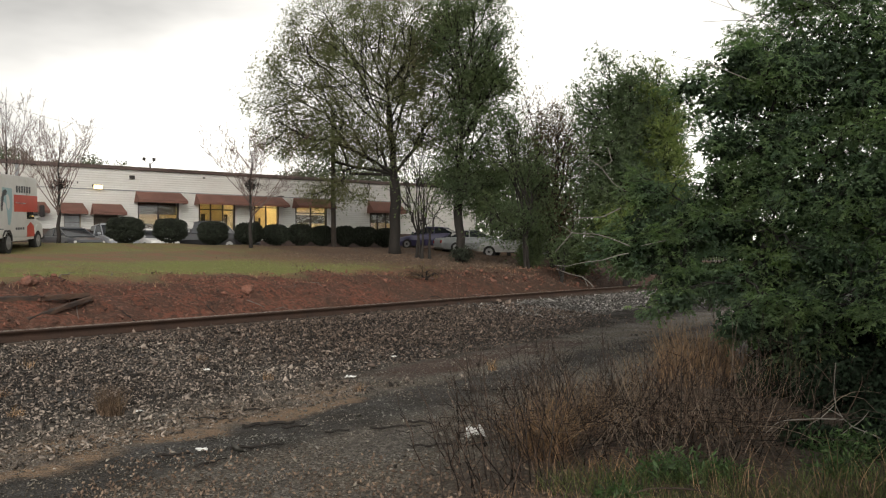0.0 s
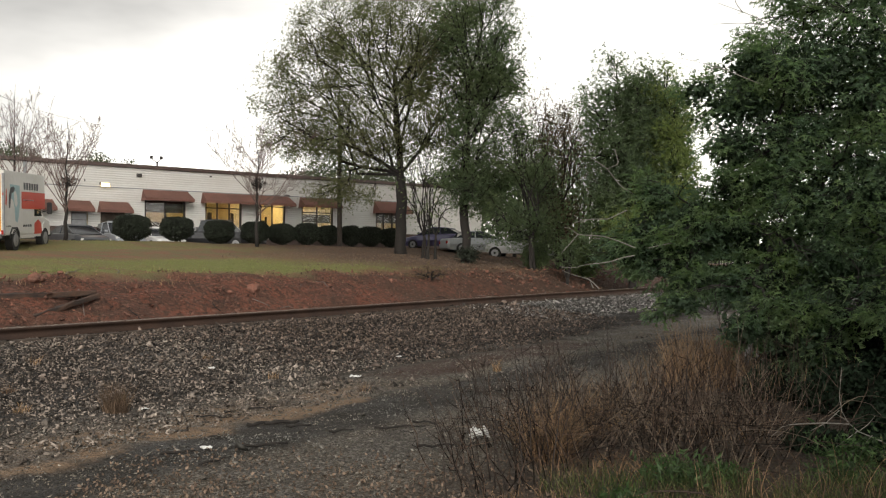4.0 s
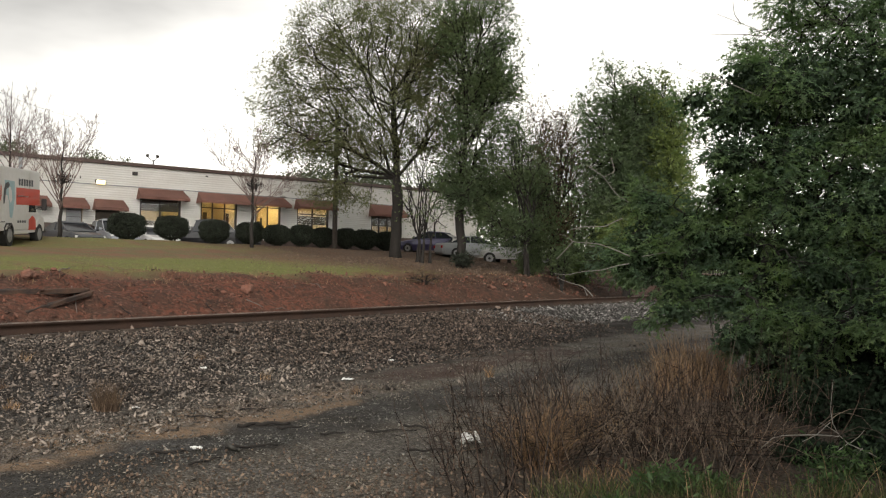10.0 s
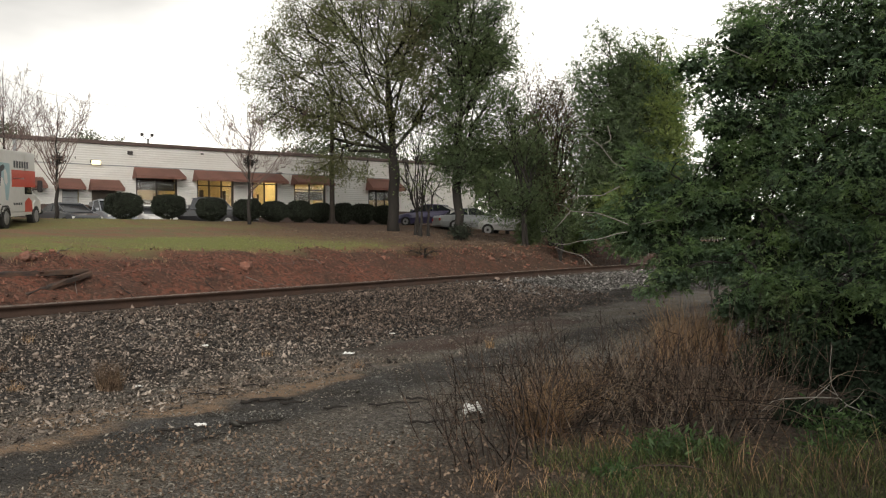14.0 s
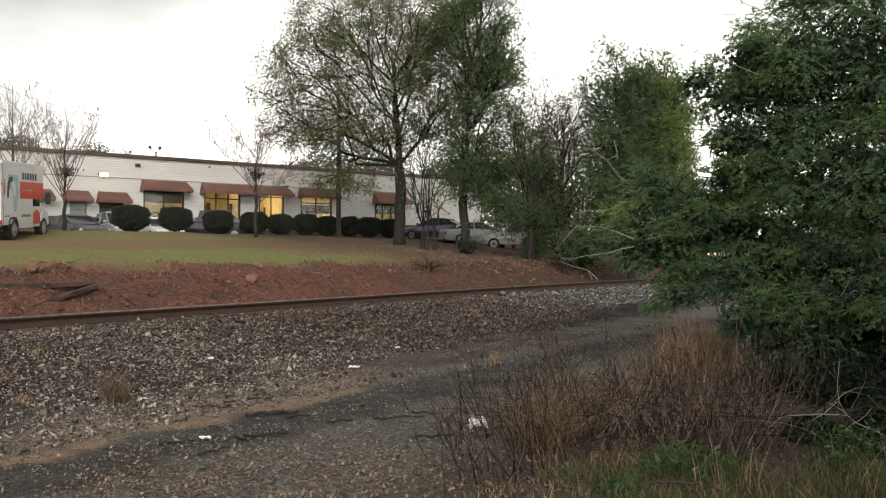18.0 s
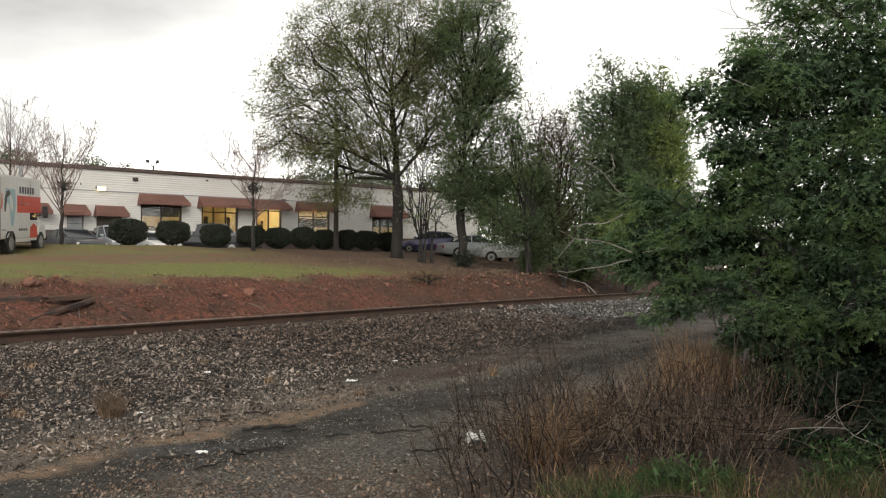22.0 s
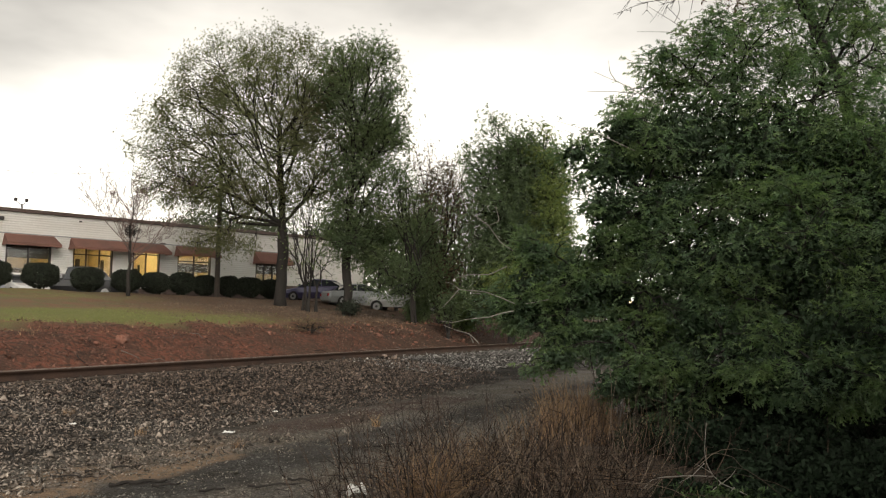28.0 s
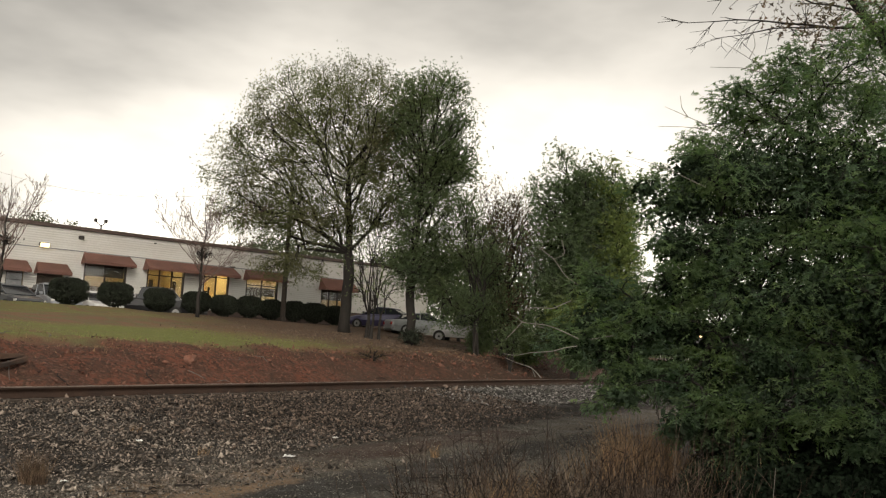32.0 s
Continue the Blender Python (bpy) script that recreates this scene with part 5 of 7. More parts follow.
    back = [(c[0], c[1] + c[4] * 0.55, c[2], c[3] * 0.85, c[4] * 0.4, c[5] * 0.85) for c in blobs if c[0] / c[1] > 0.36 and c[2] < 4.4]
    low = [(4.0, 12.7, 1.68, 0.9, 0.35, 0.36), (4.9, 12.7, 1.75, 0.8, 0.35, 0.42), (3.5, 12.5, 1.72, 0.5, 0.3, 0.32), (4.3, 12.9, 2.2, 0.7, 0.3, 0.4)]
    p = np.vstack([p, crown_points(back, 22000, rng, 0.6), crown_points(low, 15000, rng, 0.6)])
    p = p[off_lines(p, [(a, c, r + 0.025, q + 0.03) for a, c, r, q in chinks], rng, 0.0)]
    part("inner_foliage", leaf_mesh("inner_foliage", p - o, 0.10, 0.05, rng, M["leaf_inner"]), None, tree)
    trunk = [(0, 0, -0.3), (-0.15, 0, 0.6), (-0.2, -0.05, 1.5), (-0.5, -0.1, 2.6), (-0.6, -0.1, 3.6)]
    part("trunk", rod("trunk", trunk, [0.26, 0.2, 0.17, 0.13, 0.07], M["bark"], 10), None, tree)
    tips = hearts[off_lines(hearts, [(a, c, r + 0.12, q + 0.12) for a, c, r, q in chinks], rng, 0)][::7] - o
    limbs = np.array(grow(np.array([-0.2, -0.05, 1.5]), tips, rng, 0.0035, 0.1, 0.42))
    for f in (0.0, 0.33, 0.66, 1.0):
        limbs = limbs[off_lines(limbs[:, :3] * (1 - f) + limbs[:, 3:6] * f + o, chinks, rng, 0) | (limbs[:, 6] > 0.03)]
    tagged(part("branchwork", tubes("branchwork", limbs, M["bark"], 3), None, tree), kind="stuff")


make_trees()
make_big_tree()


def make_leaning_tree():
    """A half-bare tree whose leaning bole and long side limb rise over the big tree."""
    rng = np.random.default_rng(43)
    x, y = 10.6, 14.2
    z = ground_z(x, y)
    o = np.array([x, y, z])
    tree = thing("bare_tree", None, "half-bare leaning tree with a long brown limb over the green crown", "tree", at=pose(x, y, z))
    bole = np.array([(10.6, 14.2, z - 0.3), (10.3, 14.2, 3.0), (9.5, 14.1, 6.2), (8.74, 14.0, 7.5), (8.37, 14.0, 7.9), (7.9, 14.0, 8.5), (7.4, 13.9, 9.6)]) - o
    part("trunk", rod("trunk", bole, [0.17, 0.14, 0.10, 0.085, 0.08, 0.065, 0.03], M["bark"], 9), None, tree)
    segs = []

    def limb(p, q, r, twigs, lift):
        p, q = np.array(p) - o, np.array(q) - o
        pts = [p + (q - p) * f + np.array([0, 0, lift * math.sin(math.pi * f)]) + rng.normal(size=3) * 0.025 for f in np.linspace(0, 1, 9)]
        for k, (a, b) in enumerate(zip(pts[:-1], pts[1:])):
            segs.append((*a, *b, r * (1 - 0.1 * k), r * (1 - 0.1 * (k + 1))))
            for _ in range(twigs):
                d = (q - p) / np.linalg.norm(q - p) * 0.7 + rng.normal(size=3) * 0.55
                e = b + d / np.linalg.norm(d) * rng.uniform(0.15, 0.55)
                m = (b + e) / 2 + rng.normal(size=3) * 0.03
                segs.append((*b, *m, r * 0.3, r * 0.22)), segs.append((*m, *e, r * 0.22, 0.003))
                for _ in range(2):
                    g = m + (d * 0.6 + rng.normal(size=3) * 0.6) * rng.uniform(0.1, 0.3)
                    segs.append((*m, *g, 0.006, 0.0025))
    for p, q, r, n, up in (((8.6, 14.0, 7.6), (5.17, 14.0, 7.5), 0.030, 2, 0.12), ((7.9, 14.0, 7.66), (5.45, 14.0, 7.2), 0.020, 2, 0.1), ((8.37, 14.0, 7.9), (5.9, 13.9, 8.1), 0.024, 2, 0.15),
                            ((8.1, 14.0, 8.2), (6.6, 13.8, 9.0), 0.02, 2, 0.1), ((8.74, 14.0, 7.5), (7.3, 13.8, 7.0), 0.02, 3, 0.1), ((8.5, 14.0, 7.8), (9.3, 13.8, 8.9), 0.02, 3, 0.1), ((9.0, 14.05, 7.0), (10.2, 13.8, 8.2), 0.02, 3, 0.1)):
        limb(p, q, r, n, up)
    tagged(part("branchwork", tubes("branchwork", segs, M["bark"], 4), None, tree), kind="stuff")
    heart = np.array([(7.6, 13.9, 7.55), (8.2, 13.9, 8.1), (7.1, 13.9, 7.75), (8.9, 13.9, 8.4)])[rng.integers(0, 4, 420)] - o + rng.normal(size=(420, 3)) * np.array([0.45, 0.3, 0.22])
    part("crown", sprig_mesh("crown", heart, rng.normal(size=heart.shape), 3, 0.12, 0.04, rng, M["leaf_red"], 0.3, 0.5), None, tree, "thin reddish-brown young leaves")


make_leaning_tree()


def make_unseen_shade_trees():
    """Unseen trees added at the camera's back, only to throw shade on the brush."""
    rng = np.random.default_rng(57)
    for x, y, r, h in ((5.5, -2.5, 3.2, 8.0), (9.5, 2.0, 3.0, 5.0), (10.5, 7.0, 2.4, 4.6), (7.2, 0.3, 3.0, 5.5), (7.5, 4.6, 2.5, 4.8)):
        tree = thing("broadleaf_tree", None, "unseen dense green tree added to shade the brush", "tree", at=pose(x, y, ground_z(x, y)))
        part("trunk", rod("trunk", [(0, 0, -0.3), (0.1, 0, h * 0.35), (0, 0.1, h * 0.8)], [0.2, 0.15, 0.05], M["bark"], 9), None, tree)
        c = crown_points([(0, 0, h * 0.62, r, r, h * 0.36)], 5000, rng, 0.5)
        part("crown", leaf_mesh("crown", c, 0.30, 0.16, rng, M["leaf_right"]), None, tree)


make_unseen_shade_trees()


def make_dead_branches():
    """Bleached dead boughs that hang out of the big tree over the bank."""
    for base, boughs in (((2.57, 11.3, 2.32), [[(0.0, 0.0, 0.0), (-0.17, 0.0, -0.08), (-0.24, 0.0, -0.12), (-0.54, 0.0, -0.12), (-0.71, 0.0, -0.17)], [(-0.43, 0.15, -0.11), (-0.51, 0.15, -0.12), (-0.6, 0.15, -0.16)]]),
                         ((2.68, 11.3, 1.81), [[(0.0, 0.0, 0.0), (-0.19, 0.0, 0.08), (-0.42, 0.0, 0.16), (-0.6, 0.0, 0.17), (-0.78, 0.0, 0.18), (-0.86, 0.0, 0.26), (-0.96, 0.0, 0.28)], [(-0.75, 0.15, 0.19), (-0.85, 0.15, 0.07), (-0.98, 0.15, -0.07)], [(-0.54, 0.3, 0.14), (-0.54, 0.3, 0.19), (-0.53, 0.3, 0.22)], [(-0.39, 0.45, 0.14), (-0.48, 0.45, 0.15)]]),
                         ((2.67, 11.3, 1.71), [[(0.0, 0.0, 0.0), (-0.17, 0.0, -0.03), (-0.34, 0.0, -0.09), (-0.66, 0.0, -0.12), (-0.83, 0.0, -0.17), (-1.0, 0.0, -0.15)]]),
                         ((2.19, 11.3, 1.26), [[(0.0, 0.0, 0.0), (-0.06, 0.0, 0.07), (-0.15, 0.0, 0.14), (-0.32, 0.0, 0.18), (-0.5, 0.0, 0.25)], [(-0.05, 0.15, 0.01), (-0.11, 0.15, 0.14)]]),
                         ((3.18, 11.3, 1.88), [[(0.0, 0.0, 0.0), (-0.14, 0.0, -0.03), (-0.34, 0.0, -0.07)]]),
                         ((2.47, 11.6, 3.18), [((0, 0, 0), (0.06, 0, -0.2), (-0.1, 0, -0.27)), ((-0.1, 0, -0.27), (-0.2, 0, -0.2), (-0.35, 0, -0.1)), ((-0.1, 0, -0.27), (0.1, 0.1, -0.5), (0.3, 0.2, -0.6))]),
                         ((4.5, 11.7, 4.75), [((0.5, 0, 0), (0.0, 0, 0.3), (-0.55, 0, 0.5)), ((0.1, 0, 0.2), (-0.2, 0, 0.22), (-0.65, 0, 0.2)), ((-0.2, 0, 0.37), (-0.3, 0, 0.5), (-0.32, 0, 0.68))]),
                         ((5.4, 11.9, 5.75), [((0.5, 0, -0.1), (0.0, 0, 0.35), (-0.5, 0, 0.62)), ((0.1, 0, 0.2), (-0.2, 0, 0.25), (-0.7, 0, 0.22)), ((-0.1, 0, 0.4), (0.0, 0, 0.6), (-0.05, 0, 0.85))]),
                         ((3.9, 11.5, 4.05), [((0.6, 0, 0), (0.0, 0, 0.25), (-0.55, 0, 0.38)), ((0.0, 0, 0.25), (-0.3, 0, 0.2), (-0.5, 0, 0.28))])):
        segs = []
        for line in boughs:
            pts = np.array(line)
            run = np.linspace(0, 1, len(pts))
            f = np.linspace(0, 1, 3 * len(pts))
            curve = np.stack([np.interp(f, run, pts[:, k]) for k in range(3)], 1)
            curve[1:-1] = (curve[:-2] + curve[1:-1] * 2 + curve[2:]) / 4
            rr = np.linspace(0.0075, 0.0030, len(curve))
            segs += [(*p, *q, rr[k], rr[k + 1]) for k, (p, q) in enumerate(zip(curve[:-1], curve[1:]))]
        br = thing("dead_branch", tubes("dead_branch", segs, M["twig_white"], 5), "bleached bare dead branch hanging from the green tree", "branch", at=pose(*base))


make_dead_branches()


def make_woods():
    """Woods in the distance, beyond the lot and on both sides of the line."""
    rng = np.random.default_rng(50)
    spots = []
    for s in np.arange(S_NEAR + 36, S_NEAR + 420, 6.0):
        j = int(s / 0.5)
        if j >= len(RAIL_LINE):
            break
        for u in (11, 17, 24, -11, -17, -25):
            if s < S_NEAR + 60 and u > 0:
                continue
            p = RAIL_LINE[j] + FAR_SIDE[j] * (u + rng.normal() * 1.5) + TANGENT[j] * rng.normal() * 2
            spots.append((*p, rng.uniform(7, 12), rng.uniform(2.2, 3.6)))
    for x in np.arange(4.5, 17.5, 1.5):
        spots.append((x, 62 + rng.normal() * 2, rng.uniform(5.0, 8.0), rng.uniform(1.6, 2.6)))
        spots.append((x + 0.7, 57 + rng.normal(), rng.uniform(2.2, 3.6), rng.uniform(1.2, 1.7)))
    cs, stems = [], []
    for x, y, h, r in spots:
        z = ground_z(x, y)
        n = int(140 * r * h / 20 * (1.0 if y < 120 else 0.4))
        d = rng.normal(size=(n, 3))
        d /= np.linalg.norm(d, axis=1, keepdims=True)
        c = np.array([x, y, z + h * 0.52]) + d * rng.uniform(0.4, 1, (n, 1)) ** 0.5 * np.array([r, r, h * 0.48])
        cs.append(c + rng.normal(size=c.shape) * 0.25)
        stems.append((x, y, z - 0.3, x, y, z + h * 0.7, 0.16, 0.06))
    woods = thing("distant_woods", leaf_mesh("distant_woods", np.vstack(cs), 0.52, 0.36, rng, M["leaf_dark"]), "dense green woods along the railway line", "woods", kind="stuff")
    tagged(part("trunk", tubes("trunk", stems, M["bark"], 5), None, woods), kind="stuff")
    c = np.stack([rng.uniform(40, 290, 9000), 600 + rng.normal(size=9000) * 9, rng.uniform(1.0, 15.5, 9000) * rng.uniform(0.8, 1.1, 9000)], 1)
    thing("distant_woods", leaf_mesh("distant_woods", c, 2.2, 1.6, rng, M["leaf_dark"]), "solid green woods where the line bends out of sight", "woods", kind="stuff")
    cs, stems = [], []
    for x, y, h, r in ((-11.5, 92, 10.9, 5.0), (-15.5, 94, 9.8, 4.0), (-6.0, 93, 10.6, 4.0), (-56, 100, 15.5, 5.5), (-49, 98, 13.6, 4), (-43, 100, 12.0, 3), (-40, 99, 12.6, 3), (-37, 101, 11.8, 2.6),
                       (2, 96, 10.5, 5), (-62, 104, 15, 6), (9, 90, 10, 5)):
        z = ground_z(x, y)
        n = int(7600 * r / 4)
        d = rng.normal(size=(n, 3))
        d /= np.linalg.norm(d, axis=1, keepdims=True)
        c = np.array([x, y, z + h * 0.62]) + d * rng.uniform(0.3, 1, (n, 1)) ** 0.5 * np.array([r, r, h * 0.38])
        cs.append(c + rng.normal(size=c.shape) * 0.3)
        stems.append((x, y, z - 0.3, x, y, z + h * 0.7, 0.2, 0.08))
    woods = thing("distant_trees", leaf_mesh("distant_trees", np.vstack(cs), 0.27, 0.18, rng, M["leaf_far"]), "round dark trees standing behind the warehouse", "trees", kind="stuff")
    tagged(part("trunk", tubes("trunk", stems, M["bark"], 5), None, woods), kind="stuff")


make_woods()


# ---- vehicles ----
def loft(rings):
    """A closed skin over rings of equal count."""
    bm = bmesh.new()
    vs = [[bm.verts.new(p) for p in r] for r in rings]
    n = len(rings[0])
    for a, b in zip(vs[:-1], vs[1:]):
        for i in range(n):
            bm.faces.new((a[i], a[(i + 1) % n], b[(i + 1) % n], b[i]))
    bm.faces.new(vs[0][::-1]), bm.faces.new(vs[-1])
    bmesh.ops.recalc_face_normals(bm, faces=bm.faces[:])
    return bm


def add_wheel(car, x, y, r, w=0.22, steel=False):
    side = 1 if y > 0 else -1
    wheel = part("wheel", cyl((x, y - w / 2, r), (x, y + w / 2, r), r, n=22), M["tyre"], car)
    yo = y + side * w / 2
    part("rim", cyl((x, yo, r), (x, yo + side * 0.015, r), r * 0.62, r * 0.58, n=16), M["rim"], wheel, "white steel rim" if steel else "silver rim")
    part("hub", cyl((x, yo + side * 0.016, r), (x, yo + side * 0.04, r), r * 0.2, n=10), M["black_plastic"] if not steel else M["rim"], wheel)
    return wheel


CAR_KINDS = {
    # body stations: along, half width, sill, belt; cabin stations: along, half width, roof
    "sedan": ([(-2.3, 0.70, 0.35, 0.80), (-2.15, 0.82, 0.24, 0.93), (-1.2, 0.89, 0.20, 0.98), (0.6, 0.90, 0.20, 0.95), (1.5, 0.87, 0.20, 0.85), (2.1, 0.80, 0.24, 0.72), (2.3, 0.66, 0.34, 0.60)],
              [(-1.75, 0.76, 0.97), (-0.95, 0.63, 1.40), (0.15, 0.63, 1.43), (1.15, 0.76, 0.94)], 0.32, 1.4),
    "suv": ([(-2.2, 0.78, 0.40, 0.95), (-2.1, 0.88, 0.30, 1.05), (-1.0, 0.93, 0.26, 1.08), (0.7, 0.93, 0.26, 1.06), (1.5, 0.90, 0.26, 1.0), (2.1, 0.84, 0.32, 0.88), (2.25, 0.72, 0.42, 0.72)],
            [(-2.1, 0.80, 1.06), (-1.8, 0.70, 1.68), (0.1, 0.70, 1.72), (1.0, 0.80, 1.05)], 0.36, 1.35),
    "pickup": ([(-2.75, 0.90, 0.50, 1.08), (-2.6, 0.94, 0.42, 1.10), (-0.7, 0.95, 0.36, 1.12), (1.0, 0.95, 0.36, 1.12), (1.7, 0.93, 0.38, 1.08), (2.6, 0.88, 0.44, 1.00), (2.75, 0.78, 0.52, 0.86)],
               [(-0.75, 0.82, 1.12), (-0.55, 0.72, 1.78), (0.45, 0.72, 1.80), (1.2, 0.82, 1.10)], 0.38, 1.75),
}


def make_car(name, label, kind, x, y, turn, paint, group=""):
    body, cabin, r, axle = CAR_KINDS[kind]
    car = thing(name, None, label, "pickup" if kind == "pickup" else "car", group, at=pose(x, y, ground_z(x, y), 0, 0, turn))
    rings = []
    for sx, hw, lo, hi in body:
        m = (lo + hi) / 2
        rings.append([(sx, -hw * 0.94, lo), (sx, hw * 0.94, lo), (sx, hw, m), (sx, hw * 0.95, hi - 0.05), (sx, hw * 0.86, hi), (sx, -hw * 0.86, hi), (sx, -hw * 0.95, hi - 0.05), (sx, -hw, m)])
    part("body", loft(rings), paint, car, smooth=False)
    (x0, w0, z0), (x1, w1, z1), (x2, w2, z2), (x3, w3, z3) = cabin
    zb = max(z0, z3)
    glass_bm = loft([[(x0, -w0, z0 - 0.04), (x0, w0, z0 - 0.04), (x0 + 0.02, w0, z0), (x0 + 0.02, -w0, z0)],
                     [(x1, -w1 - 0.1, zb - 0.06), (x1, w1 + 0.1, zb - 0.06), (x1, w1, z1 - 0.05), (x1, -w1, z1 - 0.05)],
                     [(x2, -w2 - 0.1, zb - 0.06), (x2, w2 + 0.1, zb - 0.06), (x2, w2, z2 - 0.05), (x2, -w2, z2 - 0.05)],
                     [(x3, -w3, z3 - 0.05), (x3, w3, z3 - 0.05), (x3, w3, z3 - 0.02), (x3, -w3, z3 - 0.02)]])
    part("window_glass", glass_bm, M["car_glass"], car, "dark tinted glass")
    part("roof", loft([[(x1 - 0.1, -w1 - 0.01, z1 - 0.07), (x1 - 0.1, w1 + 0.01, z1 - 0.07), (x1 - 0.08, w1 * 0.9, z1 - 0.03), (x1 - 0.08, -w1 * 0.9, z1 - 0.03)],
                       [(x1 + 0.3, -w1 - 0.01, z1 - 0.05), (x1 + 0.3, w1 + 0.01, z1 - 0.05), (x1 + 0.3, w1 * 0.9, z1 + 0.01), (x1 + 0.3, -w1 * 0.9, z1 + 0.01)],
                       [(x2, -w2 - 0.01, z2 - 0.05), (x2, w2 + 0.01, z2 - 0.05), (x2, w2 * 0.9, z2 + 0.01), (x2, -w2 * 0.9, z2 + 0.01)],
                       [(x2 + 0.15, -w2 - 0.01, z2 - 0.1), (x2 + 0.15, w2 + 0.01, z2 - 0.1), (x2 + 0.14, w2 * 0.9, z2 - 0.06), (x2 + 0.14, -w2 * 0.9, z2 - 0.06)]]), paint, car)
    for side in (-1, 1):
        part("pillar", cyl((x2 + 0.05, side * (w2 + 0.015), z2 - 0.05), (x3 - 0.02, side * w3, z3 - 0.02), 0.03, n=6), paint, car)
        part("pillar", cyl(((x1 + x2) / 2, side * (w1 + 0.005), z1 - 0.05), ((x1 + x2) / 2 - 0.03, side * (w1 + 0.115), zb - 0.06), 0.03, n=6), paint, car)
        part("headlight", box(body[-2][0] - 0.04, body[-2][0] + 0.10, side * 0.66 - 0.14, side * 0.66 + 0.14, body[-2][3] - 0.20, body[-2][3] - 0.06, 0.03), M["lens"], car, "clear headlight")
        part("tail_lamp", box(body[0][0] - 0.02, body[0][0] + 0.08, side * 0.62 - 0.09, side * 0.62 + 0.09, body[0][3] - 0.2, body[0][3] - 0.02, 0.02), M["tail_red"], car, "red tail lamp")
        part("mirror", box(x3 - 0.25, x3 - 0.12, side * (w3 + 0.16) - 0.09, side * (w3 + 0.16) + 0.09, z3 + 0.02, z3 + 0.16, 0.03), paint, car)
        for ax in (-axle, axle):
            add_wheel(car, ax, side * (body[2][1] - 0.11), r)
    part("grille", box(body[-1][0] - 0.06, body[-1][0] + 0.012, -0.42, 0.42, body[-1][2] + 0.06, body[-1][3] - 0.08, 0.02), M["black_plastic"], car, "black grille")
    part("bumper", box(body[-1][0] - 0.12, body[-1][0] + 0.05, -0.7, 0.7, body[-1][2] - 0.06, body[-1][2] + 0.05, 0.03), paint, car)
    if kind == "pickup":
        part("bed_floor", box(-2.55, -0.8, -0.80, 0.80, 1.105, 1.125), M["black_plastic"], car, "dark load bed")
        for side in (-1, 1):
            part("bed_rail", box(-2.6, -0.78, side * 0.86 - 0.04, side * 0.86 + 0.04, 1.10, 1.17, 0.015), paint, car)
        part("tool_box", box(-1.25, -0.82, -0.78, 0.78, 1.126, 1.38, 0.02), M["rim"], car, "bright metal tool box across the bed")
    return car


def make_cars():
    make_car("sedan", "dark blue-grey sedan parked in front of the warehouse", "sedan", -18.95, 44.6, -42, M["paint_dark"], "cars in the car park")
    make_car("suv", "silver-grey sport utility car parked beside a sedan", "suv", -17.6, 47.0, -54, M["paint_grey"], "cars in the car park")
    make_car("sedan", "white sedan behind the clipped shrubs", "sedan", -15.7, 47.8, -54, M["paint_white"], "cars in the car park")
    make_car("pickup_truck", "black pickup truck with a bright tool box behind the shrubs", "pickup", -12.5, 48.0, -16, M["paint_black"], "cars in the car park")
    make_car("sedan", "dark purple-blue sedan seen between the tree trunks", "sedan", 0.1, 55.0, 160, M["paint_blue"], "cars in the car park")
    make_car("sedan", "silver sedan seen between the tree trunks", "sedan", 2.6, 53.5, 20, M["paint_silver"], "cars in the car park")
    make_car("pickup_truck", "white pickup truck parked by the trees", "pickup", 5.6, 53.0, 165, M["paint_pale"], "cars in the car park")


make_cars()


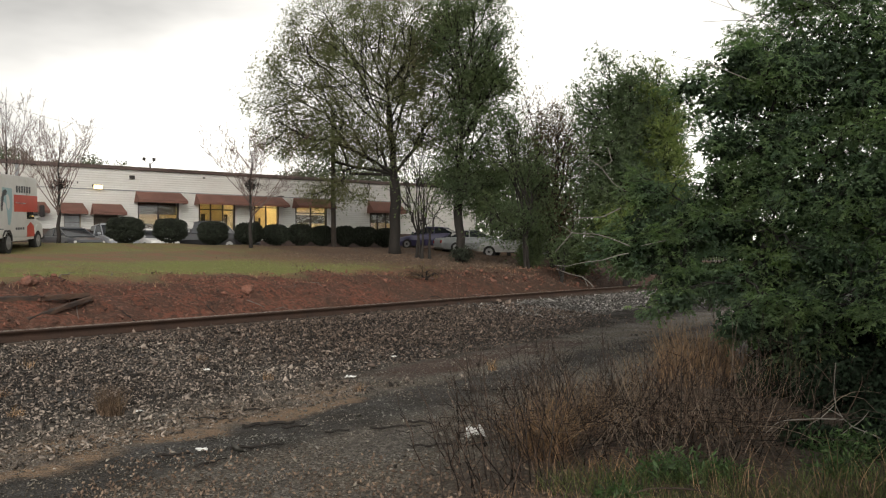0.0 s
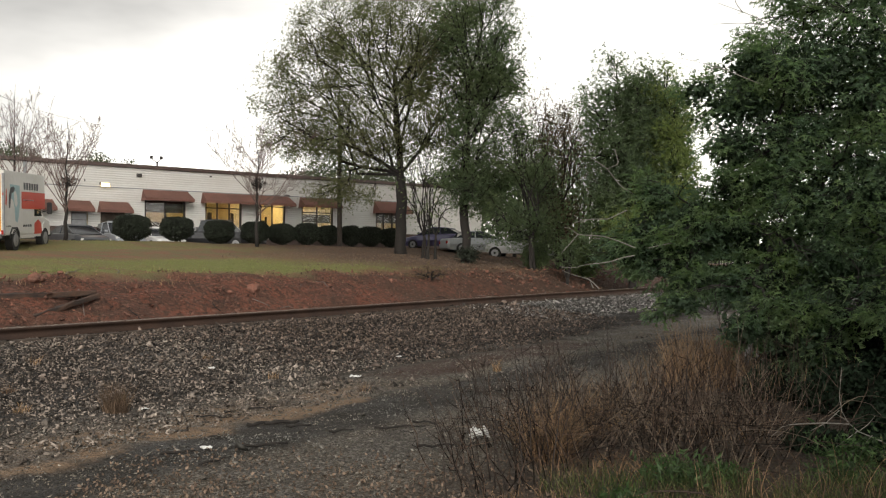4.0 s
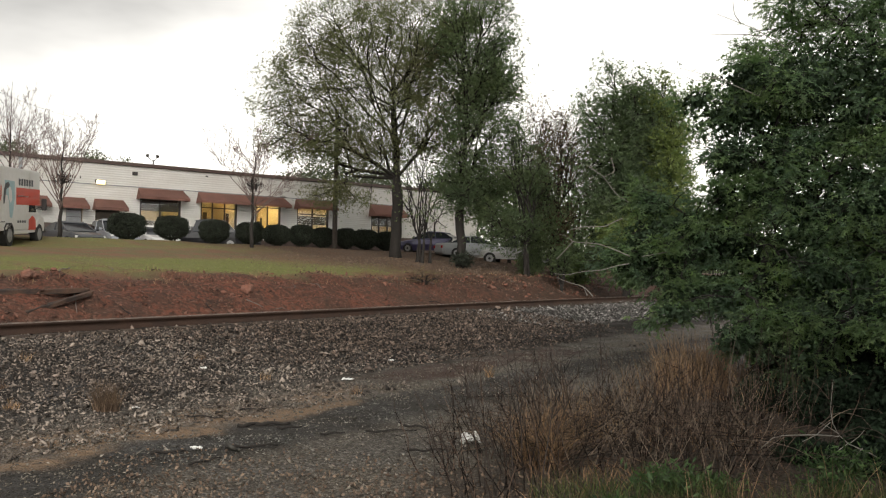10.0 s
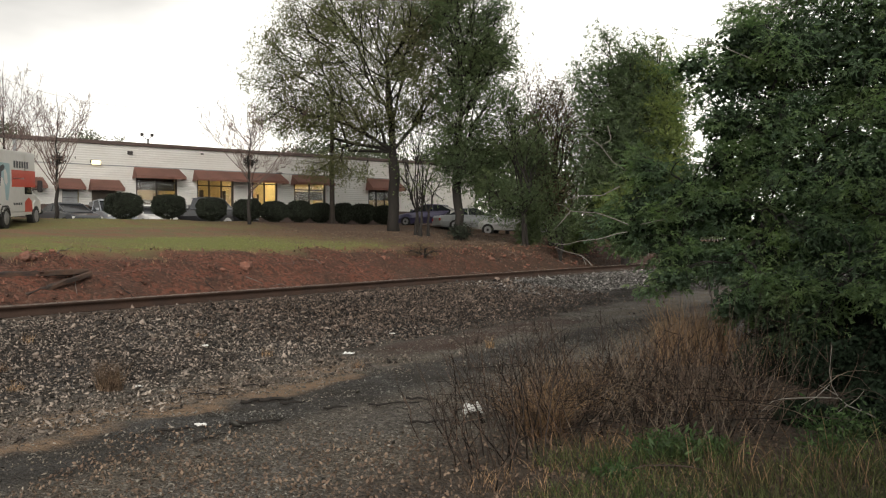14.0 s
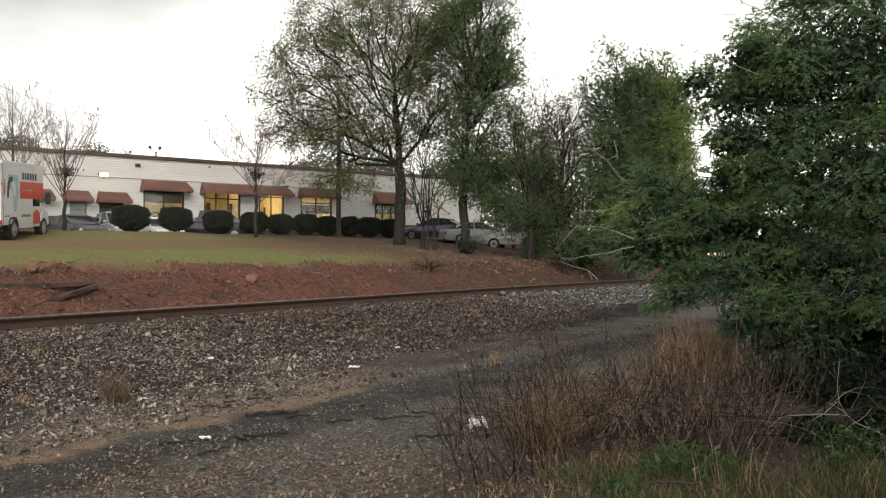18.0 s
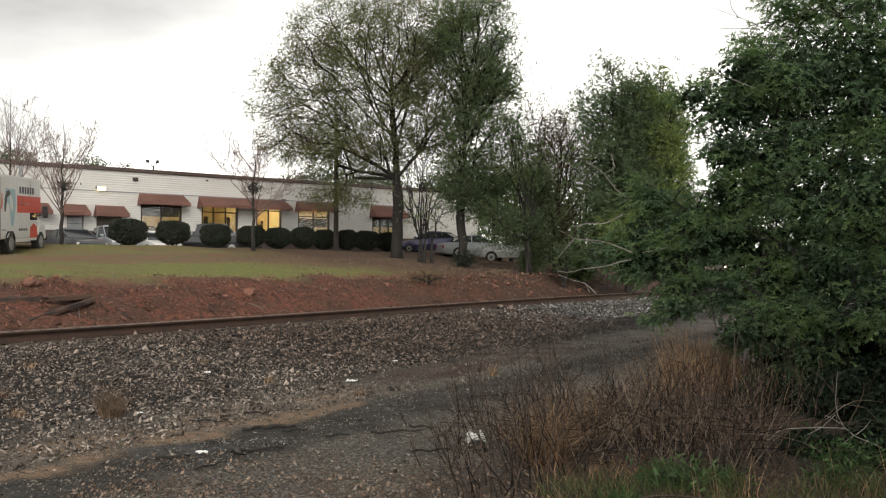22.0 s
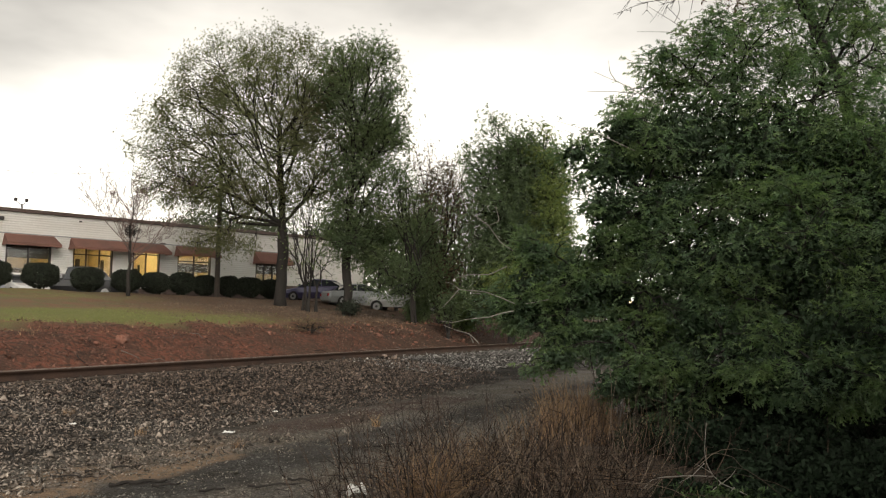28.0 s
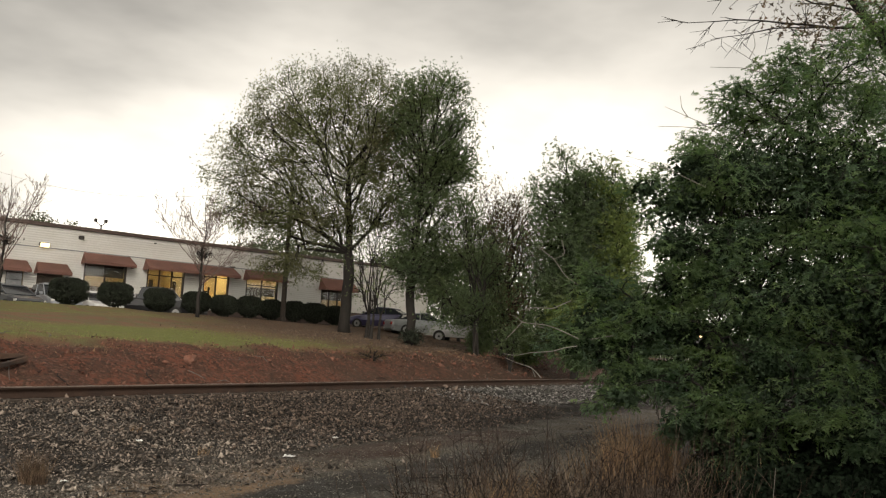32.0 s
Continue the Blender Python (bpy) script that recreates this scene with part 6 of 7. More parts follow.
def make_box_truck():
    """A small rental box truck, its back and right side to the camera."""
    truck = thing("box_truck", None, "white box truck with a red band and yellow rear door", "truck", at=pose(-15.44, 28.9, 2.07, 0, 0, 98) @ pose(0, 0, 0, 0, -3.2, 0))
    # x ahead from the rear axle, y to the left
    L0, L1, W, Z0, Z1 = -0.95, 2.1, 0.98, 0.55, 2.74
    body = part("cargo_box", box(L0, L1, -W, W, Z0, Z1, 0.05, 2), M["white_paint"], truck, "white aluminium cargo box")
    part("overhang", box(L1 + 0.001, L1 + 1.2, -W, W, 1.45, Z1, 0.05, 2), M["white_paint"], body, "front of the box over the cab")
    part("overhang_band", box(L1 + 0.001, L1 + 1.17, -W - 0.004, -W - 0.001, 1.46, 2.06), M["red_paint"], body)
    part("roof_rim", join(box(L0 - 0.01, L1 + 0.012, -W - 0.012, -W + 0.02, Z1 - 0.11, Z1 - 0.03), box(L0 - 0.012, L0 + 0.02, -W + 0.021, W, Z1 - 0.11, Z1 - 0.03)), M["white_paint"], body)
    part("corner_post", box(L0 - 0.012, L0 + 0.05, -W - 0.012, -W + 0.06, Z0 + 0.02, Z1 - 0.112, 0.008), M["grey_metal"], body)
    door = part("rear_door", box(L0 - 0.022, L0 - 0.001, -W + 0.10, W - 0.10, Z0 + 0.14, Z1 - 0.16, 0.006), M["yellow_paint"], truck, "yellow roll-up rear door")
    for k in range(1, 5):
        z = Z0 + 0.14 + (Z1 - Z0 - 0.3) * k / 5
        part("seam", box(L0 - 0.026, L0 - 0.0225, -W + 0.11, W - 0.11, z - 0.008, z + 0.008), M["dark_decal"], door)
    part("decal", prism([(-0.5, 1.35), (0.0, 1.55), (0.5, 1.35), (0.45, 1.15), (-0.45, 1.15)], -0.0025, 0.0), M["red_paint"], door, "red sign on the door").matrix_local = pose(L0 - 0.0245, 0, 0, 0, 0, 90)
    part("step_bumper", box(L0 - 0.22, L0 - 0.03, -W + 0.05, W - 0.05, Z0 - 0.10, Z0 + 0.05, 0.02), M["grey_metal"], truck, "grey rear step")
    # decals on the right side
    y = -W - 0.004
    sign = lambda nm, x0, x1, z0, z1, mat, lab="": part(nm, box(x0, x1, y, -W - 0.001, z0, z1), mat, body, lab)
    sign("red_band", 0.72, 2.1, 1.46, 2.06, M["red_paint"], "wide orange-red band")
    shape = lambda nm, pts, mat, lab, k=0: part(nm, prism(pts, y - 0.004 - 0.002 * k, y - 0.002 - 0.002 * k), mat, body, lab)
    shape("pale_shape", [(-0.42, 2.28), (0.52, 2.26), (0.56, 1.7), (0.42, 1.25), (0.30, 0.98), (0.08, 1.02), (0.02, 1.5), (-0.12, 1.75), (-0.36, 1.8)], M["pale_blue"], "pale blue rounded shape on the side")
    shape("dark_shape", [(-0.55, 1.62), (-0.50, 1.95), (-0.36, 2.16), (-0.10, 2.22), (0.06, 2.14), (-0.08, 2.02), (-0.26, 1.98), (-0.34, 1.75), (-0.42, 1.48), (-0.52, 1.46)], M["dark_decal"], "dark rounded shape on the side", 1)
    shape("white_shape", [(-0.06, 2.02), (0.12, 2.06), (0.26, 1.90), (0.30, 1.62), (0.16, 1.50), (0.0, 1.62)], M["white_paint"], "white rounded shape on the side", 1)
    shape("red_shape", [(-0.84, 1.6), (-0.78, 2.1), (-0.72, 2.1), (-0.70, 1.75), (-0.76, 1.55)], M["red_paint"], "narrow red mark on the side")
    for k in range(6):
        sign("letter_bar", 0.95 + k * 0.27, 0.95 + k * 0.27 + 0.19, 2.14, 2.38, M["dark_decal"])
    sign("line_bar", 0.90, 2.0, 1.74, 1.79, M["white_paint"])
    for k in range(4):
        sign("small_bar", 0.85 + k * 0.24, 0.85 + k * 0.24 + 0.18, 0.82, 0.90, M["dark_decal"])
    for k in range(4):
        sign("small_bar", -0.75 + k * 0.11, -0.75 + k * 0.11 + 0.07, 0.84, 0.88, M["dark_decal"])
    part("side_skirt", box(0.42, 2.05, -W - 0.004, -W + 0.03, Z0 - 0.13, Z0 - 0.004, 0.01), M["white_paint"], truck)
    part("marker_lamp", box(L0 - 0.018, L0 - 0.0125, -W + 0.01, -W + 0.05, 1.9, 1.98), M["tail_red"], truck, "small red marker lamp")
    part("tail_lamp", box(L0 - 0.05, L0 - 0.013, -W + 0.02, -W + 0.09, Z0 + 0.03, Z0 + 0.18, 0.01), M["tail_red"], truck, "red tail lamp")
    # cab
    cab = part("cab", loft([[(2.12, -0.92, 0.45), (2.12, 0.92, 0.45), (2.12, 0.92, 1.15), (2.12, 0.78, 1.92), (2.12, -0.78, 1.92), (2.12, -0.92, 1.15)],
                            [(2.75, -0.93, 0.45), (2.75, 0.93, 0.45), (2.75, 0.93, 1.15), (2.75, 0.76, 1.94), (2.75, -0.76, 1.94), (2.75, -0.93, 1.15)],
                            [(3.35, -0.93, 0.45), (3.35, 0.93, 0.45), (3.35, 0.93, 1.13), (3.35, 0.85, 1.20), (3.35, -0.85, 1.20), (3.35, -0.93, 1.13)],
                            [(4.05, -0.90, 0.48), (4.05, 0.90, 0.48), (4.05, 0.90, 0.98), (4.05, 0.76, 1.06), (4.05, -0.76, 1.06), (4.05, -0.90, 0.98)],
                            [(4.28, -0.82, 0.52), (4.28, 0.82, 0.52), (4.28, 0.82, 0.84), (4.28, 0.66, 0.90), (4.28, -0.66, 0.90), (4.28, -0.82, 0.84)]]), M["white_paint"], truck, "white cab with an orange-red fender")
    part("lower_grille", box(4.285, 4.30, -0.6, 0.6, 0.6, 0.8, 0.004), M["black_plastic"], cab)
    part("side_window", prism([(2.2, 1.2), (3.05, 1.2), (2.75, 1.78), (2.22, 1.80)], -0.935, -0.925), M["car_glass"], cab)
    part("windshield", loft([[(2.82, -0.72, 1.86), (2.82, 0.72, 1.86), (2.80, 0.72, 1.90), (2.80, -0.72, 1.90)], [(3.30, -0.80, 1.26), (3.30, 0.80, 1.26), (3.34, 0.80, 1.26), (3.34, -0.80, 1.26)]]), M["car_glass"], cab)
    part("fender_decal", prism([(2.15, 0.55), (3.05, 0.55), (2.95, 0.95), (2.6, 1.08), (2.15, 0.9)], -0.938, -0.932), M["red_paint"], cab, "orange-red swoosh")
    part("fender", prism([(3.0, 0.45), (3.05, 0.85), (3.25, 1.0), (3.65, 1.0), (3.88, 0.85), (3.92, 0.5)], -0.97, -0.93, 0.01), M["white_paint"], cab)
    arm = part("mirror_arm", cyl((3.0, -0.94, 1.35), (3.05, -1.18, 1.42), 0.02, n=6), M["black_plastic"], cab)
    part("mirror", box(3.0, 3.1, -1.30, -1.12, 1.28, 1.72, 0.03), M["black_plastic"], cab, "tall black side mirror")
    part("bumper", box(4.2, 4.38, -0.9, 0.9, 0.42, 0.62, 0.03), M["black_plastic"], truck)
    part("chassis", box(-0.9, 4.0, -0.45, 0.45, 0.36, 0.54, 0.02), M["black_plastic"], truck, "black chassis")
    for x, r in ((0.12, 0.38), (3.3, 0.38)):
        for s in (-1, 1):
            add_wheel(truck, x, s * 0.86, r, 0.24, True)
    for s in (-1, 1):
        part("wheel_arch", prism([(-0.50, 0.44), (-0.44, 0.66), (-0.26, 0.82), (0.26, 0.82), (0.44, 0.66), (0.50, 0.44), (0.43, 0.44), (0.38, 0.62), (0.22, 0.76), (-0.22, 0.76), (-0.38, 0.62), (-0.43, 0.44)],
                                 s * 0.985, s * 1.0), M["black_plastic"], truck, "black wheel arch edge")


make_box_truck()


# ---- pole, cables and things lying about ----
def make_pole():
    x, y = -5.5, 48.0
    z = ground_z(x, y)
    pole = thing("utility_pole", None, "weathered wooden utility pole behind the shrubs", "utility pole", at=pose(x, y, z))
    part("post", cyl((0, 0, -0.5), (0, 0, 7.7), 0.15, 0.11, 12), M["pole_wood"], pole)
    part("pole_band", cyl((0, 0, 3.9), (0, 0, 3.97), 0.15, 0.15, 12), M["grey_metal"], pole)
    part("insulator", cyl((0, 0, 7.7), (0, 0, 7.88), 0.05, 0.03, 8), M["grey_metal"], pole)
    # slack cable from the pole's head over the warehouse
    a, b = np.array([-5.5, 48.0, z + 7.8]), np.array([-45.0, 70.0, 21.0])
    f = np.linspace(0, 1, 25)
    pts = a + (b - a) * f[:, None] - np.array([0, 0, 4.0]) * (4 * f * (1 - f))[:, None]
    thing("power_cable", rod("power_cable", pts, [0.009] * len(pts), M["cable"], 5), "thin black power cable sagging from the pole", "cable")


make_pole()


def lump(name, label, x, y, size, mat, seed, sink=0.25, category="rock"):
    bm = bmesh.new()
    bmesh.ops.create_icosphere(bm, subdivisions=3, radius=1.0)
    for v in bm.verts:
        n = v.co.normalized()
        k = 1 + 0.35 * noise.noise(n * 1.6 + Vector((seed, 0, 0))) + 0.15 * noise.noise(n * 5 + Vector((0, seed, 0)))
        v.co = Vector((n.x * size[0], n.y * size[1], n.z * size[2])) * k
    me = bpy.data.meshes.new(name)
    bm.to_mesh(me), bm.free()
    me.materials.append(mat)
    return thing(name, me, label, category, at=pose(x, y, ground_z(x, y) + size[2] * (1 - 2 * sink), 0, 0, seed * 40))


def make_bank_things():
    lump("rock", "reddish rock lying on the clay bank", -9.05, 19.1, (0.17, 0.14, 0.11), M["clay_rock"], 1)
    lump("rock", "reddish boulder set in the clay bank", -5.08, 23.5, (0.22, 0.17, 0.16), M["clay_rock"], 2)
    rng = np.random.default_rng(77)
    for k in range(26):
        j = int((S_NEAR + rng.uniform(-2, 30)) / 0.5)
        p = RAIL_LINE[j] + FAR_SIDE[j] * rng.uniform(3.2, 6.0)
        s = rng.uniform(0.05, 0.12)
        lump("rock", "small red clay rock on the bank", p[0], p[1], (s, s * 0.8, s * 0.6), M["clay_rock"], 3 + k)

    def beam(x0, y0, x1, y1, z0, z1, w, h, label):
        a, b = Vector((x0, y0, z0)), Vector((x1, y1, z1))
        L = (b - a).length
        bm = box(0, L, -w / 2, w / 2, -h / 2, h / 2, 0.012, 1)
        bmesh.ops.subdivide_edges(bm, edges=[e for e in bm.edges if e.calc_length() > L * 0.7], cuts=9)
        for v in bm.verts:
            v.co += Vector((0, noise.noise(v.co * 2.5) * 0.04 + noise.noise(v.co * 9) * 0.03, noise.noise(v.co * 2.1 + Vector((5, 0, 0))) * 0.02 + noise.noise(v.co * 8) * 0.025))
        me = bpy.data.meshes.new("old_sleeper")
        bm.to_mesh(me), bm.free()
        me.materials.append(M["log"])
        q = (b - a).to_track_quat("X", "Z")
        thing("old_sleeper", me, label, "timber", at=Matrix.LocRotScale(a, q, None))
    beam(-9.35, 17.35, -7.79, 19.25, ground_z(-9.35, 17.35) + 0.08, ground_z(-7.79, 19.25) + 0.09, 0.20, 0.13, "dark rotting railway sleeper lying on the clay bank")
    beam(-8.32, 17.45, -7.66, 19.15, ground_z(-8.32, 17.45) + 0.06, ground_z(-7.66, 19.15) + 0.14, 0.13, 0.10, "split old sleeper leaning across another on the bank")
    # roots and sticks on the bank
    for k in range(22):
        j = int((S_NEAR + rng.uniform(0, 32)) / 0.5)
        p = RAIL_LINE[j] + FAR_SIDE[j] * rng.uniform(2.6, 6.2)
        d = rng.uniform(0, 2 * np.pi)
        L = rng.uniform(0.4, 1.3)
        pts = []
        for f in np.linspace(0, 1, 5):
            q = p + np.array([math.cos(d), math.sin(d)]) * L * f + rng.normal(size=2) * 0.05
            pts.append((q[0], q[1], ground_z(q[0], q[1]) + 0.015))
        thing("stick", rod("stick", pts, [0.014, 0.013, 0.012, 0.010, 0.006], M["bark_pale"] if k % 3 else M["bark"], 5), "dry fallen stick on the red bank", "stick", "sticks on the bank")


make_bank_things()


def make_yard_things():
    rng = np.random.default_rng(88)

    def scrap(name, label, x, y, w, d, h, turn, mat, seed, category):
        bm = bmesh.new()
        bmesh.ops.create_grid(bm, x_segments=7, y_segments=5, size=0.5)
        for v in bm.verts:
            v.co.z = noise.noise(Vector((v.co.x * 4 + seed, v.co.y * 4, 0.3))) * h + h * 0.6
            v.co.x *= w * (1 + 0.2 * noise.noise(Vector((v.co.y * 3, seed, 0))))
            v.co.y *= d * (1 + 0.2 * noise.noise(Vector((v.co.x * 30, seed, 2))))
        bmesh.ops.solidify(bm, geom=bm.faces[:], thickness=0.004)
        me = bpy.data.meshes.new(name)
        bm.to_mesh(me), bm.free()
        me.materials.append(mat)
        thing(name, me, label, category, at=pose(x, y, ground_z(x, y) + 0.012, 0, 0, turn))
    scrap("paper_scrap", "flat white piece of litter on the dark gravel", -1.965, 7.23, 0.10, 0.055, 0.02, 10, M["litter"], 1, "litter")
    scrap("paper_scrap", "narrow white piece of litter on the gravel", -1.12, 11.67, 0.15, 0.06, 0.03, -15, M["litter"], 2, "litter")
    scrap("plastic_bag", "crumpled white plastic bag among the stems", 0.386, 7.69, 0.17, 0.10, 0.10, 5, M["litter"], 3, "litter")
    scrap("paper_scrap", "small white scrap on the ballast", -0.62, 13.9, 0.09, 0.05, 0.02, 40, M["litter"], 4, "litter")
    scrap("paper_scrap", "small pale scrap beside the tuft of grass", -3.15, 9.15, 0.07, 0.05, 0.02, 70, M["litter"], 5, "litter")
    scrap("paper_scrap", "small pale scrap on the ballast", -3.16, 11.9, 0.08, 0.05, 0.02, 30, M["litter"], 6, "litter")
    # loose sticks on the yard: place, length, turn
    for x, y, L, turn, r in ((-2.3, 8.72, 0.42, -12, 0.010), (-1.75, 8.45, 0.30, 35, 0.02), (-1.55, 8.50, 0.34, 15, 0.022), (-1.35, 8.30, 0.25, 20, 0.015), (-2.15, 7.05, 0.28, 25, 0.015), (-1.5, 7.25, 0.45, 22, 0.014),
                             (-0.35, 8.15, 0.5, 12, 0.012), (-0.1, 8.45, 0.3, -20, 0.012), (-0.9, 8.0, 0.25, 30, 0.012), (-1.9, 9.25, 0.3, 10, 0.01), (-1.75, 6.7, 0.3, 50, 0.01), (0.0, 7.4, 0.35, 15, 0.012)):
        n = 6
        pts = [np.array([L * (f - 0.5), 0.03 * L * math.sin(f * 7 + x * 9), 0.012 + 0.02 * abs(math.sin(f * 5 + y))]) for f in np.linspace(0, 1, n)]
        segs = [(*a, *b, r * (1 - 0.5 * k / n), r * (1 - 0.5 * (k + 1) / n)) for k, (a, b) in enumerate(zip(pts[:-1], pts[1:]))]
        thing("stick", rod_of("stick", segs, M["bark"], 6), "wet dark stick lying on the gravel", "stick", "sticks on the yard", at=pose(x, y, ground_z(x, y), 0, 0, turn))
    # dead leaves by the brush
    n = 9000
    x, y = rng.uniform(-2.6, 4.2, n), rng.uniform(4.6, 7.4, n)
    keep = rng.uniform(0, 1, n) < np.clip((7.3 - y - 0.1 * x) / 1.6, 0.03, 1)
    x, y = x[keep], y[keep]
    c = np.stack([x, y, ground_height(x, y) + rng.uniform(0.004, 0.03, len(x))], 1)
    thing("fallen_leaves", leaf_mesh("fallen_leaves", c, 0.032, 0.02, rng, M["dead_leaf"], 0.0), "brown and tan fallen leaves on the ground", "leaves", kind="stuff")


def make_bank_litter():
    """Fallen leaves over the bank and under the trees, and short grass on the lawn."""
    rng = np.random.default_rng(90)
    x, y, u, s = by_track(rng, 16000, S_NEAR + 2, S_NEAR + 36, 2.4, 14.0)
    keep = rng.uniform(0, 1, len(x)) < np.clip((s - S_NEAR - 13) / 14, 0.0, 0.8)
    x, y = x[keep], y[keep]
    c = np.stack([x, y, ground_height(x, y) + rng.uniform(0.0, 0.05, len(x))], 1)
    thing("fallen_leaves", leaf_mesh("fallen_leaves", c, 0.065, 0.04, rng, M["dead_leaf"], 0.0), "brown fallen leaves strewn over the bank", "leaves", kind="stuff")
    x, y, u, s = by_track(rng, 46000, S_NEAR - 4, S_NEAR + 24, 5.6, 21.0)
    green = ((u > 6.0) & (u < 11.2)) | ((u > 15.0) & (rng.uniform(0, 1, len(u)) < 0.5))
    keep = green & (np.array([noise.noise(Vector((a * 0.35, b * 0.35, 3))) for a, b in zip(x, y)]) + rng.uniform(-0.5, 0.5, len(x)) > -0.05) & (s - S_NEAR < 20 + rng.normal(size=len(u)) * 3)
    x, y = x[keep], y[keep]
    thing("lawn_grass", blades("lawn_grass", x, y, 0.06, 0.02, 0.6, rng, M["lawn_blade"], 2), "short patchy green lawn grass", "grass", kind="stuff")
    x, y, u, s = by_track(rng, 2600, S_NEAR - 4, S_NEAR + 34, 4.6, 6.4)
    thing("edge_grass", blades("edge_grass", x, y, 0.13, 0.012, 0.7, rng, M["dry_grass"], 2), "dry grass fringe along the top of the bank", "grass", kind="stuff")


M["dead_leaf"] = material("brown_dead_leaf", (0.115, 0.078, 0.056), 0.75, second=(0.19, 0.14, 0.10), scale=3, fine=9, random_by="island")
make_yard_things()


# ---- brush, grasses and weeds ----
def blades(name, x, y, height, width, lean, rng, mat, cuts=3, curl=0.5):
    """Grass blades: narrow bent strips that taper to a point."""
    n = len(x)
    z = ground_height(x, y) - 0.02
    a = rng.uniform(0, 2 * np.pi, n)
    h = height * rng.uniform(0.55, 1.2, n)
    ln = lean * rng.uniform(0.2, 1.4, n)
    face = rng.uniform(0, np.pi, n)
    v = []
    for k in range(cuts + 1):
        f = k / cuts
        cx = x + np.cos(a) * ln * h * f ** (1 + curl)
        cy = y + np.sin(a) * ln * h * f ** (1 + curl)
        cz = z + h * (f - 0.25 * np.minimum(1, ln) * f * f)
        w = width * (1 - f) ** 0.7 / 2 if k < cuts else 0.0005
        v.append(np.stack([cx - np.cos(face) * w, cy - np.sin(face) * w, cz], 1))
        v.append(np.stack([cx + np.cos(face) * w, cy + np.sin(face) * w, cz], 1))
    v = np.stack(v, 1)
    q = np.array([(2 * k, 2 * k + 1, 2 * k + 3, 2 * k + 2) for k in range(cuts)])
    quads = (np.arange(n) * 2 * (cuts + 1))[:, None, None] + q[None]
    return mesh_arrays(name, v, quads, mats=[mat])


def stem_rows(base, height, rng, lean=0.35, r=0.004, forks=3, way=None, bend=0.12):
    """One dead stem with a few side twigs."""
    a = rng.uniform(0, 2 * np.pi) if way is None else way + rng.normal() * 0.5
    ln = lean * rng.uniform(0.3, 1.3)
    d = np.array([math.cos(a) * ln, math.sin(a) * ln, 1.0])
    d /= np.linalg.norm(d)
    n = 6
    p = np.array(base, float)
    out, pts = [], [p]
    for k in range(n):
        d2 = d + rng.normal(size=3) * bend
        p = p + d2 / np.linalg.norm(d2) * height / n
        pts.append(p)
    for k in range(n):
        out.append((*pts[k], *pts[k + 1], r * (1 - 0.75 * k / n), r * (1 - 0.75 * (k + 1) / n)))
    for _ in range(forks):
        k = int(rng.integers(2, n))
        q = pts[k] + np.append(rng.normal(size=2) * 0.5, rng.uniform(0.3, 1.0)) * height * rng.uniform(0.12, 0.3)
        m = (pts[k] + q) / 2 + rng.normal(size=3) * 0.02
        out.append((*pts[k], *m, r * 0.5, r * 0.4)), out.append((*m, *q, r * 0.4, r * 0.2))
    return out


M["dark_stem"] = material("dark_wet_stem", (0.030, 0.022, 0.018), 0.8, second=(0.05, 0.036, 0.028), scale=3, fine=12)
M["brown_stem"] = material("dry_brown_stem", (0.085, 0.062, 0.045), 0.85, second=(0.06, 0.042, 0.032), scale=3, fine=12)
# near-black green that carries the shade below the tree's skirt
M["bramble_leaf"] = material("bramble_leaf_painted_shade", (0.020, 0.034, 0.019), 0.75, scale=2, fine=8, random_by="island", specular=0.15)
M["tuft_grass"] = material("brown_tuft_blade", (0.16, 0.110, 0.075), 0.85, second=(0.08, 0.055, 0.04), scale=3, fine=9, random_by="island", through_light=0.2)
M["pale_stem"] = material("bleached_stem", (0.26, 0.205, 0.155), 0.85, second=(0.11, 0.083, 0.063), scale=3, fine=9, random_by="island")
M["weed_leaf"] = material("bright_weed_leaf", (0.048, 0.094, 0.032), 0.55, second=(0.075, 0.125, 0.042), scale=3, fine=9, random_by="island", through_light=0.3)


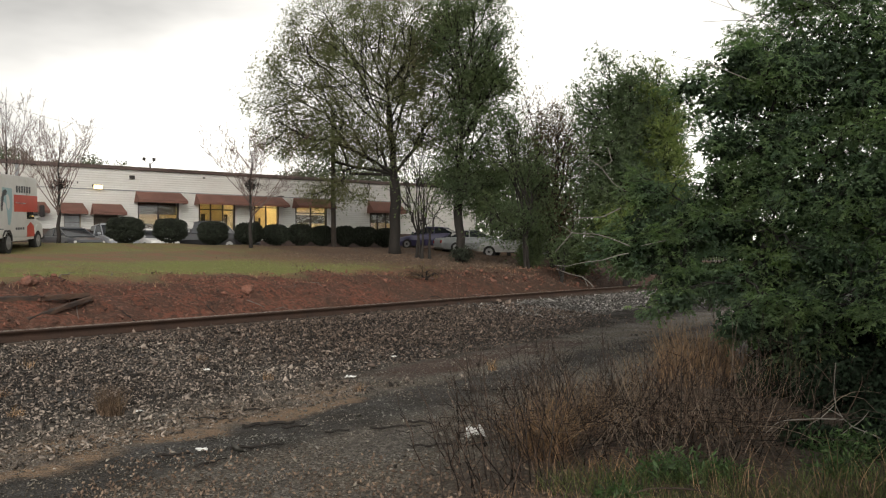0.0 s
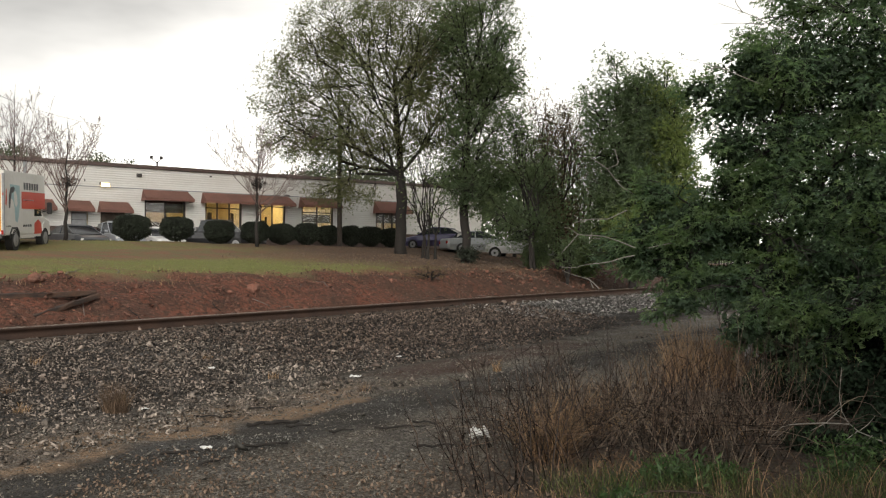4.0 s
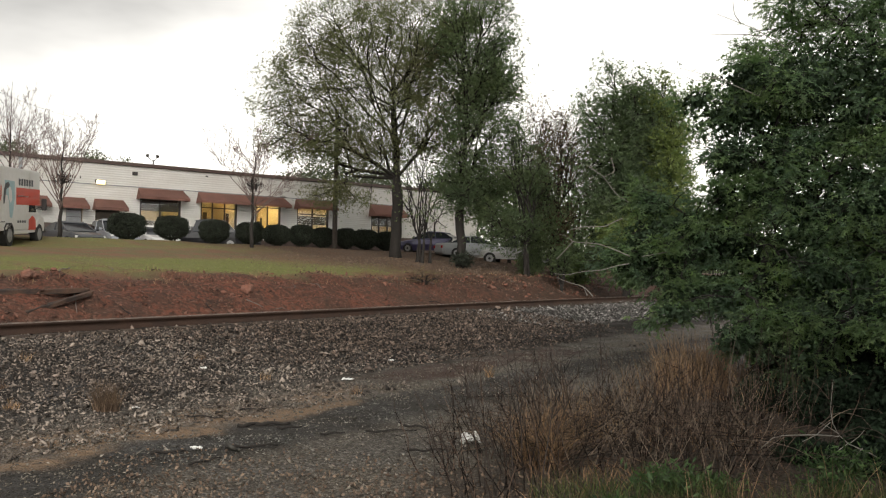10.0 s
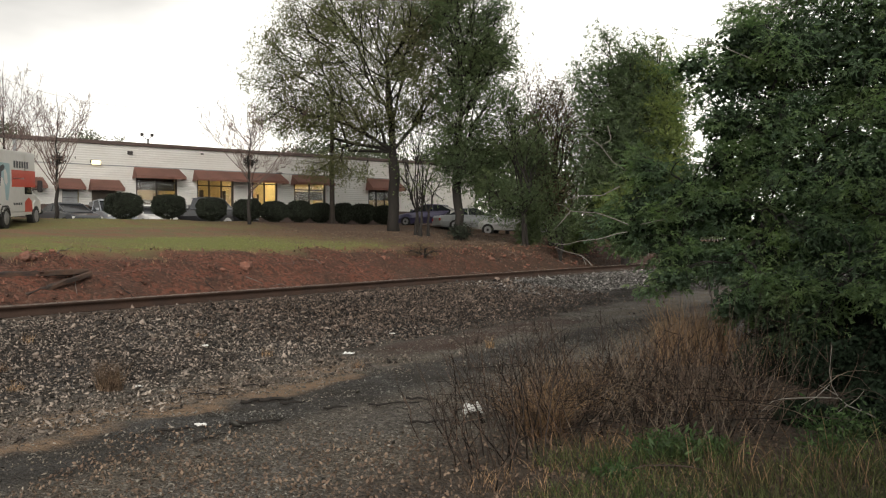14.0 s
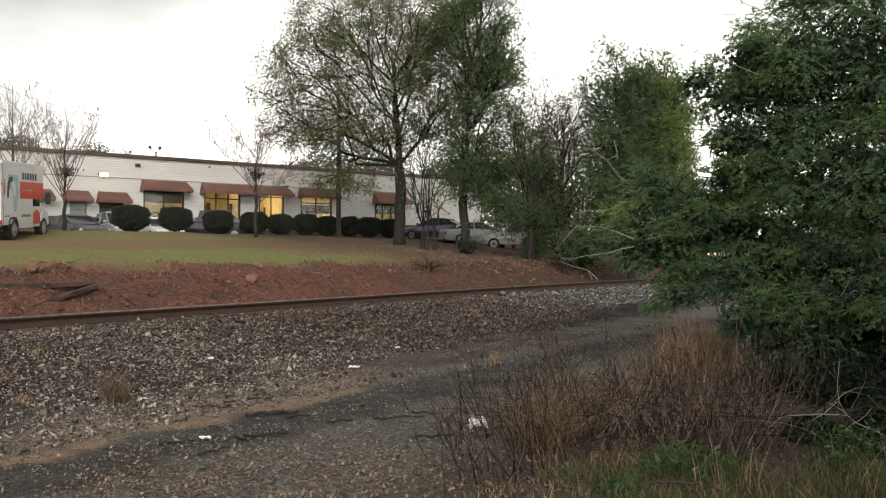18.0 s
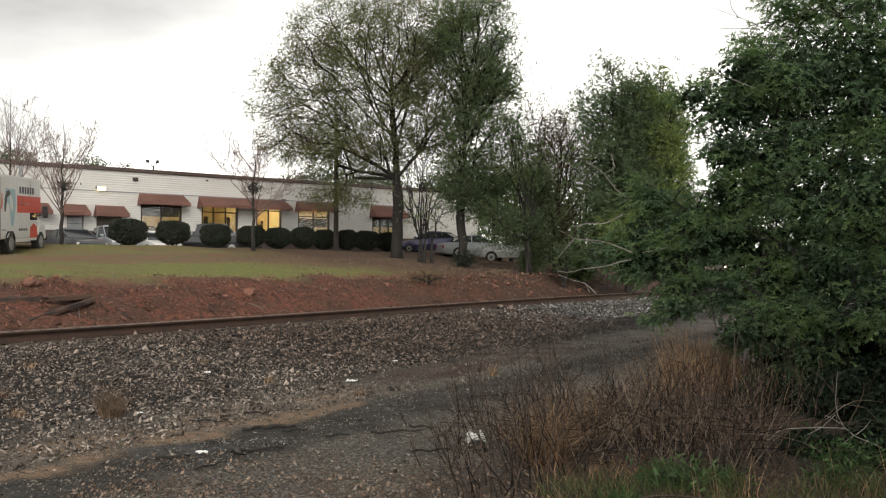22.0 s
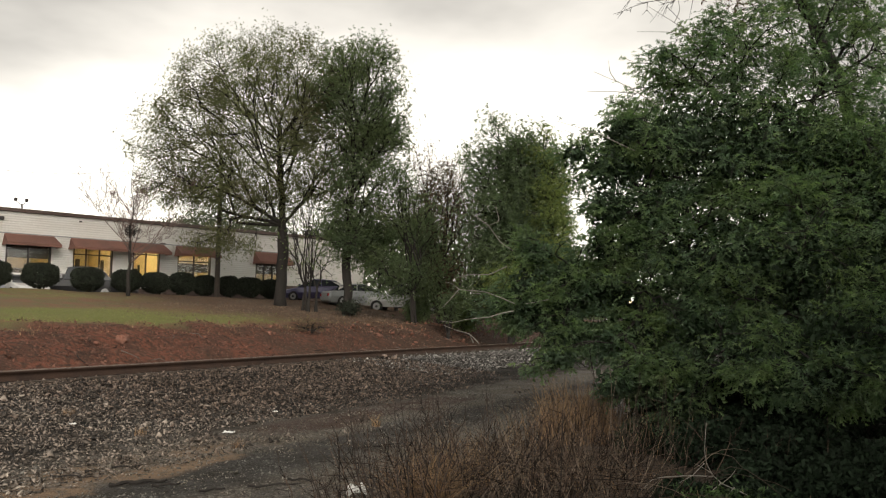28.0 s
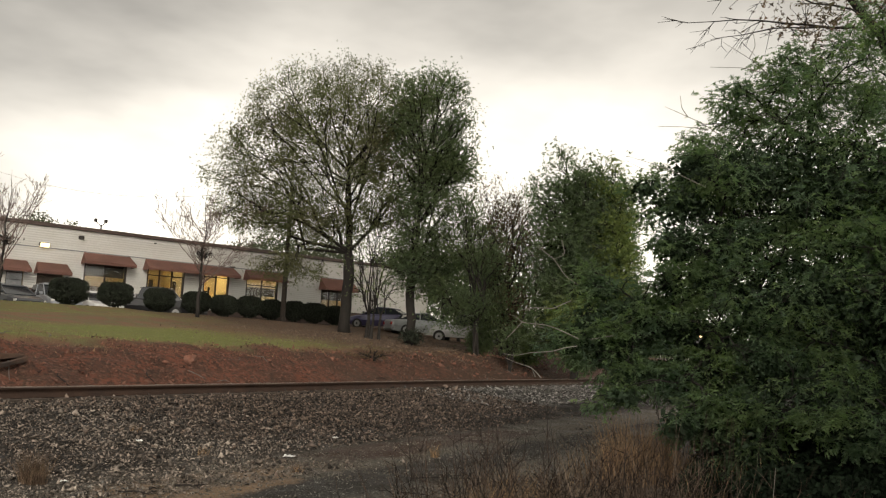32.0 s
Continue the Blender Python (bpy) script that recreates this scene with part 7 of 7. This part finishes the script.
def make_brush():
    rng = np.random.default_rng(61)

    def spots(n, cx, cy, rx, ry, turn=0.0):
        d = rng.normal(size=(n, 2))
        d /= np.linalg.norm(d, axis=1, keepdims=True)
        d *= np.sqrt(rng.uniform(0, 1, (n, 1)))
        ax, ay = d[:, 0] * rx, d[:, 1] * ry
        c, s = math.cos(turn), math.sin(turn)
        return cx + ax * c - ay * s, cy + ax * s + ay * c

    # tall tan grass: clumps along the brush's far edge and a near one
    for cx, cy, rx, ry, h, n, lean, lab in ((3.5, 10.9, 0.55, 0.5, 0.8, 1100, 0.42, "tall russet broom grass standing dry before the green tree"), (2.75, 10.2, 0.45, 0.5, 0.6, 170, 0.45, "dry tan grass among dead stems"),
                                            (0.92, 6.95, 0.20, 0.22, 0.48, 620, 0.95, "bleached tan grass clump drooping at the edge of the gravel"), (1.02, 7.3, 0.12, 0.14, 0.62, 120, 0.6, "bleached tan grass clump drooping at the edge of the gravel"),
                                            (1.5, 8.2, 0.4, 0.4, 0.5, 200, 0.6, "dry tan grass among dead stems"), (4.2, 9.6, 0.6, 0.5, 0.6, 120, 0.4, "dry tan grass in the shade of the tree"),
                                            (2.4, 8.2, 1.2, 0.9, 0.3, 350, 0.8, "matted dry grass in the brush"), (1.3, 6.4, 0.55, 0.35, 0.2, 240, 0.9, "short bleached grass below the stems")):
        x, y = spots(n, cx, cy, rx, ry)
        thing("dry_grass", blades("dry_grass", x, y, h, 0.007, lean, rng, M["dry_grass"]), lab, "grass", kind="stuff")
    # dead shrubs: each a fan of bare stems
    for cx, cy, h, n, way, sp in ((0.62, 6.15, 1.15, 11, 2.2, 0.10), (0.95, 6.6, 1.05, 9, 2.0, 0.12), (0.35, 5.75, 0.75, 10, 2.6, 0.10), (1.35, 7.3, 1.0, 11, 1.6, 0.16), (0.55, 7.4, 0.9, 10, 2.6, 0.12), (2.1, 8.6, 0.95, 9, 1.8, 0.2),
                                  (1.9, 6.9, 0.9, 16, 1.2, 0.2), (2.6, 7.5, 0.95, 18, 1.0, 0.25), (3.2, 8.2, 1.0, 10, 0.8, 0.25), (3.9, 8.8, 1.0, 4, 0.8, 0.3), (2.9, 9.3, 1.0, 16, 1.4, 0.3), (3.4, 7.2, 0.8, 6, 0.8, 0.2),
                                  (4.5, 8.0, 0.9, 5, 0.5, 0.25), (0.15, 6.6, 0.7, 8, 2.4, 0.1), (1.25, 8.6, 0.85, 10, 2.2, 0.15), (5.2, 9.4, 0.9, 4, 0.6, 0.3)):
        segs = []
        for _ in range(n):
            bx, by = rng.normal() * sp, rng.normal() * sp
            z = ground_z(cx + bx, cy + by) - ground_z(cx, cy)
            segs += stem_rows((bx, by, z - 0.02), h * rng.uniform(0.5, 1.1), rng, 0.55, 0.0055, 4, way if rng.uniform() < 0.6 else None)
        thing("dead_shrub", tubes("dead_shrub", segs, M["dry_stem"], 4), "leafless dead shrub with thin dark brown stems", "shrub", "dead shrubs by the track", at=pose(cx, cy, ground_z(cx, cy)))
    # tall single stalks
    for cx, cy, h in ((0.07, 5.6, 0.62), (2.05, 7.0, 1.15), (0.42, 6.0, 0.8), (1.15, 7.9, 1.1), (2.0, 9.6, 1.15)):
        thing("dead_stalk", rod_of("dead_stalk", stem_rows((0, 0, -0.03), h, rng, 0.08, 0.006, 0, None, 0.05), M["dark_stem"], 5), "single upright dark dead stalk", "stalk", "dead stalks", at=pose(cx, cy, ground_z(cx, cy)))
    # wiry saplings that lean over the gravel
    for cx, cy, h, way in ((0.50, 5.95, 1.30, 2.3), (0.62, 6.05, 1.2, 1.9), (0.40, 6.2, 1.0, 2.7), (0.75, 6.5, 1.25, 2.1), (0.95, 6.7, 1.1, 1.4), (0.60, 6.6, 0.95, 3.0), (1.25, 7.2, 1.15, 2.0), (0.30, 5.5, 0.7, 2.9), (1.5, 7.7, 1.2, 1.0),
                           (0.85, 6.2, 1.15, 1.0), (0.2, 6.3, 0.8, 2.5), (1.05, 7.0, 1.2, 2.5)):
        sap = thing("wiry_sapling", None, "leafless wiry dark sapling leaning over the gravel", "sapling", "wiry saplings", at=pose(cx, cy, ground_z(cx, cy)))
        rows = stem_rows((0, 0, -0.03), h, rng, 0.55, 0.0068, 7, way, 0.07)
        part("stem", rod_of("stem", rows[:6], M["dark_stem"], 5), None, sap)
        tagged(part("twig", tubes("twig", rows[6:], M["dark_stem"], 4), None, sap), kind="stuff")
    # tangle of fallen stems
    segs = []
    x, y = spots(760, 2.1, 7.8, 1.75, 1.4, 0.45)
    x, y = x[x < 3.0], y[x < 3.0]
    z = ground_height(x, y)
    for a, b, c in zip(x, y, z):
        if rng.uniform() < 0.36:
            segs += stem_rows((a, b, c), rng.uniform(0.35, 0.95), rng, 0.9, 0.0046, 3, None, 0.13)
        else:
            d = rng.uniform(0, 2 * np.pi)
            L = rng.uniform(0.3, 0.8)
            zz = c + rng.uniform(0.02, 0.35)
            segs.append((a, b, zz, a + math.cos(d) * L, b + math.sin(d) * L, zz + rng.normal() * 0.1, 0.0032, 0.002))
    thing("brush_tangle", tubes("brush_tangle", segs, M["dry_stem"], 3), "tangle of dead brown stems by the track", "brush", kind="stuff")
    segs = []
    x, y = spots(380, 2.2, 7.7, 1.7, 1.3, 0.45)
    x, y = x[x < 2.9], y[x < 2.9]
    z = ground_height(x, y)
    for a, b, c in zip(x, y, z):
        segs += stem_rows((a, b, c), rng.uniform(0.4, 0.9), rng, 0.9, 0.0036, 1, None, 0.15)
    thing("brush_tangle", tubes("brush_tangle", segs, M["pale_stem"], 3), "pale bleached stems in the brush", "brush", kind="stuff")
    # long bleached canes that arch through the brush, and thin upright stalks by the tree's shade
    for _ in range(46):
        bx, by = spots(1, 2.3, 7.7, 1.5, 1.0, 0.45)
        a, L, up = rng.uniform(0, 2 * np.pi), rng.uniform(0.7, 1.5), rng.uniform(0.15, 0.5)
        base = np.array([bx[0], by[0], ground_z(bx[0], by[0])])
        pts = [np.array([math.cos(a) * L * f, math.sin(a) * L * f, -0.02 + up * math.sin(2.3 * f)]) + rng.normal(size=3) * 0.012 for f in np.linspace(0, 1, 8)]
        thing("dead_cane", rod("dead_cane", pts, np.linspace(0.0048, 0.0016, 8), M["pale_stem"] if rng.uniform() < 0.4 else M["brown_stem"], 5), "long dry cane arching through the brush", "cane", "dead canes", at=pose(*base))
    pts = [np.array([0.8 * f, -0.12 * f, 0.05 + 0.05 * math.sin(3 * f)]) + rng.normal(size=3) * 0.008 for f in np.linspace(0, 1, 9)]
    thing("dead_cane", rod("dead_cane", pts, np.linspace(0.004, 0.0075, 9), M["brown_stem"], 6), "brown stick lying in the green grass", "cane", "dead canes", at=pose(1.12, 5.62, ground_z(1.12, 5.62)))
    for k in range(20):
        bx, by = spots(1, 3.2, 8.7, 0.65, 0.9, 0.3)
        rows = stem_rows((0, 0, -0.03), rng.uniform(0.6, 1.15), rng, 0.22, 0.0045, 0, None, 0.06)
        thing("dead_stalk", rod_of("dead_stalk", rows, M["pale_stem"] if k % 4 == 0 else M["brown_stem"], 5), "thin upright dry brown stalk", "stalk", "dead stalks", at=pose(bx[0], by[0], ground_z(bx[0], by[0])))
    # green grass and weeds at the camera's side
    for cx, cy, rx, ry, h, n, mat, lab in ((2.2, 5.0, 1.7, 0.65, 0.15, 5200, "green_grass", "short green grass at the edge of the brush"), (1.5, 5.9, 0.8, 0.3, 0.2, 900, "green_grass", "green grass tufts among dead stems"),
                                           (3.4, 5.7, 1.1, 0.5, 0.22, 1100, "green_grass", "long green grass below the tree"), (1.2, 5.45, 1.0, 0.5, 0.14, 600, "dry_grass", "dry grass mixed with the green"),
                                           (2.9, 5.5, 1.2, 0.6, 0.34, 260, "dry_grass", "thin bleached blades standing in the green grass")):
        x, y = spots(n, cx, cy, rx, ry)
        thing("grass", blades("grass", x, y, h, 0.006, 0.6, rng, M[mat]), lab, "grass", kind="stuff")
    for cx, cy, k in ((1.72, 6.0, 0.75), (3.0, 6.15, 0.6), (2.1, 6.1, 0.5), (3.3, 6.6, 0.9), (1.25, 5.6, 0.4)):
        n = int(520 * k)
        p = rng.normal(size=(n, 3)) * np.array([0.2, 0.16, 0.07]) * k + np.array([0, 0, 0.15 * k])
        p[:, 2] = np.abs(p[:, 2])
        w = thing("weed", None, "low leafy bright green weed", "weed", "green weeds", at=pose(cx, cy, ground_z(cx, cy)))
        part("foliage", leaf_mesh("foliage", p, 0.062, 0.017, rng, M["weed_leaf"], -0.5), None, w)
        tagged(part("stem", tubes("stem", [(*(q * np.array([0.2, 0.2, 0])), *q, 0.003, 0.002) for q in p[::6]], M["weed_leaf"], 3), None, w), kind="stuff")
    # brambles under the tree; the hollow's shade is put into their near-black leaves
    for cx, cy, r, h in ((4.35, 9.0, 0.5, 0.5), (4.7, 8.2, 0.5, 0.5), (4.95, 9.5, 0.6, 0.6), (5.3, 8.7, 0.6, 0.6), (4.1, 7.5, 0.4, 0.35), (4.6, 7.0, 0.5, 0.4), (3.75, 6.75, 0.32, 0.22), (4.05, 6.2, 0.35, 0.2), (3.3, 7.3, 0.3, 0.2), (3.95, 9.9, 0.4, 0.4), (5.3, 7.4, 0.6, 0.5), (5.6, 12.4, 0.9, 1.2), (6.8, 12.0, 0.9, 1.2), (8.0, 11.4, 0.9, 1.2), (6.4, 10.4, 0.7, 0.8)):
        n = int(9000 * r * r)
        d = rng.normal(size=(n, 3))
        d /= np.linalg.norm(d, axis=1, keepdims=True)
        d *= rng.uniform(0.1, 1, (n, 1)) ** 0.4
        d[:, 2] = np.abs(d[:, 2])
        w = thing("bramble", None, "low bramble bush coloured near-black for the shade under the tree", "bush", "brambles under the tree", at=pose(cx, cy, ground_z(cx, cy)))
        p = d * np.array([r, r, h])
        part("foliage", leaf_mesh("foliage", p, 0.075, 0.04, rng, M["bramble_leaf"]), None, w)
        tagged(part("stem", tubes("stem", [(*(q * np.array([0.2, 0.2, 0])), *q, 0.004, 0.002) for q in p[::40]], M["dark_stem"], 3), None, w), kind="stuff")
    # tufts on the ballast
    for cx, cy, h, n in ((-3.40, 8.98, 0.36, 420), (-4.3, 8.8, 0.12, 60), (-5.4, 11.4, 0.14, 50), (-0.9, 10.6, 0.12, 60), (-4.9, 9.7, 0.12, 50), (-2.2, 11.4, 0.14, 50), (-3.4, 12.6, 0.12, 50), (0.9, 12.4, 0.2, 70)):
        x, y = spots(n, cx, cy, 0.13 if n > 100 else 0.08, 0.08)
        thing("grass_tuft", blades("grass_tuft", x, y, h, 0.006, 0.45, rng, M["tuft_grass"] if n > 100 else M["dry_grass"]), "brown dry tuft of grass on the gravel", "grass tuft", "tufts on the gravel")
    # bleached dead bough at the foot of the tree
    segs = []
    lines = [[(0.38, 0.0, 0.12), (0.25, 0.0, 0.19), (0.08, 0.0, 0.26), (0.0, 0.0, 0.33), (-0.05, 0.0, 0.42), (-0.07, 0.0, 0.53), (-0.05, 0.0, 0.77)], [(0.0, 0.0, 0.34), (-0.08, 0.0, 0.39), (-0.16, 0.0, 0.43)], [(-0.07, 0.0, 0.43), (-0.18, 0.0, 0.33), (-0.3, 0.0, 0.27)], [(0.08, 0.0, 0.26), (0.16, 0.0, 0.32), (0.21, 0.0, 0.38)], [(0.19, 0.0, 0.23), (0.1, 0.0, 0.13), (-0.04, 0.0, 0.02)], [(0.08, 0.0, 0.27), (0.0, 0.0, 0.21), (-0.1, 0.0, 0.14)], [(0.33, 0.0, 0.12), (0.29, 0.0, 0.03), (0.28, 0.0, -0.05)], [(0.0, 0.0, 0.32), (-0.2, 0.0, 0.33), (-0.45, 0.0, 0.32), (-0.53, 0.0, 0.3), (-0.62, 0.0, 0.22)]]
    for line in lines:
        pts = np.array(line)
        rr = np.linspace(0.0062 if len(pts) > 4 else 0.0042, 0.0020, len(pts))
        segs += [(*p, *q, rr[k], rr[k + 1]) for k, (p, q) in enumerate(zip(pts[:-1], pts[1:]))]
    thing("dead_branch", tubes("dead_branch", segs, M["twig_white"], 5), "bleached forked dead branch lying in the brush", "branch", at=pose(3.28, 6.7, 0.0))


make_brush()
make_bank_litter()


# ---- the approaching train ----
def make_locomotive():
    loco = thing("locomotive", None, "black diesel locomotive with three bright lamps on its front", "locomotive")
    # x ahead, rail head at z = 0
    part("frame", box(-8.6, 8.3, -1.5, 1.5, 1.15, 1.5, 0.05), M["loco_black"], loco)
    hood = part("long_hood", box(-8.2, 4.0, -0.95, 0.95, 1.5, 4.15, 0.12, 2), M["loco_black"], loco, "long engine hood")
    for k in range(7):
        for s in (-1, 1):
            part("hood_door", box(-7.4 + k * 1.5, -6.3 + k * 1.5, s * 0.955 - 0.012, s * 0.955 + 0.012, 1.8, 3.4, 0.01), M["loco_black"], hood)
    part("radiator", box(-8.0, -5.4, -1.35, 1.35, 3.3, 4.2, 0.06), M["loco_black"], hood)
    for k in range(2):
        part("fan", cyl((-7.2 + k * 1.2, 0, 4.2), (-7.2 + k * 1.2, 0, 4.32), 0.5, n=16), M["grey_metal"], hood)
    cab = part("cab", box(4.02, 6.4, -1.5, 1.5, 1.5, 4.45, 0.12, 2), M["loco_black"], loco, "wide driver's cab")
    for s in (-1, 1):
        part("windshield", box(6.385, 6.42, s * 0.62 - 0.42, s * 0.62 + 0.42, 3.35, 3.98, 0.02), M["car_glass"], cab)
        part("side_window", box(4.6, 5.7, s * 1.5 - 0.02, s * 1.5 + 0.02, 3.2, 3.85, 0.02), M["car_glass"], cab)
    nose = part("nose", loft([[(6.42, -1.3, 1.5), (6.42, 1.3, 1.5), (6.42, 1.3, 2.9), (6.42, 0.9, 3.25), (6.42, -0.9, 3.25), (6.42, -1.3, 2.9)],
                              [(7.5, -1.1, 1.5), (7.5, 1.1, 1.5), (7.5, 1.1, 2.7), (7.5, 0.75, 3.0), (7.5, -0.75, 3.0), (7.5, -1.1, 2.7)]]), M["loco_black"], loco, "short sloped nose")
    part("stripe", box(7.505, 7.53, -1.0, 1.0, 2.0, 2.2), M["loco_white"], nose, "pale stripe")
    lamp = part("headlight", box(6.36, 6.52, -0.30, 0.30, 4.05, 4.35, 0.04), M["loco_black"], loco)
    for s in (-0.14, 0.14):
        part("lens", cyl((6.52, s, 4.2), (6.56, s, 4.2), 0.13, n=16), M["loco_lamp"], lamp, "glowing headlight lens")
    part("pilot", prism([(8.3, 0.15), (8.75, 0.2), (8.6, 1.15), (8.3, 1.3)], -1.4, 1.4, 0.02), M["loco_black"], loco, "snow plough pilot")
    part("front_deck", box(7.55, 8.6, -1.45, 1.45, 1.5, 1.56), M["loco_black"], loco)
    for s in (-1, 1):
        d = part("ditch_light", box(8.55, 8.72, s * 0.95 - 0.23, s * 0.95 + 0.23, 1.08, 1.56, 0.03), M["loco_black"], loco)
        part("lens", cyl((8.72, s * 0.95, 1.32), (8.76, s * 0.95, 1.32), 0.22, n=16), M["loco_lamp"], d, "glowing ditch light lens")
        for k in range(5):
            part("stanchion", cyl((8.4 - k * 0.02, s * (1.4 - 0.28 * k), 1.56), (8.4 - k * 0.02, s * (1.4 - 0.28 * k), 2.55), 0.02, n=6), M["loco_white"], loco)
        part("handrail", cyl((-8.2, s * 1.45, 2.5), (3.9, s * 1.45, 2.5), 0.02, n=6), M["loco_white"], loco)
        part("fuel_tank_side", box(-2.4, 2.4, s * 1.2 - 0.2, s * 1.2 + 0.2, 0.35, 1.14, 0.08), M["loco_black"], loco)
    part("coupler", box(8.7, 9.2, -0.15, 0.15, 0.7, 1.0, 0.04), M["rail"], loco)
    part("horn", cyl((5.0, 0.0, 4.6), (5.5, 0.0, 4.62), 0.05, 0.12, 10), M["grey_metal"], loco)
    part("horn_mount", cyl((5.05, 0, 4.44), (5.05, 0, 4.6), 0.03, n=6), M["grey_metal"], loco)
    wheels = []
    for bx in (-5.6, 5.2):
        bogie = part("bogie", box(bx - 2.3, bx + 2.3, -1.15, 1.15, 0.55, 0.95, 0.05), M["loco_black"], loco)
        for k in (-1.75, 0, 1.75):
            w = part("wheelset", join(cyl((0, -0.82, 0), (0, -0.69, 0), 0.508, n=24), cyl((0, 0.69, 0), (0, 0.82, 0), 0.508, n=24), cyl((0, -0.69, 0), (0, 0.69, 0), 0.09, n=10)), M["rail"], bogie)
            w.matrix_local = pose(bx + k, 0, 0.508)
            wheels.append((w, bx + k))
    return loco, wheels


LOCO, LOCO_WHEELS = make_locomotive()
# seconds, and how far up the line (by its y) the front lamps are
TRAIN = [(0, 452), (6, 383), (12, 313), (18, 241), (22, 194.5), (24.5, 166), (27, 145), (29, 129), (32, 107.5)]


def motions():
    run = np.concatenate([[0], np.cumsum(np.linalg.norm(np.diff(CENTRE_LINE, axis=0), axis=1))])
    ys = CENTRE_LINE[:, 1]
    rows, spin = [], {k: [] for k in range(len(LOCO_WHEELS))}
    for t in np.arange(0, 32.01, 1.0):
        y = np.interp(t, [a for a, _ in TRAIN], [b for _, b in TRAIN])
        s = np.interp(y, ys, run) + 8.7
        x0, y0 = np.interp(s, run, CENTRE_LINE[:, 0]), np.interp(s, run, CENTRE_LINE[:, 1])
        tx, ty = np.interp(s, run, TANGENT[:, 0]), np.interp(s, run, TANGENT[:, 1])
        rows.append((float(t), pose(x0, y0, RAIL_TOP - 0.05, 0, 0, math.degrees(math.atan2(-ty, -tx)))))
    walk(LOCO, rows)
    # wheels turn with the way rolled; keys close enough that each step stays under 90 degrees
    for w, bx in LOCO_WHEELS:
        keys = []
        for t in np.arange(961) / 30.0:
            y = np.interp(t, [a for a, _ in TRAIN], [b for _, b in TRAIN])
            s = np.interp(y, ys, run)
            keys.append((float(t), pose(bx, 0, 0.508, 0, math.degrees(-s / 0.508) % 360, 0)))
        walk(w, keys)


motions()
